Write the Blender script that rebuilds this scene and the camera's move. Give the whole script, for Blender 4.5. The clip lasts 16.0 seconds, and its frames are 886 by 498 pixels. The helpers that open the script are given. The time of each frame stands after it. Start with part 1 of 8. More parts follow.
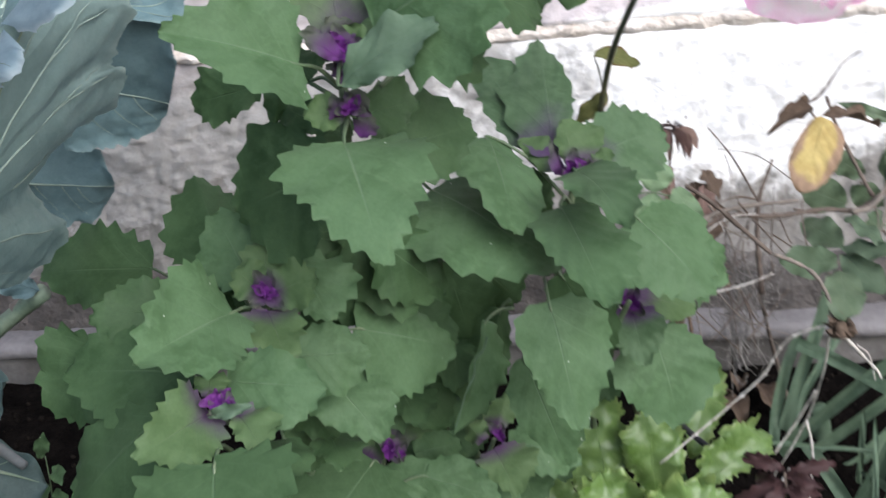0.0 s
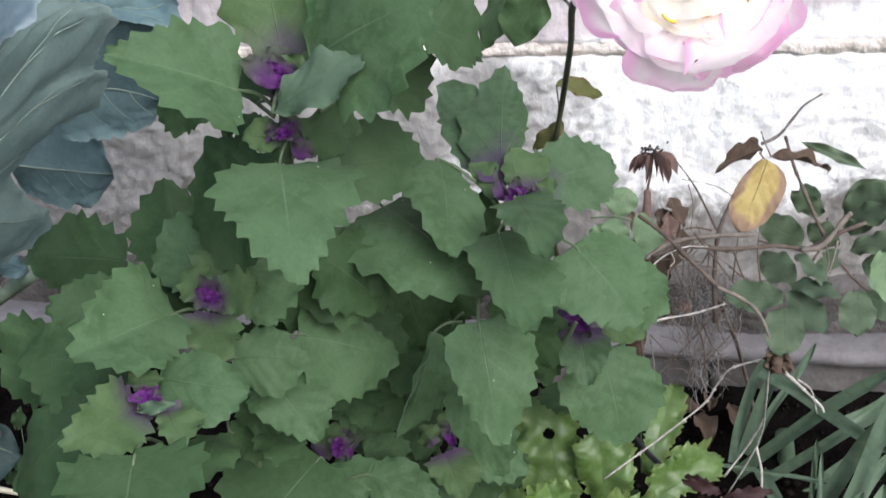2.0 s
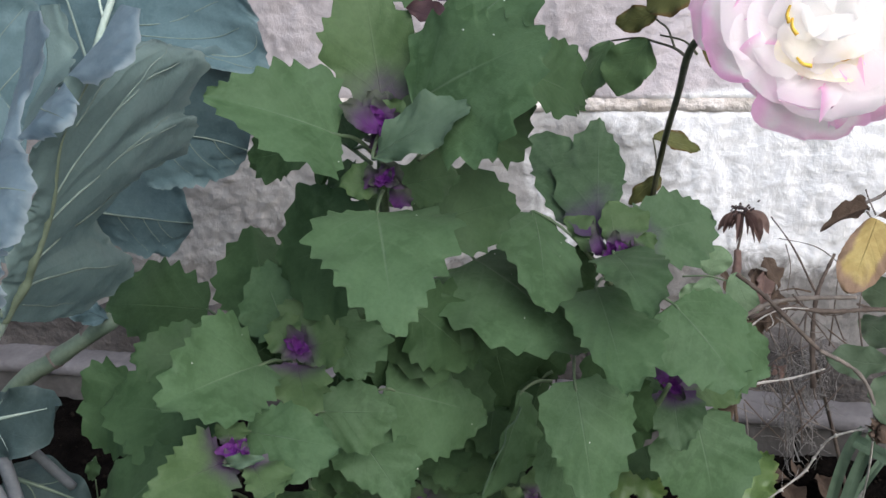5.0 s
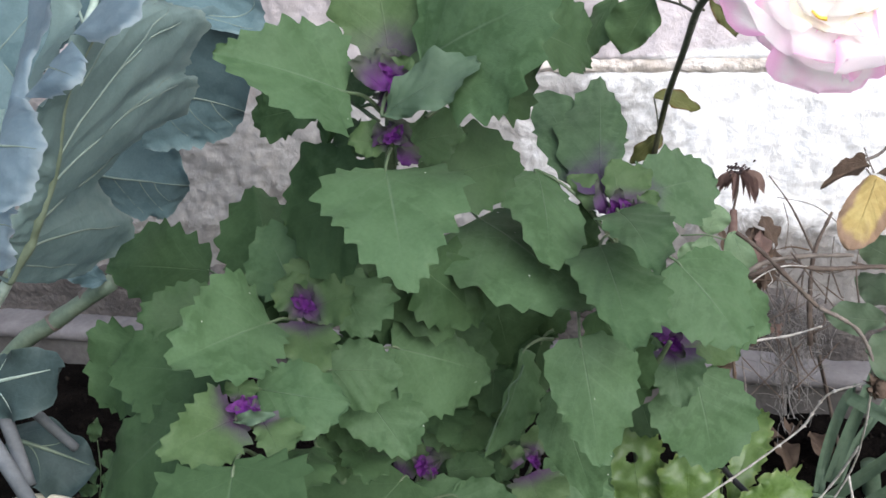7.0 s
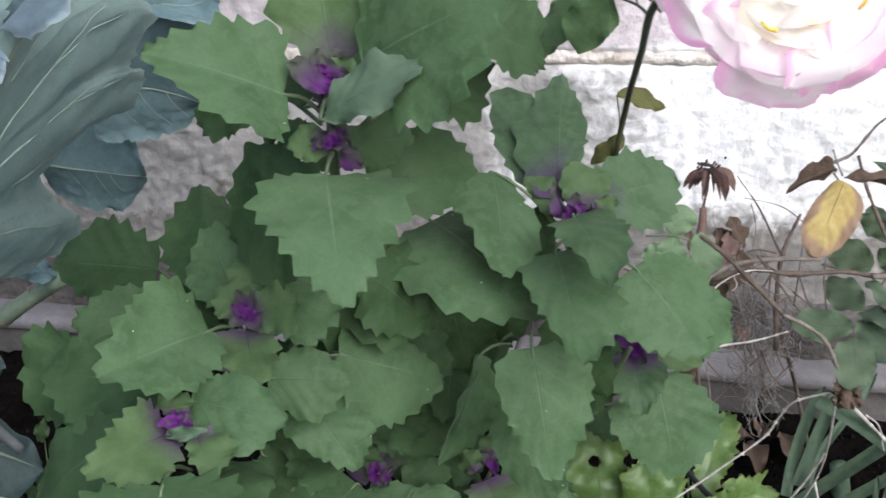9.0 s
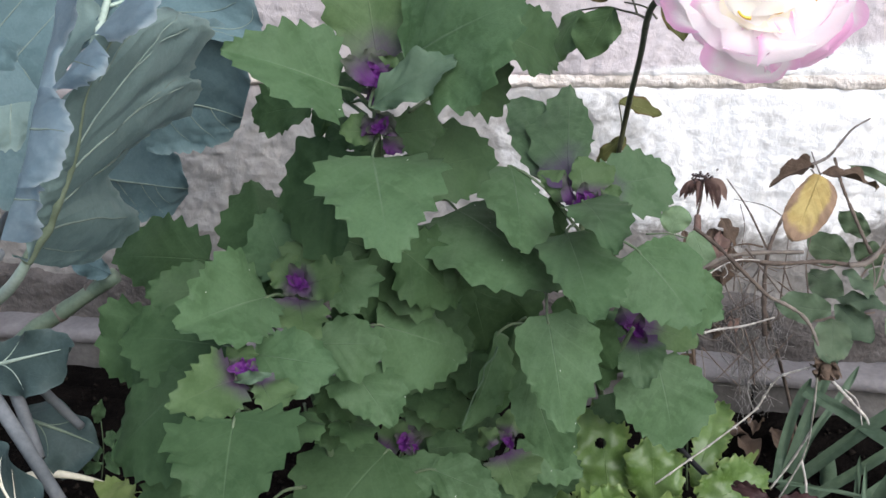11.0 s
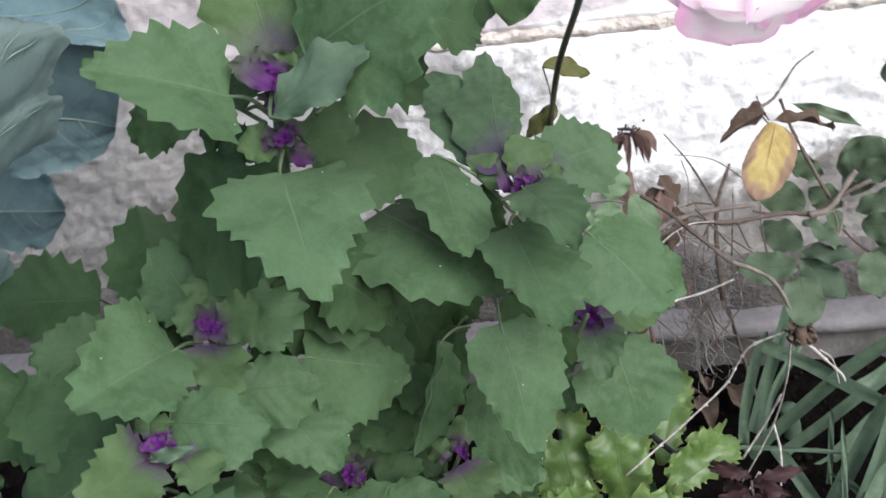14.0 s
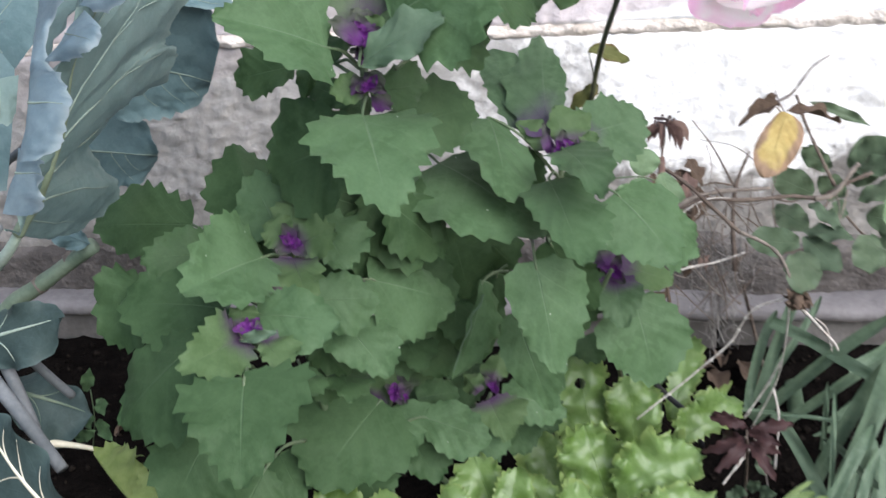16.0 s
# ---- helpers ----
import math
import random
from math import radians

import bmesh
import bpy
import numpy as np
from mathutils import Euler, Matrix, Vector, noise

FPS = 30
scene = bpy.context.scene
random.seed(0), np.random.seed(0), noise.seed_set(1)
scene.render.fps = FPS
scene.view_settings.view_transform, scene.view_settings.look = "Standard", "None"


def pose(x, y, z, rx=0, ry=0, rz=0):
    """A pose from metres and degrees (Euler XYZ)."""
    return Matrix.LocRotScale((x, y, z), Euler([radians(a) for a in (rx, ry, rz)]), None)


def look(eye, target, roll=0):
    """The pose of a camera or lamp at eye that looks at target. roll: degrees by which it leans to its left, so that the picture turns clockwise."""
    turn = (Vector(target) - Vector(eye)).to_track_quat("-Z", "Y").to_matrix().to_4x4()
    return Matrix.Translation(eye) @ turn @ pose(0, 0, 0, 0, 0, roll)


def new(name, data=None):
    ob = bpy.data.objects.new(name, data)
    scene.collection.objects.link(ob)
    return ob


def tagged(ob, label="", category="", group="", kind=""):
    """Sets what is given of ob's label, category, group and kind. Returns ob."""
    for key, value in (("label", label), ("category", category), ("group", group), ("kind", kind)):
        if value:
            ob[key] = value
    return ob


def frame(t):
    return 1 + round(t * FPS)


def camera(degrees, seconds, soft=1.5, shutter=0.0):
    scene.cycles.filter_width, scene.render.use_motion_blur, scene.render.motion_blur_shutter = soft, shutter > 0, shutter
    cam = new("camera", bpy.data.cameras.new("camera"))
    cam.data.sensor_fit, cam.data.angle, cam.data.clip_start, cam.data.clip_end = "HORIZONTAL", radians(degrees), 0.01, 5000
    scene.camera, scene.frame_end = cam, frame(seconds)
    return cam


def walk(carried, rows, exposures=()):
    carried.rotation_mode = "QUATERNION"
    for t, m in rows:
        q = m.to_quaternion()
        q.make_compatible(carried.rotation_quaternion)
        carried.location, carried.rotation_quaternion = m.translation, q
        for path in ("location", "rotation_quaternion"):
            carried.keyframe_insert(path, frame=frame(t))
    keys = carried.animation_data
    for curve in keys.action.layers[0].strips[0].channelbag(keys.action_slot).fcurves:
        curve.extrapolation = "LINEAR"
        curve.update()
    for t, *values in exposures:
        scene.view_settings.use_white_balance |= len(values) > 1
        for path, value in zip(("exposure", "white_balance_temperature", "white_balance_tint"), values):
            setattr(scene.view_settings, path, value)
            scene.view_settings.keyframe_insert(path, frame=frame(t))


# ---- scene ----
cam = camera(40.0, 16.0, shutter=0.6)
PATH = [
    (0, (0.2006, 0.0918, 0.9671), (-0.1784, 1.8129, 0.0216), -8.33),
    (0.5, (0.1943, 0.0476, 0.9766), (-0.1102, 1.7636, -0.0046), -10.50),
    (1, (0.2445, 0.0492, 0.9756), (-0.0991, 1.7463, -0.0253), -11.57),
    (1.5, (0.2867, 0.0844, 0.9963), (-0.1426, 1.7662, 0.0026), -8.44),
    (2, (0.2913, 0.0791, 1.0017), (-0.1734, 1.7721, 0.0437), -5.91),
    (2.5, (0.2864, 0.0315, 0.9944), (-0.1719, 1.7582, 0.0951), -5.15),
    (3, (0.2947, 0.0256, 0.9984), (-0.1918, 1.7599, 0.1291), -5.40),
    (3.5, (0.2715, 0.0874, 1.0014), (-0.2541, 1.8067, 0.1252), -5.71),
    (3.7, (0.2594, 0.1016, 0.9959), (-0.2706, 1.8224, 0.1252), -5.59),
    (5.8, (0.2573, 0.0914, 0.9855), (-0.3161, 1.8034, 0.1251), -6.14),
    (6, (0.2485, 0.0906, 0.9854), (-0.3247, 1.7954, 0.1107), -6.16),
    (6.5, (0.2387, 0.0884, 0.9832), (-0.3162, 1.7867, 0.0843), -6.05),
    (7, (0.2439, 0.0867, 0.9839), (-0.2869, 1.7845, 0.0696), -5.93),
    (7.5, (0.2654, 0.0921, 0.9865), (-0.2740, 1.7816, 0.0620), -6.18),
    (8, (0.2771, 0.0981, 0.9869), (-0.2561, 1.7862, 0.0563), -6.20),
    (8.5, (0.2814, 0.1076, 0.9843), (-0.2387, 1.7991, 0.0526), -5.74),
    (9, (0.2611, 0.1292, 0.9836), (-0.2495, 1.8152, 0.0368), -5.14),
    (9.2, (0.2542, 0.1341, 0.9815), (-0.2664, 1.8154, 0.0316), -5.23),
    (11.3, (0.2750, -0.0131, 0.9931), (-0.2313, 1.7176, 0.1281), -5.30),
    (11.5, (0.2644, 0.0213, 0.9801), (-0.2397, 1.7480, 0.1057), -5.70),
    (12, (0.2357, 0.1102, 0.9623), (-0.2568, 1.8102, 0.0310), -6.81),
    (12.5, (0.2143, 0.1543, 0.9554), (-0.2355, 1.8278, -0.0431), -8.42),
    (13, (0.1941, 0.1416, 0.9608), (-0.1392, 1.8479, -0.0277), -10.34),
    (13.5, (0.1845, 0.1155, 0.9712), (-0.0835, 1.8428, -0.0007), -12.07),
    (14, (0.2204, 0.1207, 0.9739), (-0.1272, 1.8405, 0.0139), -9.89),
    (14.5, (0.2414, 0.1229, 0.9754), (-0.2161, 1.8135, 0.0098), -6.73),
    (15, (0.2297, 0.1159, 0.9821), (-0.3030, 1.7937, 0.0329), -5.24),
    (15.5, (0.2379, 0.0505, 0.9923), (-0.2540, 1.7440, 0.0489), -5.76),
    (16, (0.2430, -0.0345, 1.0058), (-0.1742, 1.6772, 0.0592), -6.72),
]
EXPOSURES = ((0.0, 0.78), (1.0, 0.82), (1.5, 0.72), (2.0, 0.6), (2.5, 0.62), (3.0, 0.65), (3.5, 0.3), (4.7, 0.28), (6.0, 0.44), (7.0, 0.68), (8.5, 0.62), (9.0, 0.62), (11.5, 0.51), (12.0, 0.56), (12.5, 0.64), (13.0, 0.84), (13.5, 0.84), (14.0, 0.71), (14.5, 0.61), (15.0, 0.69), (16.0, 0.82))
walk(cam, [(t, look(eye, target, roll)) for t, eye, target, roll in PATH], EXPOSURES)

# ---- light ----
world = bpy.data.worlds.new("overcast_sky")
scene.world = world
world.use_nodes = True
wn = world.node_tree.nodes
sky = wn.new("ShaderNodeTexSky")
sky.sky_type, sky.sun_disc = "NISHITA", False
sky.sun_elevation, sky.sun_rotation = radians(41), radians(135)
sky.air_density, sky.dust_density = 1.2, 3.0
wn["Background"].inputs["Strength"].default_value = 0.115
world.node_tree.links.new(sky.outputs["Color"], wn["Background"].inputs["Color"])
sun = new("sun", bpy.data.lights.new("sun", "SUN"))
sun.data.energy, sun.data.angle, sun.data.color = 2.85, radians(50), (0.885, 0.93, 1.03)
sun.matrix_world = look((2.1, -1.1, 2.9), (0, 1.0, 0.3))


# ---- materials ----
def shader(name):
    m = bpy.data.materials.new(name)
    m.use_nodes = True
    t = m.node_tree
    return m, t.nodes, t.links, t.nodes["Principled BSDF"]


def math_node(nodes, links, op, a, b=None, c=None):
    n = nodes.new("ShaderNodeMath")
    n.operation = op
    for k, v in enumerate((a, b, c)):
        if v is None:
            continue
        if isinstance(v, (int, float)):
            n.inputs[k].default_value = v
        else:
            links.new(v, n.inputs[k])
    return n.outputs[0]


def mixed(nodes, links, factor, a, b, blend="MIX"):
    n = nodes.new("ShaderNodeMix")
    n.data_type, n.blend_type = "RGBA", blend
    for k, v in ((0, factor), (6, a), (7, b)):
        if isinstance(v, (int, float)):
            n.inputs[k].default_value = v
        elif isinstance(v, tuple):
            n.inputs[k].default_value = (*v, 1)
        else:
            links.new(v, n.inputs[k])
    return n.outputs[2]


def noise_out(nodes, links, scale, detail=4, rough=0.55, coord=None, distortion=0.0):
    n = nodes.new("ShaderNodeTexNoise")
    n.inputs["Scale"].default_value, n.inputs["Detail"].default_value = scale, detail
    n.inputs["Roughness"].default_value, n.inputs["Distortion"].default_value = rough, distortion
    if coord:
        links.new(coord, n.inputs["Vector"])
    return n.outputs["Fac"]


def stepped(nodes, links, value, low, high, to_low=0.0, to_high=1.0):
    n = nodes.new("ShaderNodeMapRange")
    n.interpolation_type = "SMOOTHSTEP"
    links.new(value, n.inputs[0])
    for k, v in enumerate((low, high, to_low, to_high)):
        n.inputs[k + 1].default_value = v
    return n.outputs[0]


def bumped(nodes, links, bsdf, height, distance, strength=1.0):
    n = nodes.new("ShaderNodeBump")
    n.inputs["Distance"].default_value, n.inputs["Strength"].default_value = distance, strength
    links.new(height, n.inputs["Height"])
    links.new(n.outputs[0], bsdf.inputs["Normal"])
    return n


def plain(name, a, b, scale=40, rough=0.6, bump=0.0006, detail_scale=220, spec=0.4):
    """Two colours mottled at two scales, with a fine relief."""
    m, n, l, p = shader(name)
    at = n.new("ShaderNodeTexCoord").outputs["Object"]
    big = noise_out(n, l, scale, 4, coord=at)
    fine = noise_out(n, l, detail_scale, 3, coord=at)
    col = mixed(n, l, stepped(n, l, big, 0.3, 0.7), a, b)
    col = mixed(n, l, stepped(n, l, fine, 0.25, 0.75, 0.0, 0.35), col, tuple(v * 0.6 for v in a))
    l.new(col, p.inputs["Base Color"])
    p.inputs["Roughness"].default_value, p.inputs["Specular IOR Level"].default_value = rough, spec
    bumped(n, l, p, math_node(n, l, "ADD", fine, big), bump)
    return m


def leafy(name, green, pale, vein, veins=6.0, slope=0.55, purple=0.0, rough=0.58, through_light=0.13, vein_width=0.02,
          vein_amount=0.45, relief=0.0007, edge=None, speck=0.0, spec=0.15, lateral_amount=0.22, cell_depth=0.06, edge_ragged=0.3, rib_width=0.03, tipped=False, edge_from=0.62, net_scale=260, net_amount=0.0, dusk=(0.11, 0.03, 0.14)):
    """A leaf blade: u runs from the base to the tip, v from the midrib (0.5) to the margins."""
    m, n, l, p = shader(name)
    uv = n.new("ShaderNodeSeparateXYZ")
    l.new(n.new("ShaderNodeUVMap").outputs[0], uv.inputs[0])
    u, v = uv.outputs[0], uv.outputs[1]
    at = n.new("ShaderNodeTexCoord").outputs["Object"]
    side = math_node(n, l, "MULTIPLY", math_node(n, l, "ABSOLUTE", math_node(n, l, "SUBTRACT", v, 0.5)), 2.0)
    wob = noise_out(n, l, 25, 2, coord=at)
    run = math_node(n, l, "ADD", math_node(n, l, "SUBTRACT", u, math_node(n, l, "MULTIPLY", side, slope)), math_node(n, l, "MULTIPLY", wob, 0.05))
    turn = math_node(n, l, "FRACT", math_node(n, l, "MULTIPLY", run, veins))
    near = math_node(n, l, "ABSOLUTE", math_node(n, l, "SUBTRACT", turn, 0.5))
    lateral = stepped(n, l, near, 0.0, vein_width * veins, 1.0, 0.0)
    lateral = math_node(n, l, "MULTIPLY", lateral, stepped(n, l, side, 0.55, 1.0, 1.0, 0.0))
    rib = stepped(n, l, side, 0.0, rib_width, 1.0, 0.0)
    rib = math_node(n, l, "MULTIPLY", rib, stepped(n, l, u, 0.3, 0.85, 1.0, 0.1))
    lateral = math_node(n, l, "MULTIPLY", lateral, stepped(n, l, u, 0.1, 0.75, 1.0, 0.35))
    line = math_node(n, l, "MAXIMUM", rib, math_node(n, l, "MULTIPLY", lateral, lateral_amount))
    net = n.new("ShaderNodeTexVoronoi")
    net.feature = "DISTANCE_TO_EDGE"
    net.inputs["Scale"].default_value = net_scale
    l.new(at, net.inputs["Vector"])
    cells = stepped(n, l, net.outputs["Distance"], 0.0, 0.12)
    big = noise_out(n, l, 28, 3, coord=at)
    fine = noise_out(n, l, 400, 3, coord=at)
    own = n.new("ShaderNodeObjectInfo").outputs["Random"]
    col = mixed(n, l, stepped(n, l, big, 0.3, 0.72), green, pale)
    col = mixed(n, l, math_node(n, l, "MULTIPLY", own, 0.3), col, pale)
    mid = noise_out(n, l, 110, 3, coord=at, distortion=0.4)
    col = mixed(n, l, stepped(n, l, mid, 0.42, 0.62, 0.0, 0.65), col, pale)
    col = mixed(n, l, stepped(n, l, fine, 0.3, 0.8, 0.0, 0.22), col, tuple(c * 0.7 for c in green))
    col = mixed(n, l, math_node(n, l, "MULTIPLY", line, vein_amount), col, vein)
    if net_amount:
        col = mixed(n, l, stepped(n, l, net.outputs["Distance"], 0.0, 0.09, net_amount, 0.0), col, vein)
    if edge:
        margin = math_node(n, l, "MAXIMUM", side, math_node(n, l, "POWER", u, 1.5)) if tipped else side
        col = mixed(n, l, stepped(n, l, math_node(n, l, "ADD", margin, math_node(n, l, "MULTIPLY", big, edge_ragged)), edge_from + edge_ragged * 0.8, edge_from + 0.26 + edge_ragged * 0.8, 0.0, 0.85), col, edge)
    if speck:
        dots = n.new("ShaderNodeTexVoronoi")
        dots.inputs["Scale"].default_value = 55
        l.new(at, dots.inputs["Vector"])
        col = mixed(n, l, stepped(n, l, dots.outputs["Distance"], speck * 0.7, speck, 1.0, 0.0), col, (0.75, 0.78, 0.72))
    if purple:
        reach = math_node(n, l, "ADD", u, math_node(n, l, "MULTIPLY", math_node(n, l, "SUBTRACT", big, 0.5), 0.35))
        reach = math_node(n, l, "ADD", reach, math_node(n, l, "MULTIPLY", side, 0.12))
        dust = stepped(n, l, reach, purple * 0.1, purple * 1.1, 1.0, 0.0)
        grain = stepped(n, l, fine, 0.2, 0.7, 0.75, 1.0)
        col = mixed(n, l, math_node(n, l, "MULTIPLY", math_node(n, l, "MULTIPLY", dust, grain), 0.92), col, dusk)
    l.new(col, p.inputs["Base Color"])
    p.inputs["Roughness"].default_value, p.inputs["Specular IOR Level"].default_value = rough, spec
    height = math_node(n, l, "ADD", math_node(n, l, "MULTIPLY", line, -0.6), math_node(n, l, "MULTIPLY", cells, cell_depth))
    height = math_node(n, l, "ADD", height, math_node(n, l, "ADD", math_node(n, l, "MULTIPLY", big, 0.8), math_node(n, l, "MULTIPLY", mid, 0.35)))
    bump = bumped(n, l, p, height, relief)
    glow = n.new("ShaderNodeBsdfTranslucent")
    l.new(mixed(n, l, 0.5, col, tuple(c * 1.3 for c in pale)), glow.inputs["Color"])
    l.new(bump.outputs[0], glow.inputs["Normal"])
    both = n.new("ShaderNodeMixShader")
    both.inputs[0].default_value = through_light
    l.new(p.outputs[0], both.inputs[1])
    l.new(glow.outputs[0], both.inputs[2])
    l.new(both.outputs[0], n["Material Output"].inputs["Surface"])
    return m


M_LEAF = leafy("spinach_leaf", (0.0441, 0.0873, 0.036), (0.0774, 0.135, 0.0666), (0.1395, 0.198, 0.126), veins=5.0, slope=0.42, speck=0.03)
# spinach_leaf darkened: shade on inner and lower leaves put into the colour
M_DARK = leafy("shaded_spinach_leaf", (0.0283, 0.0596, 0.0230), (0.0518, 0.0948, 0.0420), (0.0977, 0.1514, 0.0831), veins=5.0, slope=0.42)
M_YOUNG = leafy("young_spinach_leaf", (0.0477, 0.0882, 0.0324), (0.0783, 0.126, 0.0558), (0.1215, 0.162, 0.099), veins=6.0, slope=0.42, purple=0.38, dusk=(0.07, 0.022, 0.092))
M_TOP = leafy("dusted_spinach_leaf", (0.045, 0.0864, 0.0396), (0.0774, 0.1278, 0.0684), (0.126, 0.18, 0.117), veins=5.0, slope=0.42, purple=0.36, dusk=(0.075, 0.018, 0.108))
M_HEART = leafy("spinach_heart_leaf", (0.05, 0.062, 0.045), (0.07, 0.08, 0.06), (0.14, 0.09, 0.16), veins=6.0, purple=0.9, rough=0.8, dusk=(0.095, 0.017, 0.135))
M_BUD = leafy("spinach_bud_leaf", (0.08, 0.03, 0.1), (0.11, 0.05, 0.13), (0.2, 0.1, 0.24), veins=6.0, purple=1.3, rough=0.8, dusk=(0.115, 0.014, 0.17))
M_UNDER = leafy("spinach_leaf_underside", (0.0675, 0.1134, 0.0684), (0.0972, 0.1458, 0.0972), (0.144, 0.198, 0.135), veins=5.0, slope=0.42)
M_MAROON = leafy("maroon_spinach_leaf", (0.05, 0.028, 0.036), (0.075, 0.045, 0.045), (0.09, 0.05, 0.06), veins=5.0, rough=0.6)
M_SHOOT = leafy("pale_shoot_leaf", (0.11, 0.17, 0.06), (0.19, 0.26, 0.11), (0.24, 0.3, 0.16), veins=1.0, vein_amount=0.2, rough=0.45, edge=(0.3, 0.36, 0.2), edge_from=0.8, edge_ragged=0.15)
M_COLE = leafy("cole_leaf", (0.1536, 0.2238, 0.2085), (0.1998, 0.2810, 0.2634), (0.3292, 0.4170, 0.3731), veins=5.0, slope=0.75, vein_width=0.012, through_light=0.36,
               vein_amount=0.35, rough=0.5, relief=0.0012, cell_depth=0.04, net_scale=90, net_amount=0.06, edge=(0.36, 0.43, 0.38), edge_from=0.85, edge_ragged=0.12, lateral_amount=0.1)
M_BLUE = leafy("waxy_cole_leaf", (0.1711, 0.2524, 0.3037), (0.2567, 0.3466, 0.4064), (0.3936, 0.4706, 0.5048), veins=5.0, slope=0.7, vein_width=0.012,
               vein_amount=0.3, rough=0.45, relief=0.0016, cell_depth=0.04, net_scale=90, net_amount=0.06, edge=(0.5, 0.58, 0.6), edge_from=0.76, edge_ragged=0.12, through_light=0.6, lateral_amount=0.04)
# cole_leaf darkened with the shade at the back of the plant
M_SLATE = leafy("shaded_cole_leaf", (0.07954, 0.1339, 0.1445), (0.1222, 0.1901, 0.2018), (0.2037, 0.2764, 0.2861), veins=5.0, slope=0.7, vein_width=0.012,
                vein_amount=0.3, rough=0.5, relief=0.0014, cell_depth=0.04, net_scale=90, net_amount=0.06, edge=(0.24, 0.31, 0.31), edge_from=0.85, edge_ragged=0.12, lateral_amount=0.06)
# cole_leaf darkened with the shade of the big leaves above
M_TEAL = leafy("shaded_low_cole_leaf", (0.0378, 0.0612, 0.0594), (0.0594, 0.09, 0.0873), (0.144, 0.189, 0.18), veins=5.0, slope=0.7, vein_width=0.012,
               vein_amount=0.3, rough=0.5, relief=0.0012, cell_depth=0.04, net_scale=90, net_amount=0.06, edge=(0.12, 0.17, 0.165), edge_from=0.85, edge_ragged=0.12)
M_LETTUCE = leafy("lettuce_leaf", (0.08, 0.148, 0.028), (0.168, 0.26, 0.097), (0.24, 0.33, 0.18), veins=5.0, slope=0.5, through_light=0.3, rough=0.32,
                  relief=0.0014, spec=0.4, vein_amount=0.25, cell_depth=0.0, lateral_amount=0.08, rib_width=0.02, edge=(0.2, 0.27, 0.09), edge_ragged=0.5)
M_LIME = leafy("yellow_lettuce_leaf", (0.15, 0.215, 0.065), (0.24, 0.3, 0.115), (0.3, 0.34, 0.18), veins=5.0, through_light=0.3, rough=0.4, relief=0.0014, vein_amount=0.25, cell_depth=0.0)
M_ROSE_LEAF = leafy("rose_leaf", (0.058, 0.09, 0.05), (0.095, 0.13, 0.08), (0.12, 0.16, 0.11), veins=7.0, slope=0.4, rough=0.4)
M_ROSE_NEAR = leafy("rose_cane_leaf", (0.068, 0.12, 0.05), (0.1, 0.165, 0.075), (0.13, 0.19, 0.1), veins=7.0, slope=0.4, rough=0.4)
M_ROSE_PALE = leafy("pale_rose_leaf", (0.06, 0.092, 0.055), (0.088, 0.125, 0.08), (0.13, 0.165, 0.12), veins=7.0, slope=0.4, edge=(0.1, 0.07, 0.06), edge_from=0.85, edge_ragged=0.4)
M_SUCKER = leafy("sucker_leaf", (0.115, 0.18, 0.092), (0.16, 0.235, 0.135), (0.2, 0.26, 0.17), veins=7.0, slope=0.4, edge=(0.2, 0.16, 0.13), edge_from=0.9, edge_ragged=0.2)
M_OLIVE = leafy("olive_rose_leaf", (0.0675, 0.0765, 0.0252), (0.099, 0.104, 0.036), (0.18, 0.18, 0.081), veins=7.0, slope=0.4, edge=(0.099, 0.054, 0.0225))
M_YELLOW = leafy("yellowed_rose_leaf", (0.3, 0.215, 0.075), (0.43, 0.34, 0.135), (0.42, 0.35, 0.14), veins=7.0, slope=0.45, edge=(0.2, 0.125, 0.1), edge_ragged=1.3, tipped=True,
                 edge_from=0.12, vein_amount=0.5, lateral_amount=0.25, relief=0.0016)
M_HUSK = leafy("dry_husk", (0.16, 0.1, 0.085), (0.24, 0.165, 0.14), (0.14, 0.08, 0.07), veins=4.0, rough=0.7, through_light=0.3)
M_SEPAL = leafy("dry_sepal", (0.1, 0.062, 0.055), (0.19, 0.125, 0.11), (0.1, 0.06, 0.055), veins=4.0, rough=0.7, through_light=0.4)
M_SEED = plain("dark_seed_cap", (0.025, 0.016, 0.016), (0.06, 0.04, 0.038), 300, rough=0.9)
M_BROWN = leafy("withered_leaf", (0.068, 0.047, 0.036), (0.128, 0.092, 0.068), (0.06, 0.042, 0.032), veins=6.0, rough=0.75, relief=0.003)
M_RED = leafy("red_seedling_leaf", (0.03, 0.016, 0.017), (0.052, 0.027, 0.027), (0.09, 0.045, 0.045), veins=6.0, rough=0.5)
M_LEEK = leafy("leek_leaf", (0.0729, 0.1152, 0.0729), (0.1134, 0.162, 0.1098), (0.1458, 0.1944, 0.1458), veins=1.0, vein_amount=0.15, rough=0.42, relief=0.0008)
M_PETAL = leafy("rose_petal", (0.92, 0.88, 0.88), (0.95, 0.93, 0.93), (0.9, 0.86, 0.86), veins=3.0, vein_amount=0.05, rough=0.6, through_light=0.74, relief=0.0005,
                edge=(0.83, 0.31, 0.66), edge_ragged=0.9, edge_from=0.46, tipped=True)
M_PETAL_WHITE = leafy("white_rose_petal", (0.96, 0.945, 0.93), (0.97, 0.96, 0.95), (0.94, 0.92, 0.9), veins=3.0, vein_amount=0.05, rough=0.6, through_light=0.74, relief=0.0005)
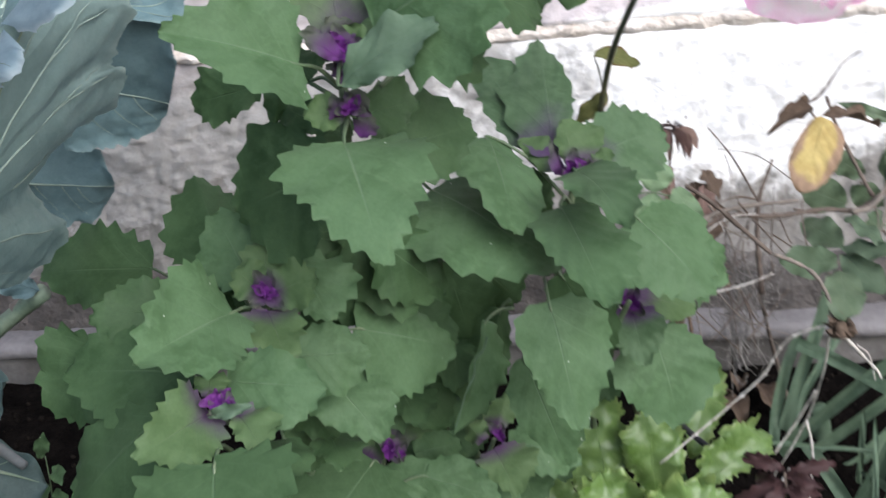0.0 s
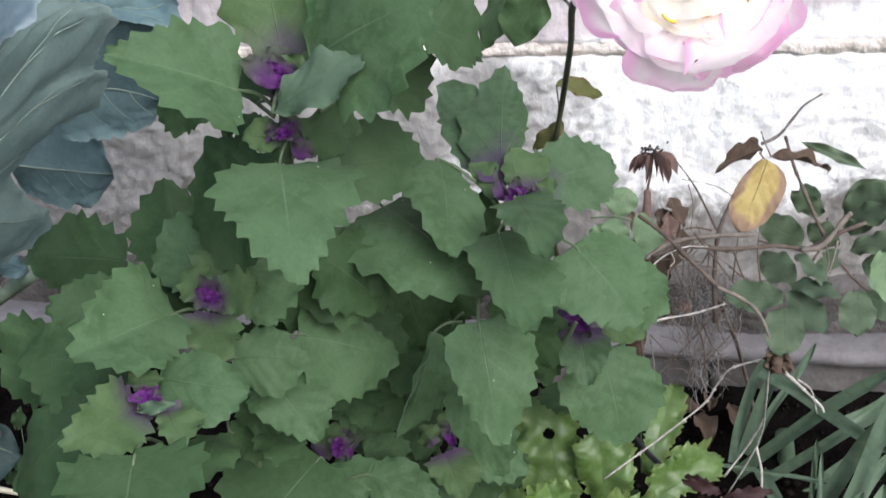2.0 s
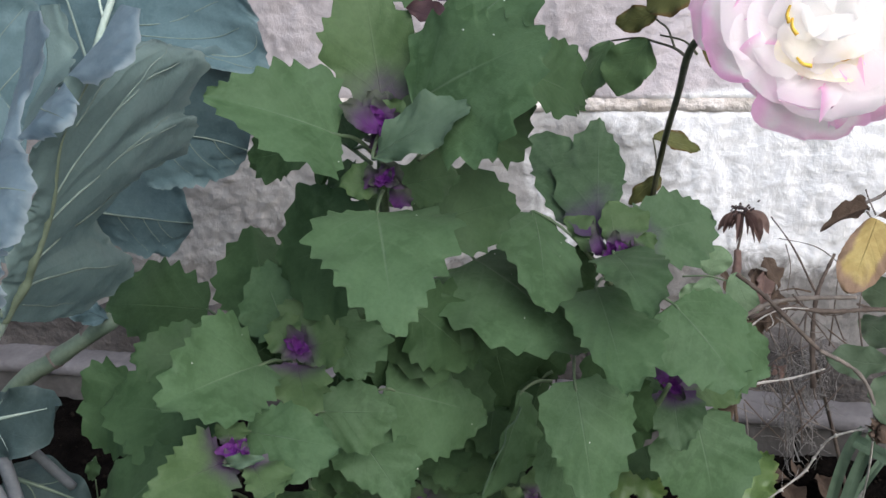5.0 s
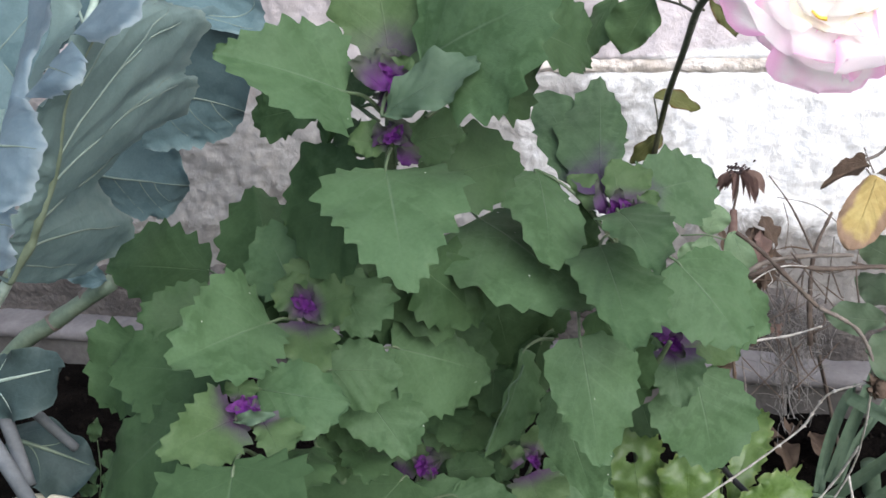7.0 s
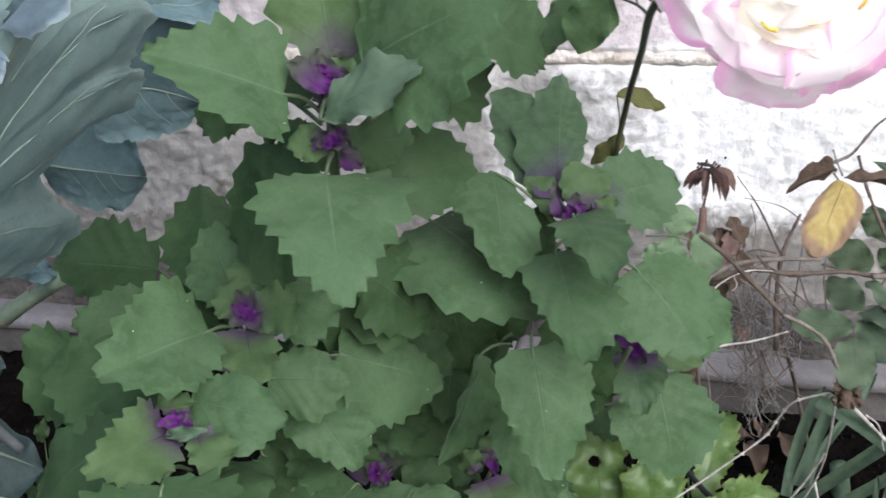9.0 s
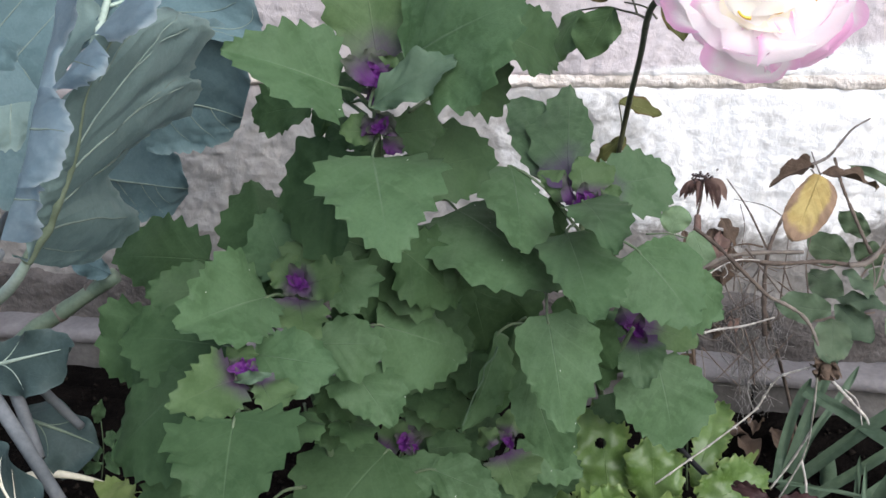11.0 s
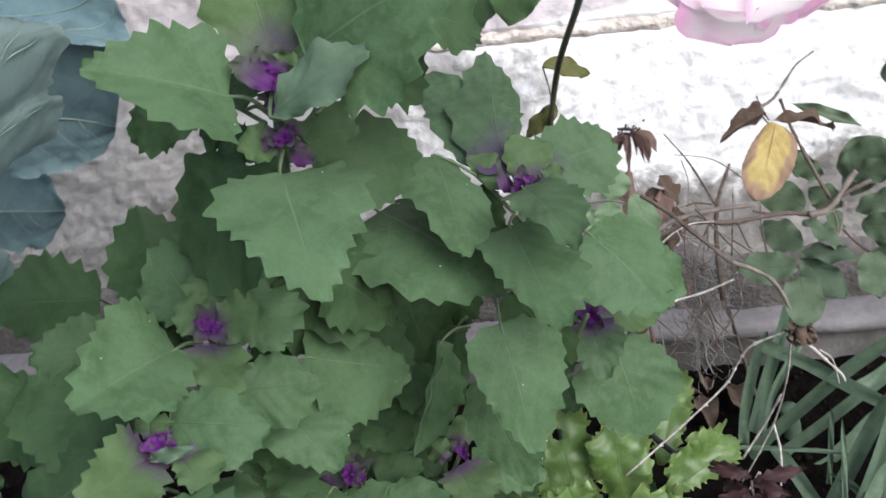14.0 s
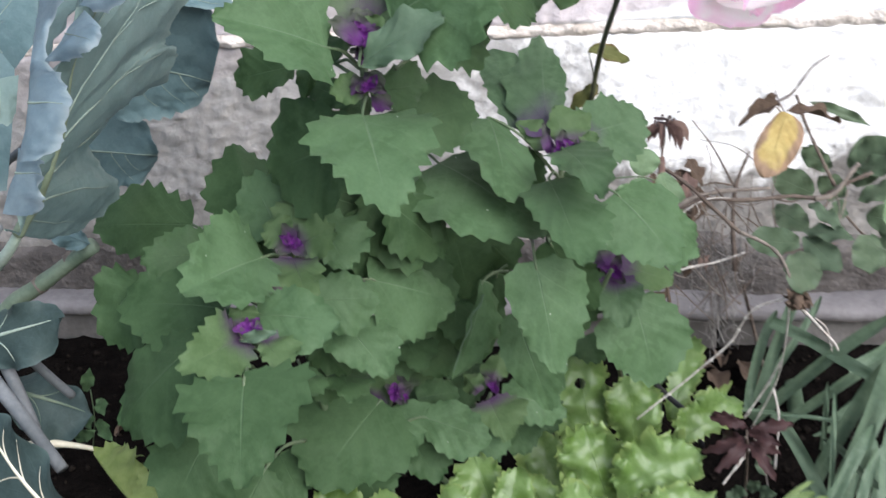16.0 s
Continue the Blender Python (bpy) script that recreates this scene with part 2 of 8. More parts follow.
M_STAMEN = plain("amber_stamen", (0.75, 0.42, 0.03), (0.85, 0.6, 0.1), 200)
M_PETAL_IN = leafy("inner_rose_petal", (0.95, 0.86, 0.55), (0.97, 0.95, 0.86), (0.9, 0.86, 0.66), veins=3.0, vein_amount=0.05, rough=0.6, through_light=0.62)
M_STEM = plain("spinach_stem", (0.075, 0.12, 0.06), (0.12, 0.155, 0.09), 60)
M_PURPLE_STEM = plain("purple_stem", (0.2, 0.05, 0.24), (0.22, 0.15, 0.2), 90)
M_STALK = plain("pale_cole_stalk", (0.115, 0.128, 0.135), (0.17, 0.182, 0.192), 30)
M_RIB = plain("pale_cole_rib", (0.36, 0.46, 0.38), (0.48, 0.57, 0.5), 30)
M_VEIN = plain("soft_cole_vein", (0.16, 0.215, 0.185), (0.225, 0.29, 0.25), 30)
M_COLE_RIB = plain("olive_cole_rib", (0.17, 0.215, 0.145), (0.23, 0.285, 0.2), 30)
M_STUB = plain("cole_stem", (0.12, 0.17, 0.12), (0.19, 0.245, 0.175), 40)
M_CREAM = plain("blanched_stalk", (0.6, 0.56, 0.42), (0.72, 0.68, 0.55), 25)
M_CANE = plain("rose_cane", (0.035, 0.035, 0.02), (0.07, 0.075, 0.04), 60, rough=0.5)
M_TWIG = plain("grey_twig", (0.1, 0.083, 0.075), (0.2, 0.175, 0.16), 90, rough=0.85)
M_TWIG_DARK = plain("dark_twig", (0.07, 0.05, 0.04), (0.14, 0.11, 0.09), 90, rough=0.85)
M_TAN = plain("tan_dry_stem", (0.125, 0.105, 0.09), (0.215, 0.182, 0.155), 90, rough=0.8)
M_STRAW = plain("bleached_straw", (0.36, 0.33, 0.3), (0.62, 0.59, 0.55), 160, rough=0.8)
M_ROOTS = plain("dry_fibres", (0.15, 0.14, 0.135), (0.29, 0.272, 0.262), 60, rough=0.9)
M_PIPE = plain("black_plastic", (0.012, 0.013, 0.016), (0.02, 0.021, 0.025), 60, rough=0.35, bump=0.0002)


def wall_material():
    m, n, l, p = shader("whitewashed_rough_plaster")
    at = n.new("ShaderNodeTexCoord").outputs["Object"]
    big = noise_out(n, l, 5, 5, coord=at, distortion=0.6)
    mid = noise_out(n, l, 38, 6, 0.65, coord=at, distortion=0.8)
    fine = noise_out(n, l, 190, 4, 0.6, coord=at)
    col = mixed(n, l, stepped(n, l, mid, 0.35, 0.62), (0.85, 0.84, 0.835), (0.92, 0.915, 0.92))
    xyz = n.new("ShaderNodeSeparateXYZ")
    l.new(at, xyz.inputs[0])
    # the wall is greyer low down and beside the cole plants, with a ragged edge; the upper course was washed thinly
    ragged = math_node(n, l, "ADD", math_node(n, l, "MULTIPLY", math_node(n, l, "SUBTRACT", big, 0.5), 0.3), math_node(n, l, "MULTIPLY", math_node(n, l, "SUBTRACT", mid, 0.5), 0.1))
    low = stepped(n, l, math_node(n, l, "ADD", xyz.outputs[2], ragged), 0.27, 0.325, 1.0, 0.0)
    left = stepped(n, l, math_node(n, l, "ADD", xyz.outputs[0], math_node(n, l, "MULTIPLY", ragged, 1.5)), -0.03, 0.1, 1.0, 0.0)
    high = stepped(n, l, math_node(n, l, "SUBTRACT", xyz.outputs[2], math_node(n, l, "MULTIPLY", xyz.outputs[0], 0.12)), 0.485, 0.5, 0.0, 0.85)
    col = mixed(n, l, high, col, (0.56, 0.49, 0.51))
    dull = mixed(n, l, stepped(n, l, mid, 0.3, 0.7), (0.178, 0.166, 0.156), (0.275, 0.258, 0.243))
    col = mixed(n, l, math_node(n, l, "MAXIMUM", low, math_node(n, l, "MULTIPLY", left, stepped(n, l, xyz.outputs[2], 0.46, 0.5, 0.85, 0.35))), col, dull)
    col = mixed(n, l, stepped(n, l, fine, 0.55, 0.8, 0.0, 0.2), col, (0.45, 0.41, 0.4))
    l.new(col, p.inputs["Base Color"])
    p.inputs["Roughness"].default_value = 0.9
    bumped(n, l, p, math_node(n, l, "ADD", mid, math_node(n, l, "MULTIPLY", fine, 0.6)), 0.0022)
    return m


M_WALL = wall_material()
M_MORTAR = plain("sandy_mortar", (0.58, 0.51, 0.45), (0.8, 0.74, 0.7), 30, rough=0.95, bump=0.004, detail_scale=140)
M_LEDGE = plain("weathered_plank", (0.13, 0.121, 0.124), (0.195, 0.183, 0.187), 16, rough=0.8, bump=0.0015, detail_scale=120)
# board face: the shade under the cap is put into its colour
M_FACE = plain("shaded_board", (0.07, 0.064, 0.06), (0.16, 0.15, 0.145), 12, rough=0.9, bump=0.002, detail_scale=90)
M_STRIP = plain("dark_strip_stone", (0.056, 0.049, 0.046), (0.125, 0.112, 0.106), 22, rough=0.95, bump=0.004, detail_scale=140)
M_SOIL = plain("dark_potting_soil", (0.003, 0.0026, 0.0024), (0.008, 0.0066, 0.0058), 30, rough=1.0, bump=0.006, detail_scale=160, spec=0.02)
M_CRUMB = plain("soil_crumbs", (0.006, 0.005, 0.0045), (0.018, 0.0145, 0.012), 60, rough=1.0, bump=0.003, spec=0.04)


# ---- builders ----
def thing(name, at, label, category, group="", kind=""):
    ob = new(name)
    ob.location = at
    ob.empty_display_size = 0.05
    return tagged(ob, label, category, group, kind)


def top_of(ob):
    while ob.parent:
        ob = ob.parent
    return ob


def mesh_part(name, verts, faces, material, parent, uvs=None, label="", smooth=True):
    """One mesh object, given in world coordinates, under a thing or a part."""
    o = np.array(top_of(parent).location) if parent else np.zeros(3)
    me = bpy.data.meshes.new(name)
    me.from_pydata([tuple(v) for v in np.asarray(verts, float) - o], [], [tuple(f) for f in faces])
    if uvs is not None:
        layer = me.uv_layers.new(name="UVMap")
        loops = np.empty(len(me.loops), np.int32)
        me.loops.foreach_get("vertex_index", loops)
        layer.data.foreach_set("uv", np.asarray(uvs, np.float32)[loops].ravel())
    if smooth:
        me.polygons.foreach_set("use_smooth", [True] * len(me.polygons))
    me.materials.append(material)
    me.update()
    ob = new(name, me)
    if parent:
        ob.parent = parent
    if label:
        tagged(ob, label)
    return ob


def smooth_line(points, steps=6):
    p = [np.array(q, float) for q in points]
    if len(p) == 2:
        return np.array([p[0] + (p[1] - p[0]) * k / steps for k in range(steps + 1)])
    p = [2 * p[0] - p[1], *p, 2 * p[-1] - p[-2]]
    out = []
    for i in range(1, len(p) - 2):
        a, b, c, d = p[i - 1 : i + 3]
        for k in range(steps):
            t = k / steps
            out.append(0.5 * (2 * b + (c - a) * t + (2 * a - 5 * b + 4 * c - d) * t * t + (3 * b - a - 3 * c + d) * t**3))
    return np.array([*out, p[-2]])


def tube_mesh(points, r0, r1, sides=8, steps=6, knots=0.0, seed=0):
    line = smooth_line(points, steps)
    rng = np.random.RandomState(seed)
    n = len(line)
    verts, faces = [], []
    way = np.gradient(line, axis=0)
    up = np.array([0.31, 0.42, 0.85])
    for i in range(n):
        f = way[i] / (np.linalg.norm(way[i]) + 1e-9)
        a = np.cross(f, up)
        a /= np.linalg.norm(a) + 1e-9
        b = np.cross(f, a)
        r = r0 + (r1 - r0) * i / (n - 1)
        r *= 1 + knots * (rng.rand() - 0.3)
        for k in range(sides):
            w = 2 * math.pi * k / sides
            verts.append(line[i] + r * (a * math.cos(w) + b * math.sin(w)))
    for i in range(n - 1):
        for k in range(sides):
            k2 = (k + 1) % sides
            faces.append((i * sides + k, i * sides + k2, (i + 1) * sides + k2, (i + 1) * sides + k))
    faces.append(tuple(range(sides))[::-1])
    faces.append(tuple((n - 1) * sides + k for k in range(sides)))
    return verts, faces


def tube(name, points, r0, r1, material, parent, label="", sides=8, steps=6, knots=0.0, seed=0):
    v, f = tube_mesh(points, r0, r1, sides, steps, knots, seed)
    return mesh_part(name, v, f, material, parent, None, label)


COUNT = [0]


def widths(u, peak, p, q, start):
    """Half-width along a blade, 1 at its widest."""
    rise = start + (1 - start) * np.sin(np.clip(u / peak, 0, 1) * math.pi / 2) ** 0.8
    x = np.clip((u - peak) / (1 - peak), 0, 1)
    return np.where(u < peak, rise, np.maximum(1 - x**p, 0) ** q)


def blade(parent, base, tip, side_a, side_b, material, name="leaf", teeth=6, tooth=0.13, bend=0.06, fold=0.0, wave=0.0022, waves=2.3, p=1.45, q=0.8,
          start=0.0, quilt=0.0006, curl=0.0, veins=(), vein_r=0.0012, vein_mat=None, rows=88, across=8, label=""):
    """A plain leaf blade or petal from its base to its tip, with a widest point on each side."""
    COUNT[0] += 1
    B, T, A, C = (np.array(v, float) for v in (base, tip, side_a, side_b))
    L = np.linalg.norm(T - B)
    e = (T - B) / L
    out = []
    for s in (A, C):
        k = float(np.dot(s - B, e) / L)
        out.append((k, s - B - e * k * L))
    nrm = np.cross(e, out[1][1] - out[0][1])
    nrm /= np.linalg.norm(nrm) + 1e-9
    if np.dot(nrm, (0.1, -0.6, 0.8)) < 0:
        nrm = -nrm
    u = np.linspace(0, 1, rows + 1)
    cols, uvs = [], []
    for j in range(-across, across + 1):
        v = abs(j) / across
        k, w = out[0] if j < 0 else out[1]
        peak = min(max(k, 0.12), 0.72)
        back = min(0.0, k - 0.12) * L
        prof = widths(u, peak, p, q, start)
        rs = np.random.RandomState(COUNT[0] * 2 + (j < 0))
        jit = rs.rand(40)
        run = u * teeth * 1.5 + 0.35 * np.sin(u * 9 + jit[0] * 6) + jit[1]
        cell = np.floor(run).astype(int)
        s = run - np.floor(run)
        saw = np.where(s < 0.7, (s / 0.7) ** 1.2, (1 - s) / 0.3) * (0.35 + 1.3 * jit[2 + np.clip(cell, 0, 36)] ** 1.4)
        half = np.linalg.norm(w)
        steep = np.gradient(prof, u) * half / L
        grow = 1.55 * tooth * (saw - 0.4) * v**6 / (1 + (steep / 1.3) ** 2)
        ahead = 0.5 + 0.4 * np.minimum(np.abs(steep), 2.0)
        reach = v * prof + grow * np.minimum(prof * 1.8, 0.8) * (1 if teeth else 0)
        pos = B + np.outer(u * L, e) + np.outer(reach, w) + np.outer(back * v * (1 - u) ** 2, e)
        pos = pos + np.outer(grow * ahead * half * (1 if teeth else 0), e)
        lift = bend * L * 4 * u * (1 - u) + fold * half * v * prof
        lift = lift + wave * v * v * np.sin(u * waves * 2 * math.pi + jit[39] * 6 + (j < 0) * 2.1)
        lift = lift + quilt * np.sin((u - 0.45 * v) * 2 * math.pi * 5) * v * (1 - v * 0.5) * 1.5
        lift = lift - curl * half * v**4
        pos = pos + np.outer(lift, nrm)
        cols.append(pos)
        uvs.append(np.stack([u, np.full_like(u, 0.5 + 0.5 * j / across)], 1))
    cols = np.array(cols)
    m = rows + 1
    faces = []
    for j in range(2 * across):
        for i in range(rows):
            a, b = j * m + i, (j + 1) * m + i
            faces.append((a, a + 1, b + 1, b))
    ob = mesh_part(name, cols.reshape(-1, 3), faces, material, parent, np.array(uvs).reshape(-1, 2), label)
    if veins:
        # raised ribs that follow the blade: (side, u at the midrib, u at the margin, how far out)
        vs, fs = [], []
        for side, u0, u1, reach in veins:
            w = out[0 if side < 0 else 1][1]
            far = reach * float(widths(np.array([u1]), min(max(out[0 if side < 0 else 1][0], 0.12), 0.72), p, q, start)[0])
            a3, b3 = B + e * u0 * L, B + e * u1 * L + w * far * abs(side)
            c3 = a3 + e * (u1 - u0) * L * 0.72 + w * far * 0.2 * abs(side)
            path = []
            for s in np.linspace(0, 1, 10):
                at = a3 * (1 - s) ** 2 + c3 * 2 * s * (1 - s) + b3 * s * s
                flat = cols - at
                flat = flat - (flat @ nrm)[..., None] * nrm
                hit = np.unravel_index(np.argmin((flat**2).sum(-1)), flat.shape[:2])
                path.append(at + nrm * (np.dot(cols[hit] - at, nrm) + vein_r * (0.9 if side == 0 else 0.2)))
            for _ in range(2):
                path = [path[0]] + [(path[k - 1] + 2 * path[k] + path[k + 1]) / 4 for k in range(1, len(path) - 1)] + [path[-1]]
            thick = vein_r * (3.2 if side == 0 else 1.0)
            v, f = tube_mesh(path, thick, thick * 0.12, 6, 2)
            fs += [tuple(k + len(vs) for k in q) for q in f]
            vs += list(v)
        mesh_part("rib_network", vs, fs, vein_mat or M_RIB, ob, None, "pale raised midrib with branching veins")
    return ob


def margin(peak, p, q, start, aspect, teeth, tooth, rng, n):
    """One side of a blade's outline, from the petiole to the tip (along, out; 1 is the blade's length), with irregular forward teeth."""
    u = np.linspace(0, 1, 240)
    line = np.stack([np.append(0, u), np.append(0, widths(u, peak, p, q, start) * aspect)], 1)
    line[1:, 0] -= 0.05 * start * np.exp(-u / 0.07) * (1 - np.exp(-u / 0.02))
    far = np.append(0, np.cumsum(np.linalg.norm(np.diff(line, axis=0), axis=1)))
    s = np.linspace(0, 1, n + 1)
    pts = np.stack([np.interp(s * far[-1], far, line[:, k]) for k in (0, 1)], 1)
    for _ in range(3):
        pts[1:-1] = (pts[:-2] + 2 * pts[1:-1] + pts[2:]) / 4
    way = np.gradient(pts, axis=0)
    way /= np.linalg.norm(way, axis=1)[:, None] + 1e-9
    nrm = np.stack([-way[:, 1], way[:, 0]], 1)
    flat = pts.copy()
    if teeth:
        cuts = np.cumsum(0.55 + 0.9 * rng.rand(teeth))
        cuts = 0.05 + 0.95 * np.append(0, cuts) / cuts[-1]
        size = (0.55 + 0.9 * rng.rand(teeth + 1)) * tooth * 1.4 * min(aspect, 0.5)
        size[:teeth] = np.minimum(size[:teeth], 0.5 * np.diff(cuts) * far[-1])
        cell = np.clip(np.searchsorted(cuts, s, "right") - 1, 0, teeth - 1)
        f = np.clip((s - cuts[cell]) / (cuts[cell + 1] - cuts[cell]), 0, 1)
        saw = np.where(f < 0.6, (f / 0.6) ** 1.4, ((1 - f) / 0.4) ** 1.2)
        fade = np.clip((s - 0.06) / 0.12, 0, 1) * np.clip((1.005 - s) / 0.06, 0.25, 1)
        grow = (saw - 0.3) * size[cell] * fade
        pts = pts + nrm * grow[:, None] + way * (np.maximum(grow, 0) * 0.35)[:, None]
    pts[0] = (0, 0)
    pts[:, 1] = np.maximum(pts[:, 1], 0)
    pts[-1, 1] = 0
    return pts, flat, s


def outlined(parent, base, tip, side_a, side_b, material, name="leaf", teeth=8, tooth=0.13, bend=0.06, fold=0.0, wave=0.0022, waves=2.3, p=1.45, q=0.8, start=0.0, quilt=0.0007,
             curl=0.0, droop=0.0, lumps=0.003, rows=96, across=7, label="", ruffle=0.0, hole=None):
    """A toothed blade from its base to its tip, with a widest point on each side; its surface swells between the veins."""
    COUNT[0] += 1
    B, T, A, C = (np.array(v, float) for v in (base, tip, side_a, side_b))
    L = np.linalg.norm(T - B)
    e = (T - B) / L
    arms = []
    for s in (A, C):
        k = float(np.dot(s - B, e) / L)
        arms.append((k, s - B - e * k * L))
    nrm = np.cross(e, arms[1][1] - arms[0][1])
    nrm /= np.linalg.norm(nrm) + 1e-9
    if np.dot(nrm, (0.1, -0.6, 0.8)) < 0:
        nrm = -nrm
    sides = []
    for n, (k, w) in enumerate(arms):
        rng = np.random.RandomState(COUNT[0] * 2 + n)
        half = np.linalg.norm(w)
        pts, flat, arc = margin(min(max(k, 0.14), 0.66), p, q, start, half / L, teeth, tooth, rng, rows)
        swept = min(0.0, k - 0.14) * L
        sides.append((pts, flat, arc, w / (half + 1e-9), half, swept, rng.rand(6) * 6.28))
    cols, uvs = [], []
    for j in range(-across, across + 1):
        v = abs(j) / across
        pts, flat, arc, d, half, swept, own = sides[0 if j < 0 else 1]
        mid = np.clip(0.55 * flat[:, 0] + 0.45 * arc, 0, 1)
        mid[0], mid[-1] = 0, 1
        along = mid * (1 - v) + flat[:, 0] * v + (pts[:, 0] - flat[:, 0]) * v**4
        out = L * (flat[:, 1] * v + (pts[:, 1] - flat[:, 1]) * v**4)
        level = np.clip(mid * (1 - v) + flat[:, 0] * v, 0, 1)
        pos = B + np.outer(along * L, e) + np.outer(out, d) + np.outer(swept * v * (1 - level) ** 2, e)
        lift = bend * L * 4 * level * (1 - level) - droop * L * level**2 + fold * out
        lift = lift + wave * v * v * np.sin(level * waves * 2 * math.pi + own[0])
        run = (level - 0.42 * v) * 5
        lift = lift - quilt * np.cos(run * 2 * math.pi) * 4 * v * (1 - 0.75 * v) * np.sin(np.pi * np.clip(level, 0.02, 0.98)) * min(1, half / 0.03)
        lift = lift - curl * half * v**4
        if lumps:
            lift = lift + [lumps * v * noise.noise(Vector(c * 24 + COUNT[0])) * min(1, half / 0.025) for c in pos]
        if ruffle:
            rim = max(0.0, (v - 0.35) / 0.65) ** 1.6
            big = np.array([noise.noise(Vector(c * 30 + COUNT[0])) for c in pos])
            fold_in = np.array([noise.noise(Vector(c * 62 + COUNT[0])) for c in pos])
            fine = np.array([noise.noise(Vector(c * 120 + COUNT[0])) for c in pos])
            lift = lift + ruffle * half * (0.9 * v * big + (0.25 + 0.75 * rim) * fold_in + 0.45 * rim * fine)
            pos = pos + np.outer(ruffle * 0.5 * half * rim * np.roll(fine, 2), e) + np.outer(ruffle * 0.4 * half * rim * fold_in, d)
        pos = pos + np.outer(lift, nrm)
        cols.append(pos)
        uvs.append(np.stack([level, np.full(rows + 1, 0.5 + 0.5 * j / across)], 1))
    cols = np.array(cols)
    m = rows + 1
    faces = []
    for j in range(2 * across):
        for i in range(rows):
            a, b = j * m + i, (j + 1) * m + i
            if hole:
                gap = (cols[j, i] + cols[j + 1, i + 1]) / 2 - np.array(hole[:3])
                if np.linalg.norm(gap - np.dot(gap, nrm) * nrm) < hole[3]:
                    continue
            faces.append((a, a + 1, b + 1, b))
    return mesh_part(name, cols.reshape(-1, 3), faces, material, parent, np.array(uvs).reshape(-1, 2), label)


def frilled(parent, base, tip, side_a, side_b, material, frill=0.2, hole=None):
    """A lettuce leaf: a crumpled blade with a ruffled margin of small rounded lobes."""
    fine = 2 if hole else 1
    return outlined(parent, base, tip, side_a, side_b, material, teeth=13, tooth=0.5, p=2.2, q=0.55, start=0.3, ruffle=0.3 + 1.1 * frill, rows=150 * fine, across=11 * fine,
                    quilt=0.0, lumps=0.004, hole=hole)


def leaf(plant, base, tip, side_a, side_b, material, stalk=None, stalk_r=0.0013, **shape):
    """A tree-spinach leaf with its petiole, which comes from the point stalk."""
    shape["teeth"] = int(shape.get("teeth", 6) * 1.15) + 1
    if np.linalg.norm(np.array(tip) - np.array(base)) > 0.06:
        shape["tooth"] = 0.85 * shape.get("tooth", 0.13)
    if np.linalg.norm(np.array(tip) - np.array(base)) < 0.04:
        shape.update(rows=48, across=5)
    ob = outlined(plant, base, tip, side_a, side_b, material, **shape)
    if stalk:
        a, b = np.array(stalk, float), np.array(base, float)
        mid = (a + b) / 2 + (0, 0, 0.12 * np.linalg.norm(b - a))
        end = b + (np.array(tip) - b) * 0.12
        tube("petiole", (a, mid, b, end), stalk_r * 1.2, stalk_r * 0.7, M_STEM, ob, sides=6, steps=4)
    return ob


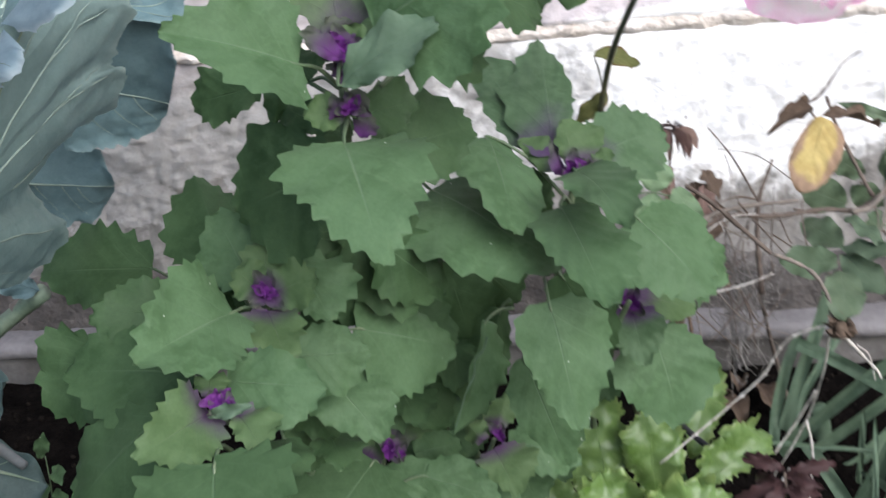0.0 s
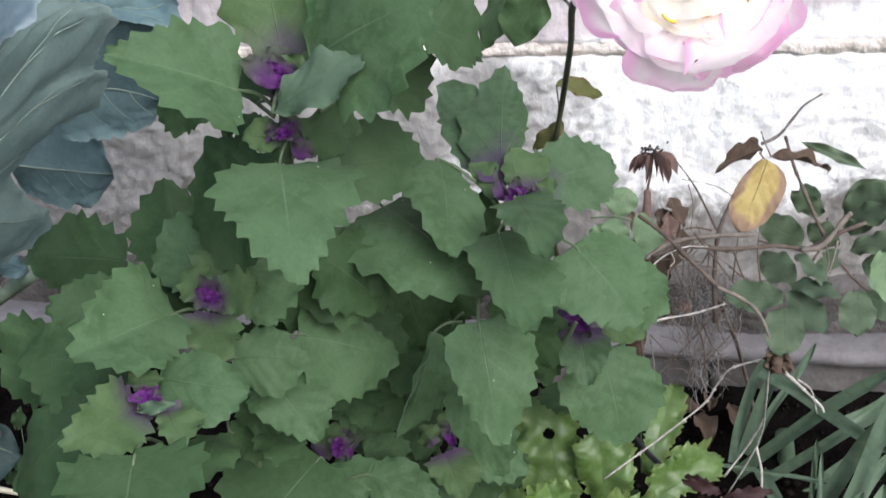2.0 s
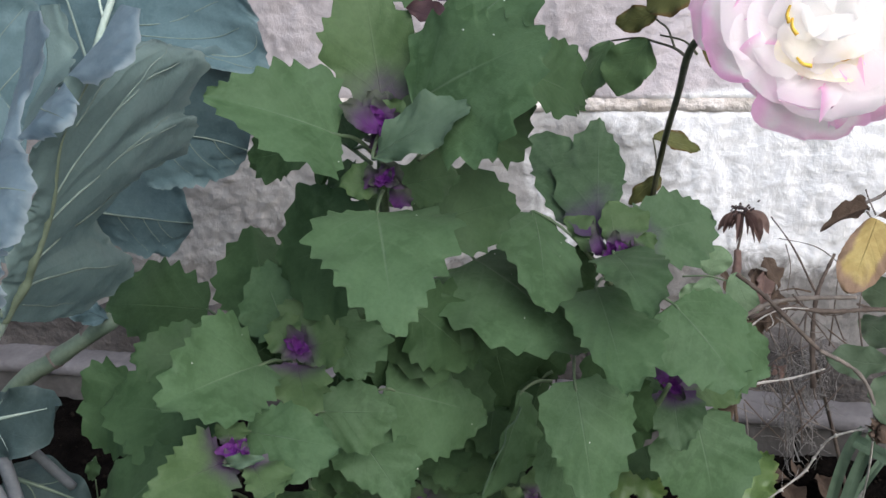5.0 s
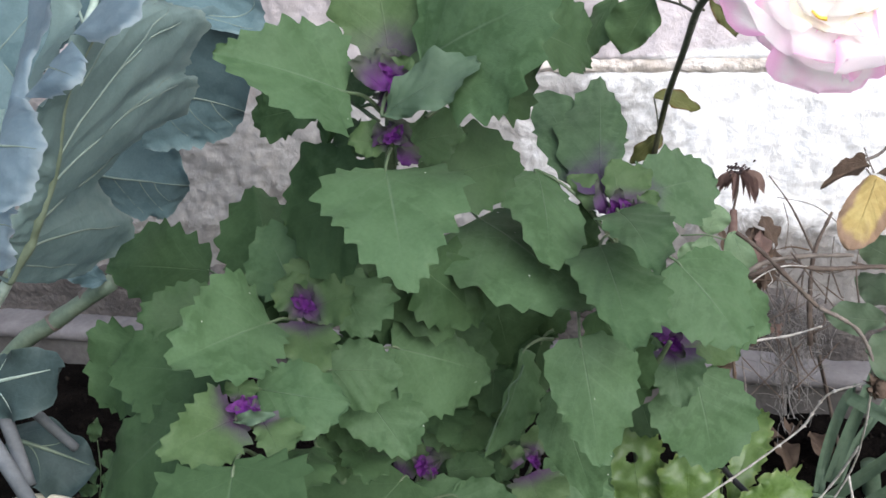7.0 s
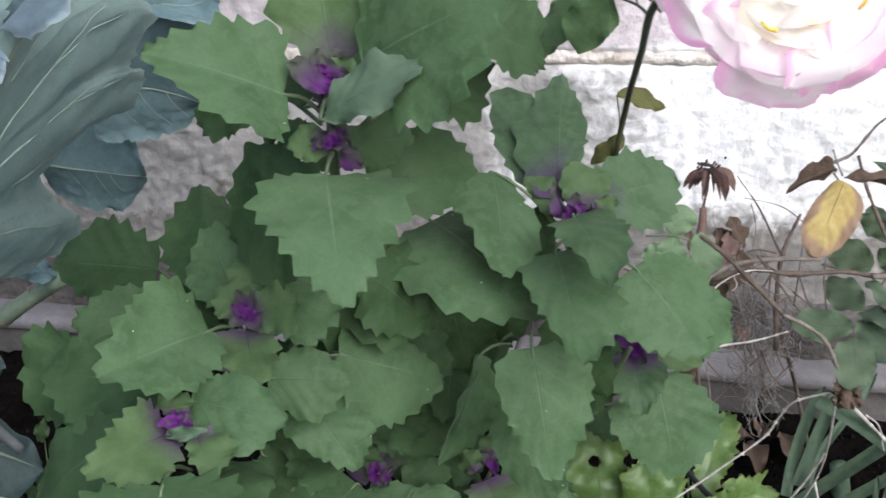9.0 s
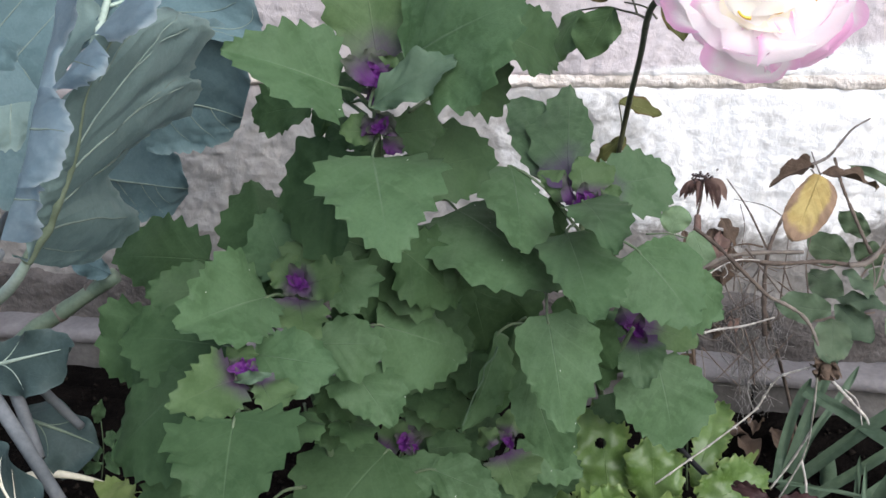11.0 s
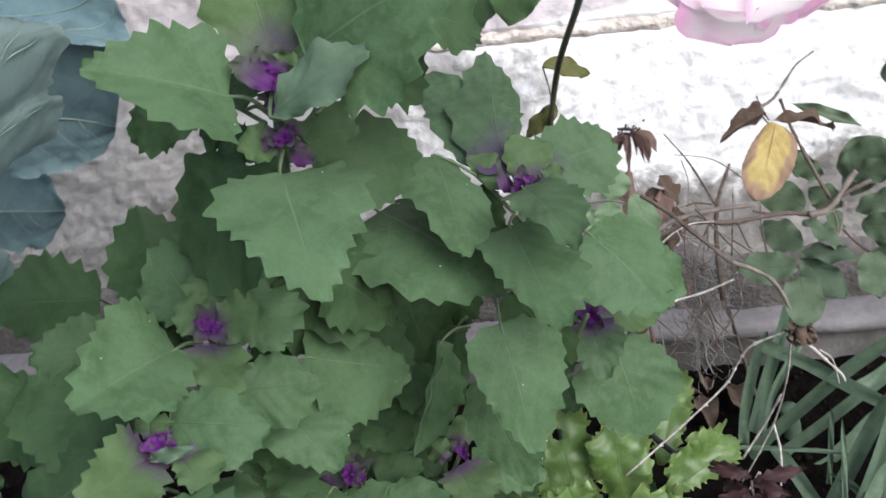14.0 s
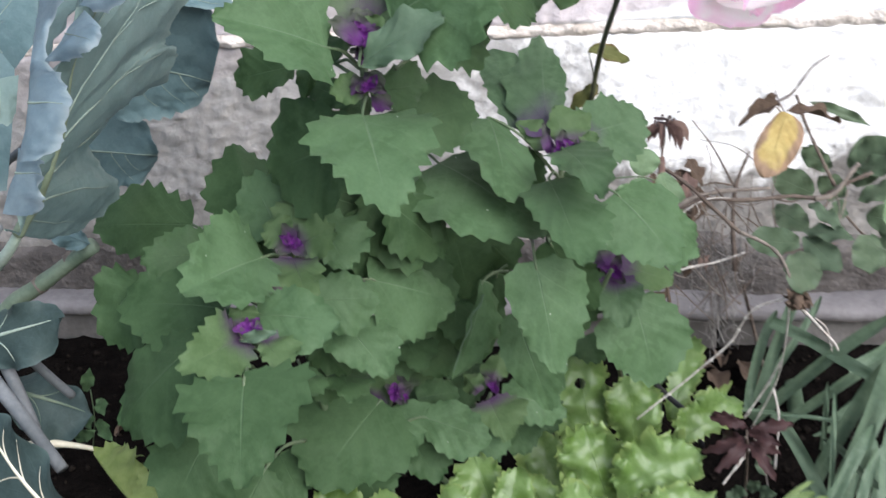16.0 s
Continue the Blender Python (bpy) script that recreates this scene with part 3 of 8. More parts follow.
def cole_sheet(parent, spine, margins, material, bows=None, veins=(), fine=(), pleat=0.003, crinkle=0.006, steps=9, across=14, rib=0.0, vein_r=0.001, rib_mat=None, vein_mat=None, curl=0.0, label=""):
    """A cole blade spread between its midrib and one or two margins, pleated along its veins; veins are given by their control row."""
    COUNT[0] += 1
    mid = smooth_line(spine, steps)
    rows = len(mid)
    turn = np.linspace(0, len(spine) - 1, rows)
    up = np.gradient(mid, axis=0)
    up /= np.linalg.norm(up, axis=1)[:, None]
    bow = np.interp(turn, range(len(spine)), bows or [0] * len(spine))
    lines = sorted(veins)
    uvs, grid = [], []
    for n, edge in enumerate(margins):
        rim = smooth_line(edge, steps)
        rng = np.random.RandomState(COUNT[0] + n)
        cols = []
        for k in range(across + 1):
            v = k / across
            at = mid * (1 - v) + rim * v + up * (bow * 4 * v * (1 - v) * (n == 0))[:, None]
            d = rim - mid
            nrm = np.cross(up, d)
            nrm /= np.linalg.norm(nrm, axis=1)[:, None] + 1e-9
            nrm[nrm @ np.array((0.3, -0.8, 0.5)) < 0] *= -1
            if lines:
                gap = np.min(np.abs(turn[:, None] - np.array(lines)[None]), axis=1)
                at = at + nrm * (pleat * np.minimum(gap * 1.6, 1) * math.sin(math.pi * min(v * 1.1, 1)) ** 0.8)[:, None]
            ripple = np.array([noise.noise(Vector(c * 46 + COUNT[0])) + 0.5 * noise.noise(Vector(c * 120)) for c in at])
            frayed = np.array([noise.noise(Vector(c * 130 + 7)) + 0.6 * noise.noise(Vector(c * 300)) for c in at])
            out = d / (np.linalg.norm(d, axis=1)[:, None] + 1e-9)
            at = at + nrm * (crinkle * ripple * (0.25 + v * v) + 0.0024 * frayed * v**4)[:, None] + out * (0.006 * frayed * v**5)[:, None] - nrm * (curl * v**3)
            cols.append(at)
            uvs.append(np.stack([turn / turn[-1], np.full(rows, 0.5 + 0.5 * v * (1 if n == 0 else -1))], 1))
        grid.append(np.array(cols))
    verts = np.concatenate([g.reshape(-1, 3) for g in grid])
    faces, m = [], rows
    for n in range(len(grid)):
        o = n * (across + 1) * m
        for k in range(across):
            for i in range(m - 1):
                a, b = o + k * m + i, o + (k + 1) * m + i
                faces.append((a, a + 1, b + 1, b))
    ob = mesh_part("leaf", verts, faces, material, parent, np.concatenate(uvs), label)
    lift = np.array((0.12, -0.34, 0.2))
    vs, fs = [], []

    def add(path, r0, r1, sides=8):
        v, f = tube_mesh(path, r0, r1, sides, 3)
        fs.extend(tuple(k + len(vs) for k in q) for q in f)
        vs.extend(v)

    if rib:
        tube("midrib", mid[:: max(1, steps // 2)] + lift * rib * 0.4, rib, rib * 0.25, rib_mat or M_VEIN, ob, sides=10, steps=3)
    for c in veins:
        i = min(int(round(c * steps)), rows - 1)
        line = grid[0][:, i]
        add(line[: int(across * 0.94) : 2] + lift * vein_r * 0.5, vein_r, vein_r * 0.25)
    for c, v0, v1, shift in fine:
        path = []
        for k in range(8):
            a, b = (v0 + (v1 - v0) * k / 7) * across, (c + shift * (k / 7) ** 1.3) * steps
            a, b = min(a, across - 1.001), min(max(b, 0), rows - 1.001)
            i, j, x, y = int(a), int(b), a % 1, b % 1
            g = grid[0]
            path.append((g[i, j] * (1 - x) + g[i + 1, j] * x) * (1 - y) + (g[i, j + 1] * (1 - x) + g[i + 1, j + 1] * x) * y + lift * vein_r * 0.3)
        add(path, vein_r * 0.6, vein_r * 0.2, 6)
    if vs:
        mesh_part("rib_network", vs, fs, vein_mat or M_VEIN, ob, None, "pale raised midrib with branching veins")
    return ob


# ---- setting ----
def rough_sheet(name, x0, x1, y0, y1, nx, ny, place, material, parent=None, kind="structure", label=""):
    verts = [place(x0 + (x1 - x0) * i / nx, y0 + (y1 - y0) * k / ny) for k in range(ny + 1) for i in range(nx + 1)]
    faces = [(k * (nx + 1) + i, k * (nx + 1) + i + 1, (k + 1) * (nx + 1) + i + 1, (k + 1) * (nx + 1) + i) for k in range(ny) for i in range(nx)]
    ob = mesh_part(name, verts, faces, material, parent, label=label)
    if kind:
        tagged(ob, kind=kind)
    return ob


WALL_Y, JOINT_Z, LEDGE_Z = 1.485, 0.492, 0.108


def split_face(x, z):
    """Depth of the hacked plaster: facets and slanting chips on broad swellings."""
    w = 0.05 * noise.noise(Vector((x * 5, 9, z * 5)))
    q = Vector((x + w, 0, z - w))
    d = 0.01 * noise.noise(q * 6)
    r = Vector((q.x * 0.8 + q.z * 0.6, 0, q.z * 0.8 - q.x * 0.6))
    cell = noise.voronoi(Vector((r.x * 22, 2, r.z * 38)))[0]
    d += 0.003 * (0.5 - cell[0])
    d += 0.003 * noise.noise(Vector((r.x * 34, 8, r.z * 60))) + 0.0025 * noise.noise(Vector((x * 110, 5, z * 120))) + 0.0015 * noise.noise(Vector((x * 210, 3, z * 210)))
    return d


def wall_point(x, z):
    d = split_face(x, z)
    gap = abs(z - JOINT_Z)
    if gap < 0.009:
        d = d * 0.3 - 0.004
    return (x, WALL_Y - 0.006 - d, z)


wall = rough_sheet("wall_north", -1.3, 1.2, -0.1, 1.0, 520, 250, wall_point, M_WALL, label="rough hacked whitewashed plaster wall, darker near the ground")
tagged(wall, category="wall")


def box(name, x0, x1, y0, y1, z0, z1, material, parent=None, bevel=0.004, label="", rounds=2):
    bm = bmesh.new()
    bmesh.ops.create_cube(bm, size=1)
    bmesh.ops.scale(bm, vec=(x1 - x0, y1 - y0, z1 - z0), verts=bm.verts)
    bmesh.ops.translate(bm, vec=((x0 + x1) / 2, (y0 + y1) / 2, (z0 + z1) / 2), verts=bm.verts)
    if bevel:
        bmesh.ops.bevel(bm, geom=bm.edges[:], offset=bevel, segments=rounds, affect="EDGES", profile=0.6)
    me = bpy.data.meshes.new(name)
    bm.to_mesh(me)
    bm.free()
    me.materials.append(material)
    ob = new(name, me)
    if parent:
        ob.parent = parent
        ob.location = -Vector(top_of(parent).location)
    if label:
        tagged(ob, label)
    return ob


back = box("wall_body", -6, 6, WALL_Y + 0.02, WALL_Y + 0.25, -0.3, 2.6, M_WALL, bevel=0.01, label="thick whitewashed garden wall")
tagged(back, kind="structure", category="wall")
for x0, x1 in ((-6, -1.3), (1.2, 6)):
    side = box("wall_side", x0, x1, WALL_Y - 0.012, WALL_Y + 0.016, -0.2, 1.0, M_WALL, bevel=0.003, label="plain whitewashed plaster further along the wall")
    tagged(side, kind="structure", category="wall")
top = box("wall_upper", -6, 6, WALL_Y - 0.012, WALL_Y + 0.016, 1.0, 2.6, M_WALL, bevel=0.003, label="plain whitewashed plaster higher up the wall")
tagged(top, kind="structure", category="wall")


def mortar_point(x, z):
    d = 0.006 * noise.noise(Vector((x * 40, 1, z * 60))) + 0.003 * noise.noise(Vector((x * 130, 4, z * 130)))
    rim = 1 - abs(z - JOINT_Z) / 0.009
    return (x, WALL_Y - 0.004 - 0.006 * max(rim, 0) ** 0.5 - d, z + 0.004 * noise.noise(Vector((x * 9, 7, 0))))


mortar = rough_sheet("mortar_joint", -1.3, 1.2, JOINT_Z - 0.009, JOINT_Z + 0.009, 420, 8, mortar_point, M_MORTAR, label="sandy brown mortar joint between two courses")
tagged(mortar, category="mortar")


def long_board(x0, x1, seed, prof, rough=1.0):
    """A plank with softened, chipped edges, from its cross-section (y and z from the back of its top)."""
    nx, m, verts = int((x1 - x0) / 0.006), len(prof), []
    for i in range(nx + 1):
        x = x0 + (x1 - x0) * i / nx
        for k, (dy, dz) in enumerate(prof):
            w = rough * (0.0022 * noise.noise(Vector((x * 14, k * 0.6, seed))) + 0.0012 * noise.noise(Vector((x * 60, k * 1.7, seed))))
            verts.append((x, WALL_Y - 0.004 + dy + w, LEDGE_Z + dz + w * 0.8 + 0.003 * noise.noise(Vector((x * 2.5, 1, seed)))))
    faces = [(i * m + k, (i + 1) * m + k, (i + 1) * m + (k + 1) % m, i * m + (k + 1) % m) for i in range(nx) for k in range(m)]
    faces += [tuple(range(m)), tuple(nx * m + k for k in range(m))[::-1]]
    return verts, faces


CAP = ((0.0, 0.0), (-0.02, 0.0), (-0.045, -0.001), (-0.057, -0.003), (-0.061, -0.008), (-0.061, -0.018), (-0.056, -0.022), (0.0, -0.022))
FACE = ((0.0, -0.024), (-0.044, -0.024), (-0.047, -0.03), (-0.047, -0.06), (-0.046, -0.13), (0.0, -0.13))
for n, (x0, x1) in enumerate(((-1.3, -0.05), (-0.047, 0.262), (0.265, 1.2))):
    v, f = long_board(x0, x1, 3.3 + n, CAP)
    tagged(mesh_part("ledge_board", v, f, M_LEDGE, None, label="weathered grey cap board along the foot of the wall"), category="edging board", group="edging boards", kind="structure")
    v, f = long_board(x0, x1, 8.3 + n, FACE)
    tagged(mesh_part("ledge_face", v, f, M_FACE, None, label="grey board face below the cap, darkened for shade"), category="edging board", group="edging boards", kind="structure")


# added strip that carries the dark band low on the wall
def strip_point(x, z):
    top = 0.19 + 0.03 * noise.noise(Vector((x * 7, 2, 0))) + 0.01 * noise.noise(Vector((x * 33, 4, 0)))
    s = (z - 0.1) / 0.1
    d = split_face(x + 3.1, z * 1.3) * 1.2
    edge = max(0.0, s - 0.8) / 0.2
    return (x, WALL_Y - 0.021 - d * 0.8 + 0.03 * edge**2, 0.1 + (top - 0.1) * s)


plinth = rough_sheet("wall_dark_strip", -1.3, 1.2, 0.1, 0.2, 420, 18, strip_point, M_STRIP, label="dark rough stone strip low on the wall behind the edging board")
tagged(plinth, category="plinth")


def soil_height(x, y):
    h = 0.035 + 0.014 * noise.noise(Vector((x * 6, y * 6, 0))) + 0.008 * noise.noise(Vector((x * 25, y * 25, 3)))
    h += 0.004 * noise.noise(Vector((x * 80, y * 80, 5)))
    return h


def soil_point(x, y):
    far = max(abs(x) - 1.2, -(y + 0.2) , 0.0)
    return (x, y, soil_height(x, y) * max(0.0, 1 - far * 0.8) - 0.002)


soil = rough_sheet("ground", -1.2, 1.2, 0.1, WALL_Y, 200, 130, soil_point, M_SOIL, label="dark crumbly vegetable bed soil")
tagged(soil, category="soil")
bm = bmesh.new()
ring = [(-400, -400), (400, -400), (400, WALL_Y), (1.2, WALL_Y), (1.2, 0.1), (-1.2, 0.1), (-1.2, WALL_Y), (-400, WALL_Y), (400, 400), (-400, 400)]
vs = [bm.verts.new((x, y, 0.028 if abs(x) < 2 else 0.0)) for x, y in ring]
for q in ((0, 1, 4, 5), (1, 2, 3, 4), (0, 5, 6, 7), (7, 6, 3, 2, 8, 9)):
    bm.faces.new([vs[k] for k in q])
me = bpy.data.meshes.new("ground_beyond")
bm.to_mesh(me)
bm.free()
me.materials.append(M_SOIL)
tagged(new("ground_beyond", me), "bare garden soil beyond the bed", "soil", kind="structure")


def strap(parent, points, width, material):
    """A leek leaf: a long strap with a shallow keel."""
    line = smooth_line(points, 10)
    n = len(line)
    way = np.gradient(line, axis=0)
    way /= np.linalg.norm(way, axis=1)[:, None]
    verts, uvs = [], []
    for i in range(n):
        u = i / (n - 1)
        face = np.array((-0.05, -0.86, 0.5))
        side = np.cross(way[i], face)
        side /= np.linalg.norm(side) + 1e-9
        nrm = np.cross(side, way[i])
        w = width / 2 * (1 if u < 0.8 else max(0.12, 1 - ((u - 0.8) / 0.2) ** 2 * 0.85))
        for k in range(-3, 4):
            v = k / 3
            verts.append(line[i] + side * w * v - nrm * w * 0.35 * (1 - abs(v)) + nrm * 0.0012 * math.sin(u * 11 + k))
            uvs.append((u, 0.5 + 0.5 * v))
    faces = [(i * 7 + k, i * 7 + k + 1, (i + 1) * 7 + k + 1, (i + 1) * 7 + k) for i in range(n - 1) for k in range(6)]
    return mesh_part("leaf", verts, faces, material, parent, uvs)


def bloom(parent, at, face):
    """A full rose: five rings of cupped petals round a yellow heart, with sepals behind."""
    o, f = np.array(at), np.array(face)
    a = np.cross(f, (0, 0, 1.0))
    a /= np.linalg.norm(a)
    b = np.cross(a, f)
    rng = np.random.RandomState(5)
    rings = ((8, 0.059, -0.008, 0.026, -0.012, M_PETAL), (7, 0.053, -0.002, 0.027, -0.008, M_PETAL), (7, 0.044, 0.003, 0.025, -0.004, M_PETAL_WHITE),
             (6, 0.034, 0.006, 0.02, 0.0, M_PETAL_WHITE), (6, 0.024, 0.008, 0.015, 0.003, M_PETAL_WHITE), (5, 0.014, 0.009, 0.01, 0.005, M_PETAL_WHITE))
    for ring, (count, reach, rise, wide, foot, material) in enumerate(rings):
        for k in range(count):
            w = 2 * math.pi * (k + 0.5 * (ring % 2) + 0.35 * rng.rand()) / count
            d, t = a * math.cos(w) + b * math.sin(w), -a * math.sin(w) + b * math.cos(w)
            r = reach * (0.74 + 0.42 * rng.rand())
            if 2 < ring < 7 and rng.rand() < 0.22:
                material = M_PETAL_IN
            elif ring > 1:
                material = M_PETAL_WHITE
            base = o - d * 0.004 + f * foot
            tip = o + d * r + f * (rise + 0.005 * rng.rand())
            mid = o + d * r * 0.66 + f * (rise * 0.7 + foot * 0.3)
            blade(parent, base, tip, mid + t * wide, mid - t * wide, material, name="petal", teeth=3, tooth=0.28 if ring < 2 else 0.06, p=2.8, q=0.6, start=0.3, bend=-0.03 if ring > 1 else 0.03,
                  fold=0.12, wave=0.009 if ring < 2 else 0.0025, waves=1.6, rows=24, across=6, quilt=0.0)
    for k in range(9):
        w = 2 * math.pi * (k + 0.6 * rng.rand()) / 9
        d, t = a * math.cos(w) + b * math.sin(w), -a * math.sin(w) + b * math.cos(w)
        r = 0.016 + 0.012 * rng.rand()
        c = o + d * r + f * (0.016 - 0.3 * r)
        tube("stamen", (c - t * 0.004, c + d * 0.0012, c + t * 0.004), 0.0011, 0.0006, M_STAMEN, parent, sides=6, steps=3)
    for k in range(5):
        w = 2 * math.pi * k / 5 + 0.3
        d, t = a * math.cos(w) + b * math.sin(w), -a * math.sin(w) + b * math.cos(w)
        blade(parent, o - f * 0.016, o + d * 0.055 - f * 0.02, o + d * 0.028 + t * 0.007 - f * 0.017, o + d * 0.028 - t * 0.007 - f * 0.017, M_OLIVE, name="sepal", teeth=2,
              rows=16, across=3)


def heart(parent, at, face, r):
    """The magenta shoot tip: a few small folded leaves closing over the bud, the outer ones greener towards their tips."""
    o, f = np.array(at), np.array(face)
    a = np.cross(f, (0, 0, 1.0))
    a /= np.linalg.norm(a)
    b = np.cross(a, f)
    rng = np.random.RandomState(int(abs(at[0]) * 9000 + at[2] * 7000))
    turn = 2 * math.pi * rng.rand()
    for ring, (count, reach, rise, wide) in enumerate(((3, 1.5, 0.4, 0.6), (2, 1.1, 0.6, 0.5), (2, 0.7, 0.8, 0.34))):
        for k in range(count):
            w = turn + 2 * math.pi * (k + 0.45 * ring + 0.5 * (rng.rand() - 0.5)) / count
            d, t = a * math.cos(w) + b * math.sin(w), -a * math.sin(w) + b * math.cos(w)
            long = 0.7 + 0.6 * rng.rand()
            base, tip = o - f * r * 0.35 - d * r * 0.15, o + d * r * reach * long + f * r * rise * long
            mid = base + (tip - base) * 0.42 + f * r * 0.1 * rng.rand()
            outlined(parent, base, tip, mid + t * r * wide * (0.8 + 0.4 * rng.rand()), mid - t * r * wide, M_BUD if ring else M_HEART, name="heart_leaf", teeth=3, tooth=0.1, start=0.35, p=1.5,
                     bend=-0.12, fold=0.3 + 0.5 * rng.rand(), wave=r * 0.12, lumps=r * 0.1, quilt=0.0, rows=30, across=4)


def withered_flower(parent, top, waist, foot):
    """A spent rose head: a dark crumbly cap with long dry sepals hanging round it, on a thin stem above a pale brown node."""
    o, w, e = np.array(top), np.array(waist), np.array(foot)
    rng = np.random.RandomState(21)
    tube("dead_stem", (o, (o + w) / 2 + (0.0015, 0, 0), w, e), 0.0017, 0.0015, M_TWIG_DARK, parent, sides=6)
    tube("dead_node", (w, (w + e) / 2 + (0.001, -0.002, 0), e), 0.0035, 0.005, M_HUSK, parent, sides=8, knots=0.3)
    cap_v, cap_f = [], []
    for k in range(46):
        q = rng.normal(0, 1, 3) * (0.0062, 0.0062, 0.002) + o + (0, 0, 0.002)
        v, f = tube_mesh((q - (0.001, 0.001, 0), q + (0, 0, 0.0015), q + (0.0012, 0, 0.001)), 0.0012, 0.0009, 5, 2)
        cap_f += [tuple(i + len(cap_v) for i in g) for g in f]
        cap_v += list(v)
    mesh_part("seed_cap", cap_v, cap_f, M_SEED, parent)
    for k in range(19):
        broad = k in (2, 3, 14)
        ang = (-0.35, 0.15)[k % 2] + 0.1 * k if broad else 2 * math.pi * k / 19 + 0.3 * rng.rand()
        d = np.array((math.cos(ang), 0.9 * math.sin(ang) - 0.25, 0.0))
        long = 0.02 + 0.014 * rng.rand() + (0.008 if broad else 0)
        base = o + d * 0.004
        tip = base + d * long * (0.35 + 0.5 * rng.rand()) + np.array((0, 0, -0.85 * long))
        s = np.cross(tip - base, (0.2, -0.8, 0.5))
        s /= np.linalg.norm(s)
        mid = base + (tip - base) * 0.4 + d * 0.004 + (0, 0, 0.004)
        wide = 0.0065 if broad else 0.0016 + 0.0022 * rng.rand()
        outlined(parent, base, tip, mid + s * wide, mid - s * wide, M_HUSK if k % 3 == 0 else M_SEPAL, name="dry_sepal", teeth=0, p=1.3, q=0.9, start=0.3, bend=0.14, fold=0.3, wave=0.001,
                 lumps=0.002, quilt=0.0, rows=24, across=3)


def fibre_tuft(top, foot):
    """Fine dry roots hanging in a thin tangle under the shrub."""
    rng = np.random.RandomState(9)
    a, b = np.array(top), np.array(foot)
    vs, fs = [], []
    for k in range(170):
        s = rng.rand() ** 1.2
        c = a + (b - a) * s + rng.normal(0, 1, 3) * (0.008 + 0.008 * (1 - s), 0.01, 0.01)
        d = rng.normal(0, 1, 3) * (0.3, 0.25, 1.0)
        d /= np.linalg.norm(d)
        reach = 0.012 + 0.035 * rng.rand() ** 1.5
        way = [c - d * reach]
        for i in range(5):
            way.append(way[-1] + d * reach * 0.4 + rng.normal(0, 0.0045, 3))
        v, f = tube_mesh(way, 0.0002 + 0.0007 * rng.rand() ** 3, 0.0002, 4, 4)
        fs += [tuple(i + len(vs) for i in q) for q in f]
        vs += list(v)
    ob = mesh_part("dry_root_tuft", vs, fs, M_ROOTS, None)
    return tagged(ob, "thin tangle of grey dry roots hanging over the edging board", "dry roots", kind="stuff")


# ---- tree spinach ----
tall = thing("tree_spinach_plant", (0.0, 1.12, 0.03), "tall tree spinach with magenta-dusted shoot tips and toothed green leaves", "plant", "tree spinach plants")
leftp = thing("tree_spinach_plant", (-0.09, 0.9, 0.03), "bushy tree spinach with magenta hearts growing beside cole plants", "plant", "tree spinach plants")
rightp = thing("tree_spinach_plant", (0.1, 1.22, 0.03), "tree spinach with broad toothed leaves beside dry rose twigs", "plant", "tree spinach plants")
lowp = thing("tree_spinach_plant", (0.0, 1.06, 0.03), "low young tree spinach with small magenta hearts above the lettuce", "plant", "tree spinach plants")
tube("stem", ((0.0, 1.12, 0.02), (-0.02, 1.07, 0.22), (-0.043, 0.904, 0.436), (-0.029, 0.854, 0.555), (-0.003, 0.782, 0.668), (0.006, 0.765, 0.714)), 0.0045, 0.003, M_STEM, tall, sides=10)
tube("shoot", ((0.006, 0.765, 0.714), (0.007, 0.770, 0.727), (0.006, 0.779, 0.744)), 0.0035, 0.002, M_PURPLE_STEM, tall, sides=10)
tube("stem", ((-0.09, 0.9, 0.02), (-0.099, 0.815, 0.458), (-0.085, 0.787, 0.528), (-0.077, 0.775, 0.562)), 0.004, 0.0022, M_STEM, leftp, sides=10)
tube("branch", ((-0.106, 0.826, 0.439), (-0.089, 0.712, 0.501), (-0.081, 0.665, 0.551)), 0.004, 0.002, M_STEM, leftp, sides=10)
tube("stem", ((0.1, 1.22, 0.02), (0.1, 1.15, 0.24), (0.102, 0.96, 0.45), (0.120, 0.925, 0.534), (0.125, 0.917, 0.572)), 0.004, 0.0022, M_STEM, rightp, sides=10)
tube("branch", ((0.108, 0.969, 0.405), (0.141, 0.976, 0.397), (0.159, 0.973, 0.426)), 0.004, 0.002, M_STEM, rightp, sides=10)
tube("stem", ((0.0, 1.06, 0.02), (-0.065, 0.945, 0.243), (-0.070, 0.950, 0.289)), 0.004, 0.002, M_STEM, lowp, sides=10)
tube("branch", ((0.0, 1.06, 0.02), (0.0, 1.036, 0.18), (0.015, 1.043, 0.229)), 0.0035, 0.002, M_STEM, lowp, sides=10)
leaf(tall, (0.005, 0.748, 0.683), (0.042, 0.656, 0.648), (-0.026, 0.705, 0.682), (0.059, 0.747, 0.677), M_LEAF, stalk=(0.006, 0.760, 0.692), p=1.2, q=0.8, start=0.6, teeth=8, tooth=0.14, bend=0.05, fold=-0.06)
leaf(tall, (-0.011, 0.740, 0.737), (-0.074, 0.700, 0.776), (-0.019, 0.752, 0.774), (-0.001, 0.696, 0.727), M_LEAF, stalk=(0.003, 0.764, 0.714), p=1.7, q=0.85, start=0.3, teeth=7, tooth=0.12, bend=0.04)
leaf(tall, (0.007, 0.776, 0.740), (-0.006, 0.802, 0.816), (-0.028, 0.772, 0.785), (0.032, 0.795, 0.770), M_YOUNG, start=0.15, teeth=6, bend=0.03, fold=0.1)
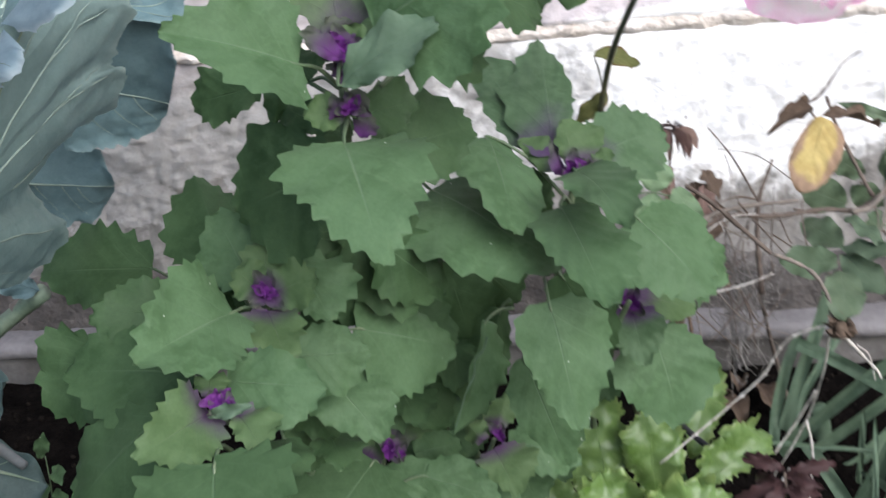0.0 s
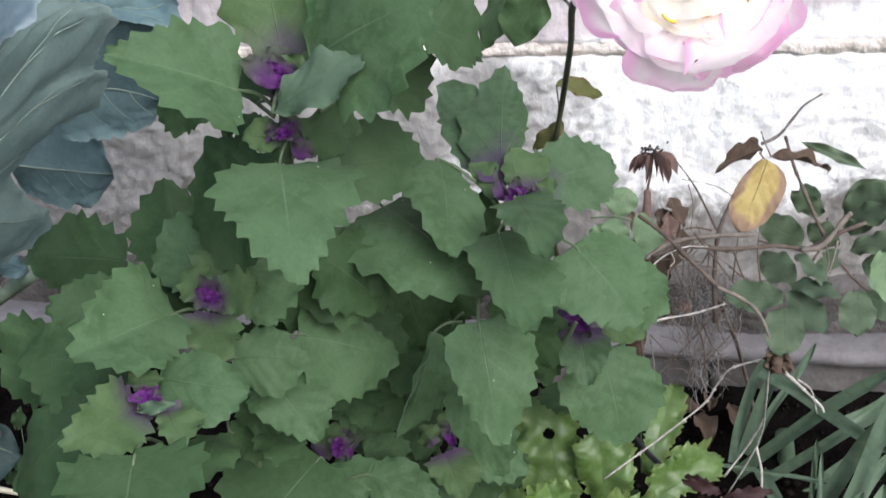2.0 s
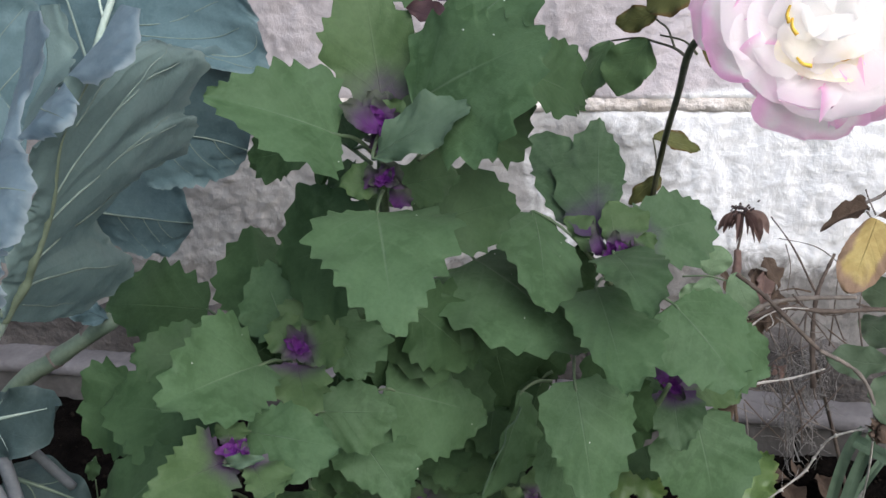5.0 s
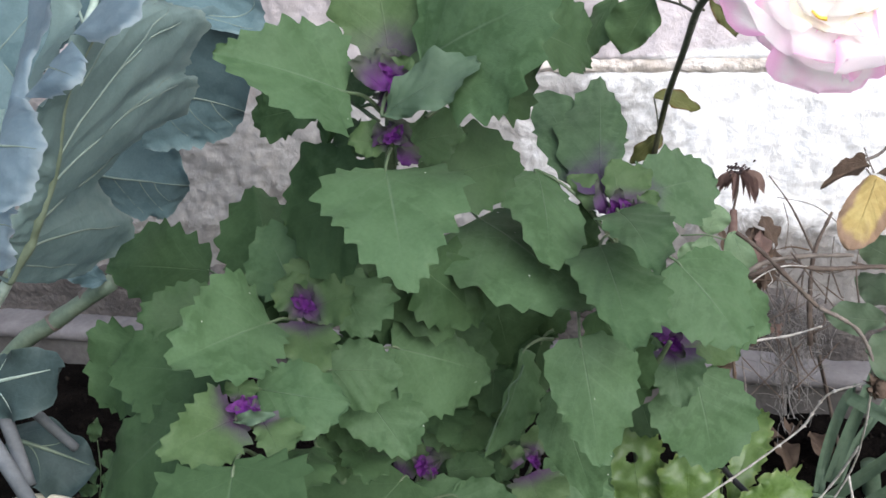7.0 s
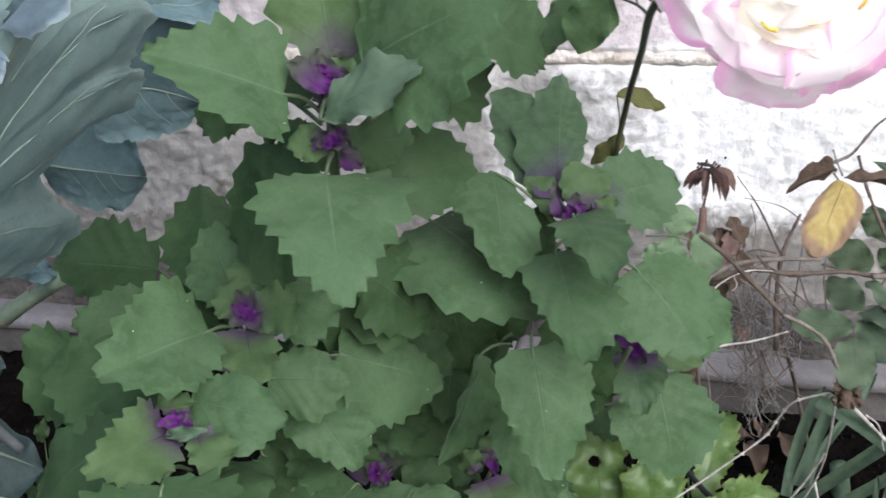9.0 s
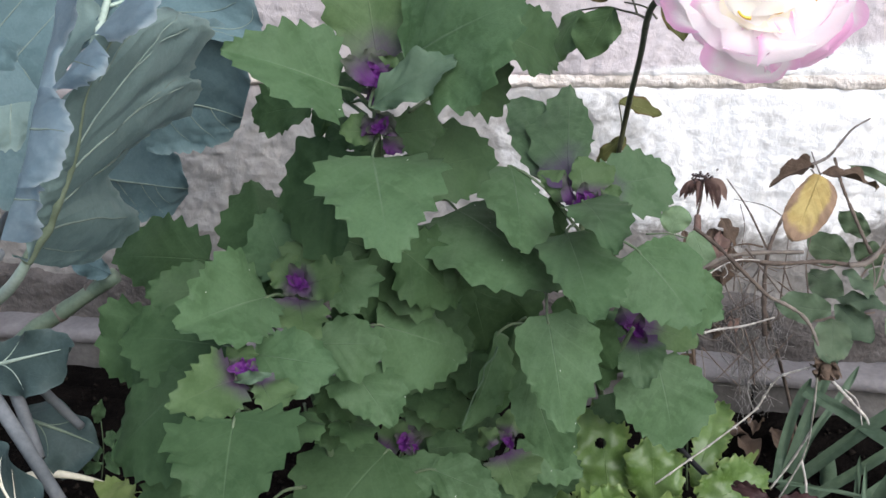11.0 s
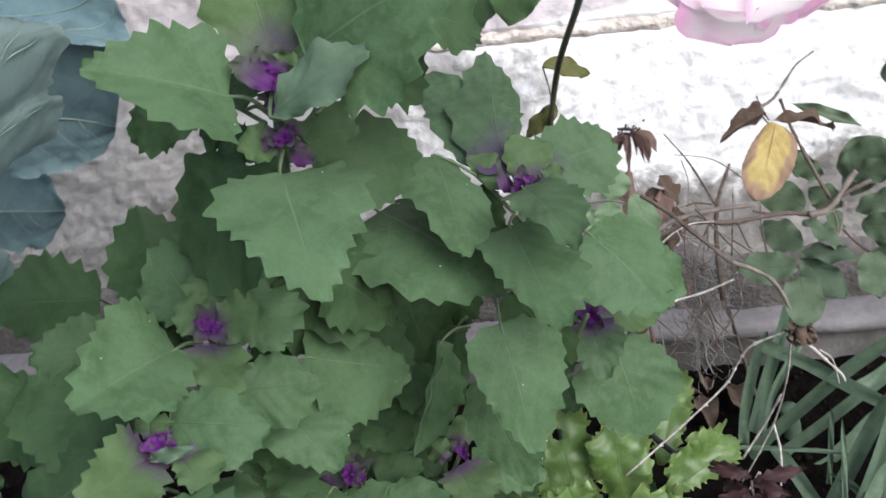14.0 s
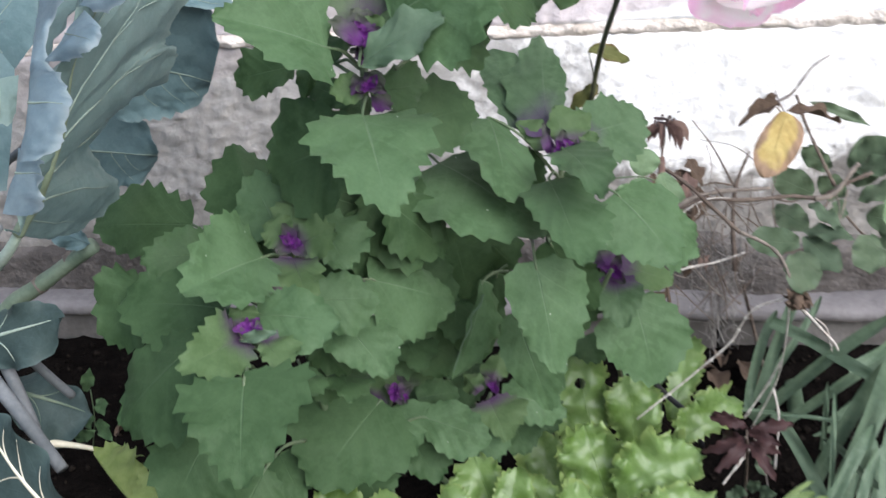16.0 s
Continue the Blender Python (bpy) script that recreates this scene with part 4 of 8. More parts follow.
leaf(tall, (0.031, 0.763, 0.748), (0.120, 0.749, 0.793), (0.041, 0.784, 0.794), (0.089, 0.719, 0.730), M_LEAF, start=0.25, p=1.7, q=0.8, teeth=7, bend=0.06)
leaf(tall, (0.052, 0.803, 0.779), (0.107, 0.827, 0.816), (0.059, 0.843, 0.832), (0.099, 0.796, 0.783), M_LEAF, teeth=6, p=1.7, start=0.3, bend=0.05)
leaf(tall, (0.086, 0.831, 0.745), (0.120, 0.860, 0.714), (0.107, 0.875, 0.750), (0.102, 0.822, 0.719), M_DARK, teeth=6, p=1.55, start=0.4)
leaf(tall, (0.012, 0.747, 0.736), (-0.008, 0.741, 0.756), (-0.001, 0.741, 0.742), (0.006, 0.750, 0.750), M_HEART, teeth=3, tooth=0.06, p=1.3, start=0.2, fold=0.2)
leaf(tall, (0.022, 0.797, 0.798), (0.058, 0.791, 0.787), (0.038, 0.799, 0.802), (0.041, 0.787, 0.789), M_MAROON, teeth=4, tooth=0.1)
leaf(tall, (0.026, 0.825, 0.793), (-0.011, 0.851, 0.843), (-0.021, 0.825, 0.820), (0.021, 0.853, 0.827), M_LEAF, teeth=6, start=0.2)
leaf(tall, (0.034, 0.814, 0.800), (0.054, 0.824, 0.843), (0.031, 0.821, 0.827), (0.066, 0.827, 0.818), M_YOUNG, teeth=5, start=0.2, fold=0.2)
leaf(tall, (0.012, 0.734, 0.724), (0.075, 0.736, 0.757), (0.044, 0.745, 0.759), (0.057, 0.720, 0.737), M_UNDER, stalk=(0.007, 0.770, 0.727), teeth=5, tooth=0.13, bend=0.06, p=1.5, fold=-0.08, wave=0.003)
leaf(tall, (0.008, 0.766, 0.731), (-0.014, 0.753, 0.751), (-0.005, 0.765, 0.748), (0.004, 0.755, 0.735), M_HEART, teeth=4, fold=0.3)
leaf(tall, (0.011, 0.769, 0.735), (0.023, 0.769, 0.749), (0.009, 0.769, 0.748), (0.026, 0.763, 0.737), M_YOUNG, teeth=3, fold=0.3)
leaf(tall, (0.009, 0.764, 0.738), (0.004, 0.767, 0.756), (-0.003, 0.764, 0.744), (0.012, 0.772, 0.750), M_HEART, teeth=3, fold=0.3)
leaf(tall, (0.010, 0.763, 0.735), (0.011, 0.778, 0.752), (0.004, 0.767, 0.745), (0.018, 0.770, 0.743), M_HEART, teeth=3, fold=0.3)
leaf(tall, (0.009, 0.758, 0.722), (0.002, 0.752, 0.730), (0.004, 0.759, 0.731), (0.005, 0.754, 0.721), M_HEART, teeth=3, fold=0.2)
leaf(tall, (0.010, 0.758, 0.721), (0.021, 0.762, 0.730), (0.014, 0.762, 0.732), (0.019, 0.759, 0.723), M_HEART, teeth=3, fold=0.2)
heart(tall, (0.013, 0.757, 0.739), (0.271, -0.788, 0.552), 0.0085)
heart(tall, (0.016, 0.755, 0.730), (0.267, -0.783, 0.562), 0.00595)
heart(tall, (0.013, 0.746, 0.706), (0.268, -0.765, 0.585), 0.0068)
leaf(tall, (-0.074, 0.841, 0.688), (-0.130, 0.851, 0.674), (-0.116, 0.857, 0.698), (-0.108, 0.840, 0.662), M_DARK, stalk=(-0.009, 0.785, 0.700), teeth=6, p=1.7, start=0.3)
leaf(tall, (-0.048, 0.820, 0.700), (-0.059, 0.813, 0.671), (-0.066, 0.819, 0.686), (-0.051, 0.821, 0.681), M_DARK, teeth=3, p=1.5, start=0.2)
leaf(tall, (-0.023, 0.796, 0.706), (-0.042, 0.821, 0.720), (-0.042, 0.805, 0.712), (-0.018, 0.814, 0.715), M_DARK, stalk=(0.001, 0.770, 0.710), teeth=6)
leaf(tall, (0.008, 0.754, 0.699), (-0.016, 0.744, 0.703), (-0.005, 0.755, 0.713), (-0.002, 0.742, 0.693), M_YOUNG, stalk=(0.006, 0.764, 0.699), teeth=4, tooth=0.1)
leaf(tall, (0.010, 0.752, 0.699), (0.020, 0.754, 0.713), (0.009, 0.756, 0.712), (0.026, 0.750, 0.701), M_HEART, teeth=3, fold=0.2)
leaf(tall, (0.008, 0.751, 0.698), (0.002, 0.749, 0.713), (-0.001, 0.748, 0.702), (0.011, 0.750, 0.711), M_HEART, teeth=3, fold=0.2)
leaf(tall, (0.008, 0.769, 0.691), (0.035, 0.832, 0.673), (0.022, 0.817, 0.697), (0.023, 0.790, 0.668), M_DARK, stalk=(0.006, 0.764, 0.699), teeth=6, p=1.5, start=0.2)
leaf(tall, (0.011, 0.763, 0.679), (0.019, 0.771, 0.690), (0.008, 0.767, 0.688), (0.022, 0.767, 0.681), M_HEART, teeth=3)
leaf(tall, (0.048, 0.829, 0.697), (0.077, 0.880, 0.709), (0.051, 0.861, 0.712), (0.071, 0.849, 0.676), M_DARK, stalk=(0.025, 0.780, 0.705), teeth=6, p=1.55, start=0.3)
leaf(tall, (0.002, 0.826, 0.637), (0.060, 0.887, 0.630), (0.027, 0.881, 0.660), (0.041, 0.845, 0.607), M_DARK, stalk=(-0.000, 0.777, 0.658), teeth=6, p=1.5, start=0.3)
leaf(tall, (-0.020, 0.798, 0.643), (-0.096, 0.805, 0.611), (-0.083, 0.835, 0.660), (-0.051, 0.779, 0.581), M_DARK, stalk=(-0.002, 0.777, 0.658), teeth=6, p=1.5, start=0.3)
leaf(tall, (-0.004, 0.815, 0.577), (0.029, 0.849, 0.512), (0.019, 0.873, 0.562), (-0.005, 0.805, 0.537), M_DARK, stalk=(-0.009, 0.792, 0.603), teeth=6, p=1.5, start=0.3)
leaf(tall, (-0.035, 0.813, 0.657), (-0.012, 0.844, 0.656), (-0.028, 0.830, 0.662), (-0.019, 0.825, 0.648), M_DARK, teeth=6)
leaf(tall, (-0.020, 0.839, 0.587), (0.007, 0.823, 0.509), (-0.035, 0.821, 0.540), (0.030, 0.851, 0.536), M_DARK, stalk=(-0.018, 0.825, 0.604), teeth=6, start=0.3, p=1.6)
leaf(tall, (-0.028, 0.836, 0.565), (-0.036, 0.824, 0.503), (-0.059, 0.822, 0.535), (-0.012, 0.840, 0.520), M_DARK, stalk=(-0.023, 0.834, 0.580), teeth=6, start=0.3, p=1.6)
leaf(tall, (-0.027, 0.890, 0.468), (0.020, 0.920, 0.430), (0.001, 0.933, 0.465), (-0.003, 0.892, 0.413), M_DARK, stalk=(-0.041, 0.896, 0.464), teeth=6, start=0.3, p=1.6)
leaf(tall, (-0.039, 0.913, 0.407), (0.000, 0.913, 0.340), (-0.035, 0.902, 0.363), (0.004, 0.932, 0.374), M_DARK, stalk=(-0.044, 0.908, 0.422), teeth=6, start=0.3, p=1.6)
leaf(leftp, (-0.083, 0.731, 0.576), (-0.115, 0.643, 0.595), (-0.107, 0.722, 0.617), (-0.070, 0.668, 0.572), M_LEAF, stalk=(-0.082, 0.776, 0.540), p=1.6, q=0.8, start=0.3, teeth=8, tooth=0.13, bend=0.05)
leaf(leftp, (-0.071, 0.756, 0.561), (-0.045, 0.705, 0.550), (-0.084, 0.730, 0.564), (-0.044, 0.745, 0.557), M_YOUNG, start=0.3, teeth=5, tooth=0.16, bend=0.05)
leaf(leftp, (-0.068, 0.766, 0.567), (-0.038, 0.774, 0.576), (-0.053, 0.782, 0.587), (-0.044, 0.753, 0.561), M_YOUNG, start=0.3, teeth=5, tooth=0.15)
leaf(leftp, (-0.076, 0.765, 0.570), (-0.095, 0.773, 0.584), (-0.092, 0.759, 0.568), (-0.081, 0.784, 0.586), M_YOUNG, start=0.3, teeth=4)
leaf(leftp, (-0.074, 0.772, 0.571), (-0.079, 0.800, 0.594), (-0.093, 0.786, 0.587), (-0.063, 0.794, 0.584), M_YOUNG, start=0.3, teeth=5, tooth=0.2)
heart(leftp, (-0.071, 0.762, 0.571), (0.315, -0.675, 0.668), 0.008925)
leaf(leftp, (-0.088, 0.786, 0.562), (-0.122, 0.826, 0.600), (-0.128, 0.795, 0.569), (-0.082, 0.823, 0.593), M_LEAF, stalk=(-0.083, 0.785, 0.534), start=0.3, teeth=6, p=1.7)
leaf(leftp, (-0.077, 0.812, 0.581), (-0.078, 0.851, 0.598), (-0.098, 0.830, 0.594), (-0.059, 0.836, 0.583), M_YOUNG, start=0.2, teeth=5)
leaf(leftp, (-0.060, 0.801, 0.573), (-0.034, 0.774, 0.540), (-0.056, 0.777, 0.548), (-0.016, 0.800, 0.557), M_LEAF, stalk=(-0.083, 0.785, 0.534), start=0.3, teeth=6, tooth=0.16, p=1.5)
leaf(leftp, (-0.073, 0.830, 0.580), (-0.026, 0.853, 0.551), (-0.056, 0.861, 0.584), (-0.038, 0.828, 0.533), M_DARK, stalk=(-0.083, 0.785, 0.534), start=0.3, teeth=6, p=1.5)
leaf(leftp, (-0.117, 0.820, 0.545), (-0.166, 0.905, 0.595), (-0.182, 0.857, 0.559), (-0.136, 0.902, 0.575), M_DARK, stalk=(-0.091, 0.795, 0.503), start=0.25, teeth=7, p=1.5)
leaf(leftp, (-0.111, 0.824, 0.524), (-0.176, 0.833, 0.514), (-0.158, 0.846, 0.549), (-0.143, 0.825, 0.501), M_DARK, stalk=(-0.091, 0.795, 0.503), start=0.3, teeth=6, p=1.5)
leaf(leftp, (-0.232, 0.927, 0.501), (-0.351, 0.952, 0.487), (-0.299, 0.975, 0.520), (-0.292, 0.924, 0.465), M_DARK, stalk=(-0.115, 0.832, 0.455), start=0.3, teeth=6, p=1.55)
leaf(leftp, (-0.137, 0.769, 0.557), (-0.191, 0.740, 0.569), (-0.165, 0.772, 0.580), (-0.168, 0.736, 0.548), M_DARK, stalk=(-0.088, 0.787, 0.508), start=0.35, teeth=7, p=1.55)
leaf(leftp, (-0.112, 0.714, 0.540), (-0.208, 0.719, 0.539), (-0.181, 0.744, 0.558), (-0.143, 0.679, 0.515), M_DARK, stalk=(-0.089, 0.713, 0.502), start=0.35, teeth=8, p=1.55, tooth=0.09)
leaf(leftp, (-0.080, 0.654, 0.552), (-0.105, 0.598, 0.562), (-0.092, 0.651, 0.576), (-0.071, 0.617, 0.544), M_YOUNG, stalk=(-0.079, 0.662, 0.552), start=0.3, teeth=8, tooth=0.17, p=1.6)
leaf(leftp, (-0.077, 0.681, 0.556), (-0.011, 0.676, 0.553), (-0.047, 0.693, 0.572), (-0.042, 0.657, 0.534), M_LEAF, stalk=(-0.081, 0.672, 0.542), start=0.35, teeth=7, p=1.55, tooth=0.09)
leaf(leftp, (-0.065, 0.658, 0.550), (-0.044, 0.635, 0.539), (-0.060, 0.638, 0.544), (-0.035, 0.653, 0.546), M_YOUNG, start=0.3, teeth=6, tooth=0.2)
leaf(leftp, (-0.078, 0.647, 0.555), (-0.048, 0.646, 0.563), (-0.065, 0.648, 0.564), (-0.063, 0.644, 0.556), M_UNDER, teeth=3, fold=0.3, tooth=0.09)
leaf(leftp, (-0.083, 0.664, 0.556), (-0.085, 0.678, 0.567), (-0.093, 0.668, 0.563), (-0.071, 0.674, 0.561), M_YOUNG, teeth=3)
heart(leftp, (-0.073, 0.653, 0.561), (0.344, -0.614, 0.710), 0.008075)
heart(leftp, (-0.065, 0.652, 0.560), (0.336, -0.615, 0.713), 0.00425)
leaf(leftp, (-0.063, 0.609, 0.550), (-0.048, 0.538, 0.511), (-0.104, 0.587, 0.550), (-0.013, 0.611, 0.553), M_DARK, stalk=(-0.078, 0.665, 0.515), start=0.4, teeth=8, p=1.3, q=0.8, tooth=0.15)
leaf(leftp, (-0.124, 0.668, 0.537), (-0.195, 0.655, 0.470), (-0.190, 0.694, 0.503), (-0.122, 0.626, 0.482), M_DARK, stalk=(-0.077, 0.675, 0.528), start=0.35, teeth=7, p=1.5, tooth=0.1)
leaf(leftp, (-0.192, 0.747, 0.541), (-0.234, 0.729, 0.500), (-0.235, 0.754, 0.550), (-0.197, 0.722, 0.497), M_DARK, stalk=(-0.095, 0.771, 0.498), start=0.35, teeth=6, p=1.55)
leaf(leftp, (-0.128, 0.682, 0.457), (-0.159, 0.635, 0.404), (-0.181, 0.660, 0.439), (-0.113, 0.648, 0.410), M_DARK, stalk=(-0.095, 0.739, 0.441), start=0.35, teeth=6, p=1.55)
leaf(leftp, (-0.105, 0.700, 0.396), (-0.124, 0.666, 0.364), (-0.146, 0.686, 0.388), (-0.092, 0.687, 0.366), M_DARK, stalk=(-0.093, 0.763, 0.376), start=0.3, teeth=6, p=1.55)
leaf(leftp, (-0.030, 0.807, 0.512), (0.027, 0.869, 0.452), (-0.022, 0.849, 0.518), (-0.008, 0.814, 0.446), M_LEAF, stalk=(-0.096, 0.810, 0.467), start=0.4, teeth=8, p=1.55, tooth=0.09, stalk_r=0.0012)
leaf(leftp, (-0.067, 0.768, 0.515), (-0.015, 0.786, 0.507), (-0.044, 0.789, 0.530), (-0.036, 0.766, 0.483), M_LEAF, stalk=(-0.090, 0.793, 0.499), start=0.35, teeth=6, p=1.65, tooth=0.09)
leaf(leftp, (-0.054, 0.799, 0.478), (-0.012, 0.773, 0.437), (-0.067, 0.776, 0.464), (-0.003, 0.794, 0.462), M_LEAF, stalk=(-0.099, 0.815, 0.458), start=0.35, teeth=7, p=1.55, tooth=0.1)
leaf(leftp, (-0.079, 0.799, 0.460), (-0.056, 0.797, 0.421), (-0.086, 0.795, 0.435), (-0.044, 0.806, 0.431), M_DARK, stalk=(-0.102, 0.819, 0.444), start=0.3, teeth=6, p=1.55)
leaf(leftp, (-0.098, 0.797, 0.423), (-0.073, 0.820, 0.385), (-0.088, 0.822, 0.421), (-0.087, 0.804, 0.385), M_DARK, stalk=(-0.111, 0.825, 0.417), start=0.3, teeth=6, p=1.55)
leaf(lowp, (-0.010, 0.960, 0.351), (-0.056, 0.911, 0.357), (-0.032, 0.952, 0.373), (-0.035, 0.926, 0.327), M_LEAF, stalk=(-0.020, 1.001, 0.272), start=0.35, teeth=6, p=1.55)
leaf(lowp, (0.047, 0.910, 0.450), (0.017, 0.867, 0.369), (0.032, 0.886, 0.422), (0.056, 0.910, 0.393), M_LEAF, stalk=(0.065, 0.941, 0.442), start=0.25, teeth=6, p=1.55, curl=0.15)
tube("pale_margin", ((0.049, 0.895, 0.445), (0.046, 0.888, 0.437), (0.039, 0.882, 0.431), (0.038, 0.877, 0.421), (0.031, 0.870, 0.409), (0.026, 0.865, 0.396), (0.021, 0.859, 0.383)), 0.0008, 0.0005, M_UNDER, lowp, sides=6, knots=0.6)
leaf(lowp, (0.049, 0.972, 0.422), (0.026, 0.948, 0.347), (0.019, 0.972, 0.396), (0.050, 0.966, 0.367), M_DARK, stalk=(0.058, 0.978, 0.428), start=0.3, teeth=6, p=1.55)
leaf(lowp, (0.053, 1.018, 0.418), (0.015, 1.016, 0.393), (0.022, 1.033, 0.419), (0.038, 1.017, 0.381), M_DARK, start=0.3, teeth=6, p=1.55)
leaf(lowp, (-0.037, 0.967, 0.419), (-0.039, 1.004, 0.445), (-0.067, 0.987, 0.429), (-0.013, 1.001, 0.424), M_DARK, start=0.3, teeth=6, p=1.55)
leaf(rightp, (0.111, 0.812, 0.527), (0.127, 0.781, 0.438), (0.086, 0.801, 0.509), (0.150, 0.823, 0.502), M_LEAF, stalk=(0.103, 0.855, 0.523), start=0.4, teeth=7, p=1.65, q=0.75, tooth=0.09, bend=0.05)
leaf(rightp, (0.081, 0.865, 0.446), (0.109, 0.855, 0.346), (0.068, 0.853, 0.408), (0.122, 0.863, 0.395), M_LEAF, stalk=(0.101, 0.928, 0.442), start=0.3, teeth=6, p=1.55, tooth=0.09)
leaf(rightp, (0.111, 0.901, 0.496), (0.146, 0.925, 0.409), (0.099, 0.908, 0.449), (0.147, 0.927, 0.457), M_DARK, stalk=(0.106, 0.943, 0.466), start=0.3, teeth=6, p=1.55)
leaf(rightp, (0.123, 0.969, 0.418), (0.131, 0.974, 0.356), (0.112, 0.970, 0.381), (0.147, 0.984, 0.387), M_DARK, stalk=(0.108, 0.969, 0.405), start=0.3, teeth=6, p=1.55)
leaf(rightp, (0.131, 0.878, 0.594), (0.172, 0.778, 0.599), (0.119, 0.853, 0.595), (0.174, 0.843, 0.601), M_LEAF, stalk=(0.125, 0.915, 0.568), start=0.5, teeth=6, p=1.5, q=0.75, tooth=0.13, bend=0.08)
leaf(rightp, (0.119, 0.868, 0.572), (0.156, 0.761, 0.549), (0.098, 0.842, 0.568), (0.174, 0.812, 0.557), M_LEAF, stalk=(0.122, 0.920, 0.546), start=0.4, teeth=7, p=1.5, tooth=0.12, bend=0.06)
leaf(rightp, (0.113, 0.917, 0.589), (0.091, 1.077, 0.626), (0.068, 0.987, 0.604), (0.123, 0.998, 0.604), M_TOP, stalk=(0.124, 0.915, 0.568), start=0.35, teeth=6, p=1.15, q=1.0, tooth=0.12)
leaf(rightp, (0.107, 0.924, 0.583), (0.040, 1.053, 0.619), (0.057, 0.974, 0.595), (0.094, 1.010, 0.607), M_TOP, start=0.35, teeth=6, p=1.45, q=0.7, tooth=0.11)
leaf(rightp, (0.135, 0.926, 0.582), (0.191, 0.996, 0.569), (0.153, 0.983, 0.596), (0.180, 0.945, 0.551), M_TOP, stalk=(0.126, 0.917, 0.570), start=0.4, teeth=7, p=1.9, q=0.6, tooth=0.13)
leaf(rightp, (0.127, 0.912, 0.583), (0.119, 0.936, 0.610), (0.114, 0.921, 0.596), (0.150, 0.938, 0.596), M_YOUNG, start=0.3, teeth=4, tooth=0.1)
leaf(rightp, (0.114, 0.912, 0.580), (0.085, 0.930, 0.596), (0.103, 0.936, 0.598), (0.101, 0.914, 0.579), M_YOUNG, start=0.3, teeth=4, tooth=0.09)
leaf(rightp, (0.142, 0.914, 0.578), (0.155, 0.929, 0.587), (0.141, 0.924, 0.586), (0.154, 0.918, 0.578), M_YOUNG, start=0.3, teeth=3)
leaf(rightp, (0.121, 0.902, 0.579), (0.113, 0.904, 0.608), (0.111, 0.898, 0.588), (0.121, 0.901, 0.588), M_HEART, teeth=2, fold=0.1, rows=16, across=4)
leaf(rightp, (0.129, 0.904, 0.578), (0.140, 0.903, 0.592), (0.130, 0.902, 0.584), (0.139, 0.904, 0.583), M_HEART, teeth=2, fold=0.1, rows=16, across=4)
leaf(rightp, (0.130, 0.904, 0.577), (0.147, 0.902, 0.586), (0.133, 0.901, 0.581), (0.143, 0.904, 0.580), M_HEART, teeth=2, fold=0.1, rows=16, across=4)
heart(rightp, (0.128, 0.896, 0.586), (0.110, -0.766, 0.634), 0.0102)
heart(rightp, (0.137, 0.894, 0.587), (0.102, -0.766, 0.635), 0.00765)
leaf(rightp, (0.064, 0.922, 0.606), (0.089, 0.829, 0.572), (0.044, 0.879, 0.605), (0.105, 0.881, 0.569), M_LEAF, stalk=(0.119, 0.921, 0.550), start=0.4, teeth=6, p=1.55, tooth=0.09, bend=0.05)
leaf(rightp, (0.019, 0.903, 0.573), (0.115, 0.840, 0.531), (0.072, 0.923, 0.558), (0.021, 0.823, 0.555), M_LEAF, stalk=(0.001, 0.921, 0.574), start=0.5, teeth=7, p=1.7, tooth=0.09)
leaf(rightp, (0.170, 0.903, 0.542), (0.222, 0.873, 0.489), (0.163, 0.865, 0.508), (0.211, 0.946, 0.521), M_LEAF, stalk=(0.127, 0.924, 0.540), start=0.4, teeth=7, p=1.65, tooth=0.09, bend=0.05)
leaf(rightp, (0.205, 0.952, 0.492), (0.238, 0.975, 0.448), (0.226, 0.977, 0.482), (0.213, 0.939, 0.441), M_LEAF, start=0.35, teeth=6, p=1.55)
leaf(rightp, (0.083, 0.930, 0.565), (0.107, 0.935, 0.538), (0.102, 0.946, 0.562), (0.090, 0.928, 0.536), M_DARK, start=0.3, teeth=6, p=1.55)
leaf(rightp, (0.158, 0.997, 0.404), (0.169, 0.958, 0.369), (0.136, 0.975, 0.397), (0.187, 0.989, 0.395), M_TOP, stalk=(0.155, 1.009, 0.404), start=0.35, teeth=6, p=1.5, tooth=0.09)
leaf(rightp, (0.164, 1.013, 0.406), (0.214, 1.036, 0.375), (0.191, 1.045, 0.405), (0.189, 1.016, 0.376), M_YOUNG, start=0.35, teeth=5, p=1.5, tooth=0.09)
leaf(rightp, (0.152, 1.009, 0.406), (0.141, 1.025, 0.419), (0.137, 1.017, 0.407), (0.161, 1.027, 0.413), M_HEART, start=0.3, teeth=4)
heart(rightp, (0.159, 0.993, 0.412), (0.061, -0.744, 0.688), 0.00935)
leaf(rightp, (0.175, 1.018, 0.369), (0.195, 0.989, 0.282), (0.138, 0.981, 0.343), (0.230, 1.022, 0.322), M_LEAF, stalk=(0.139, 0.986, 0.373), start=0.4, teeth=7, p=1.65, tooth=0.09)
leaf(lowp, (-0.063, 0.950, 0.296), (-0.020, 0.958, 0.308), (-0.047, 0.969, 0.322), (-0.037, 0.942, 0.290), M_YOUNG, start=0.35, teeth=6, tooth=0.15)
leaf(lowp, (-0.050, 0.857, 0.352), (-0.098, 0.775, 0.312), (-0.128, 0.826, 0.352), (-0.018, 0.808, 0.315), M_DARK, stalk=(-0.047, 0.870, 0.306), start=0.4, teeth=7, p=1.55, tooth=0.09)
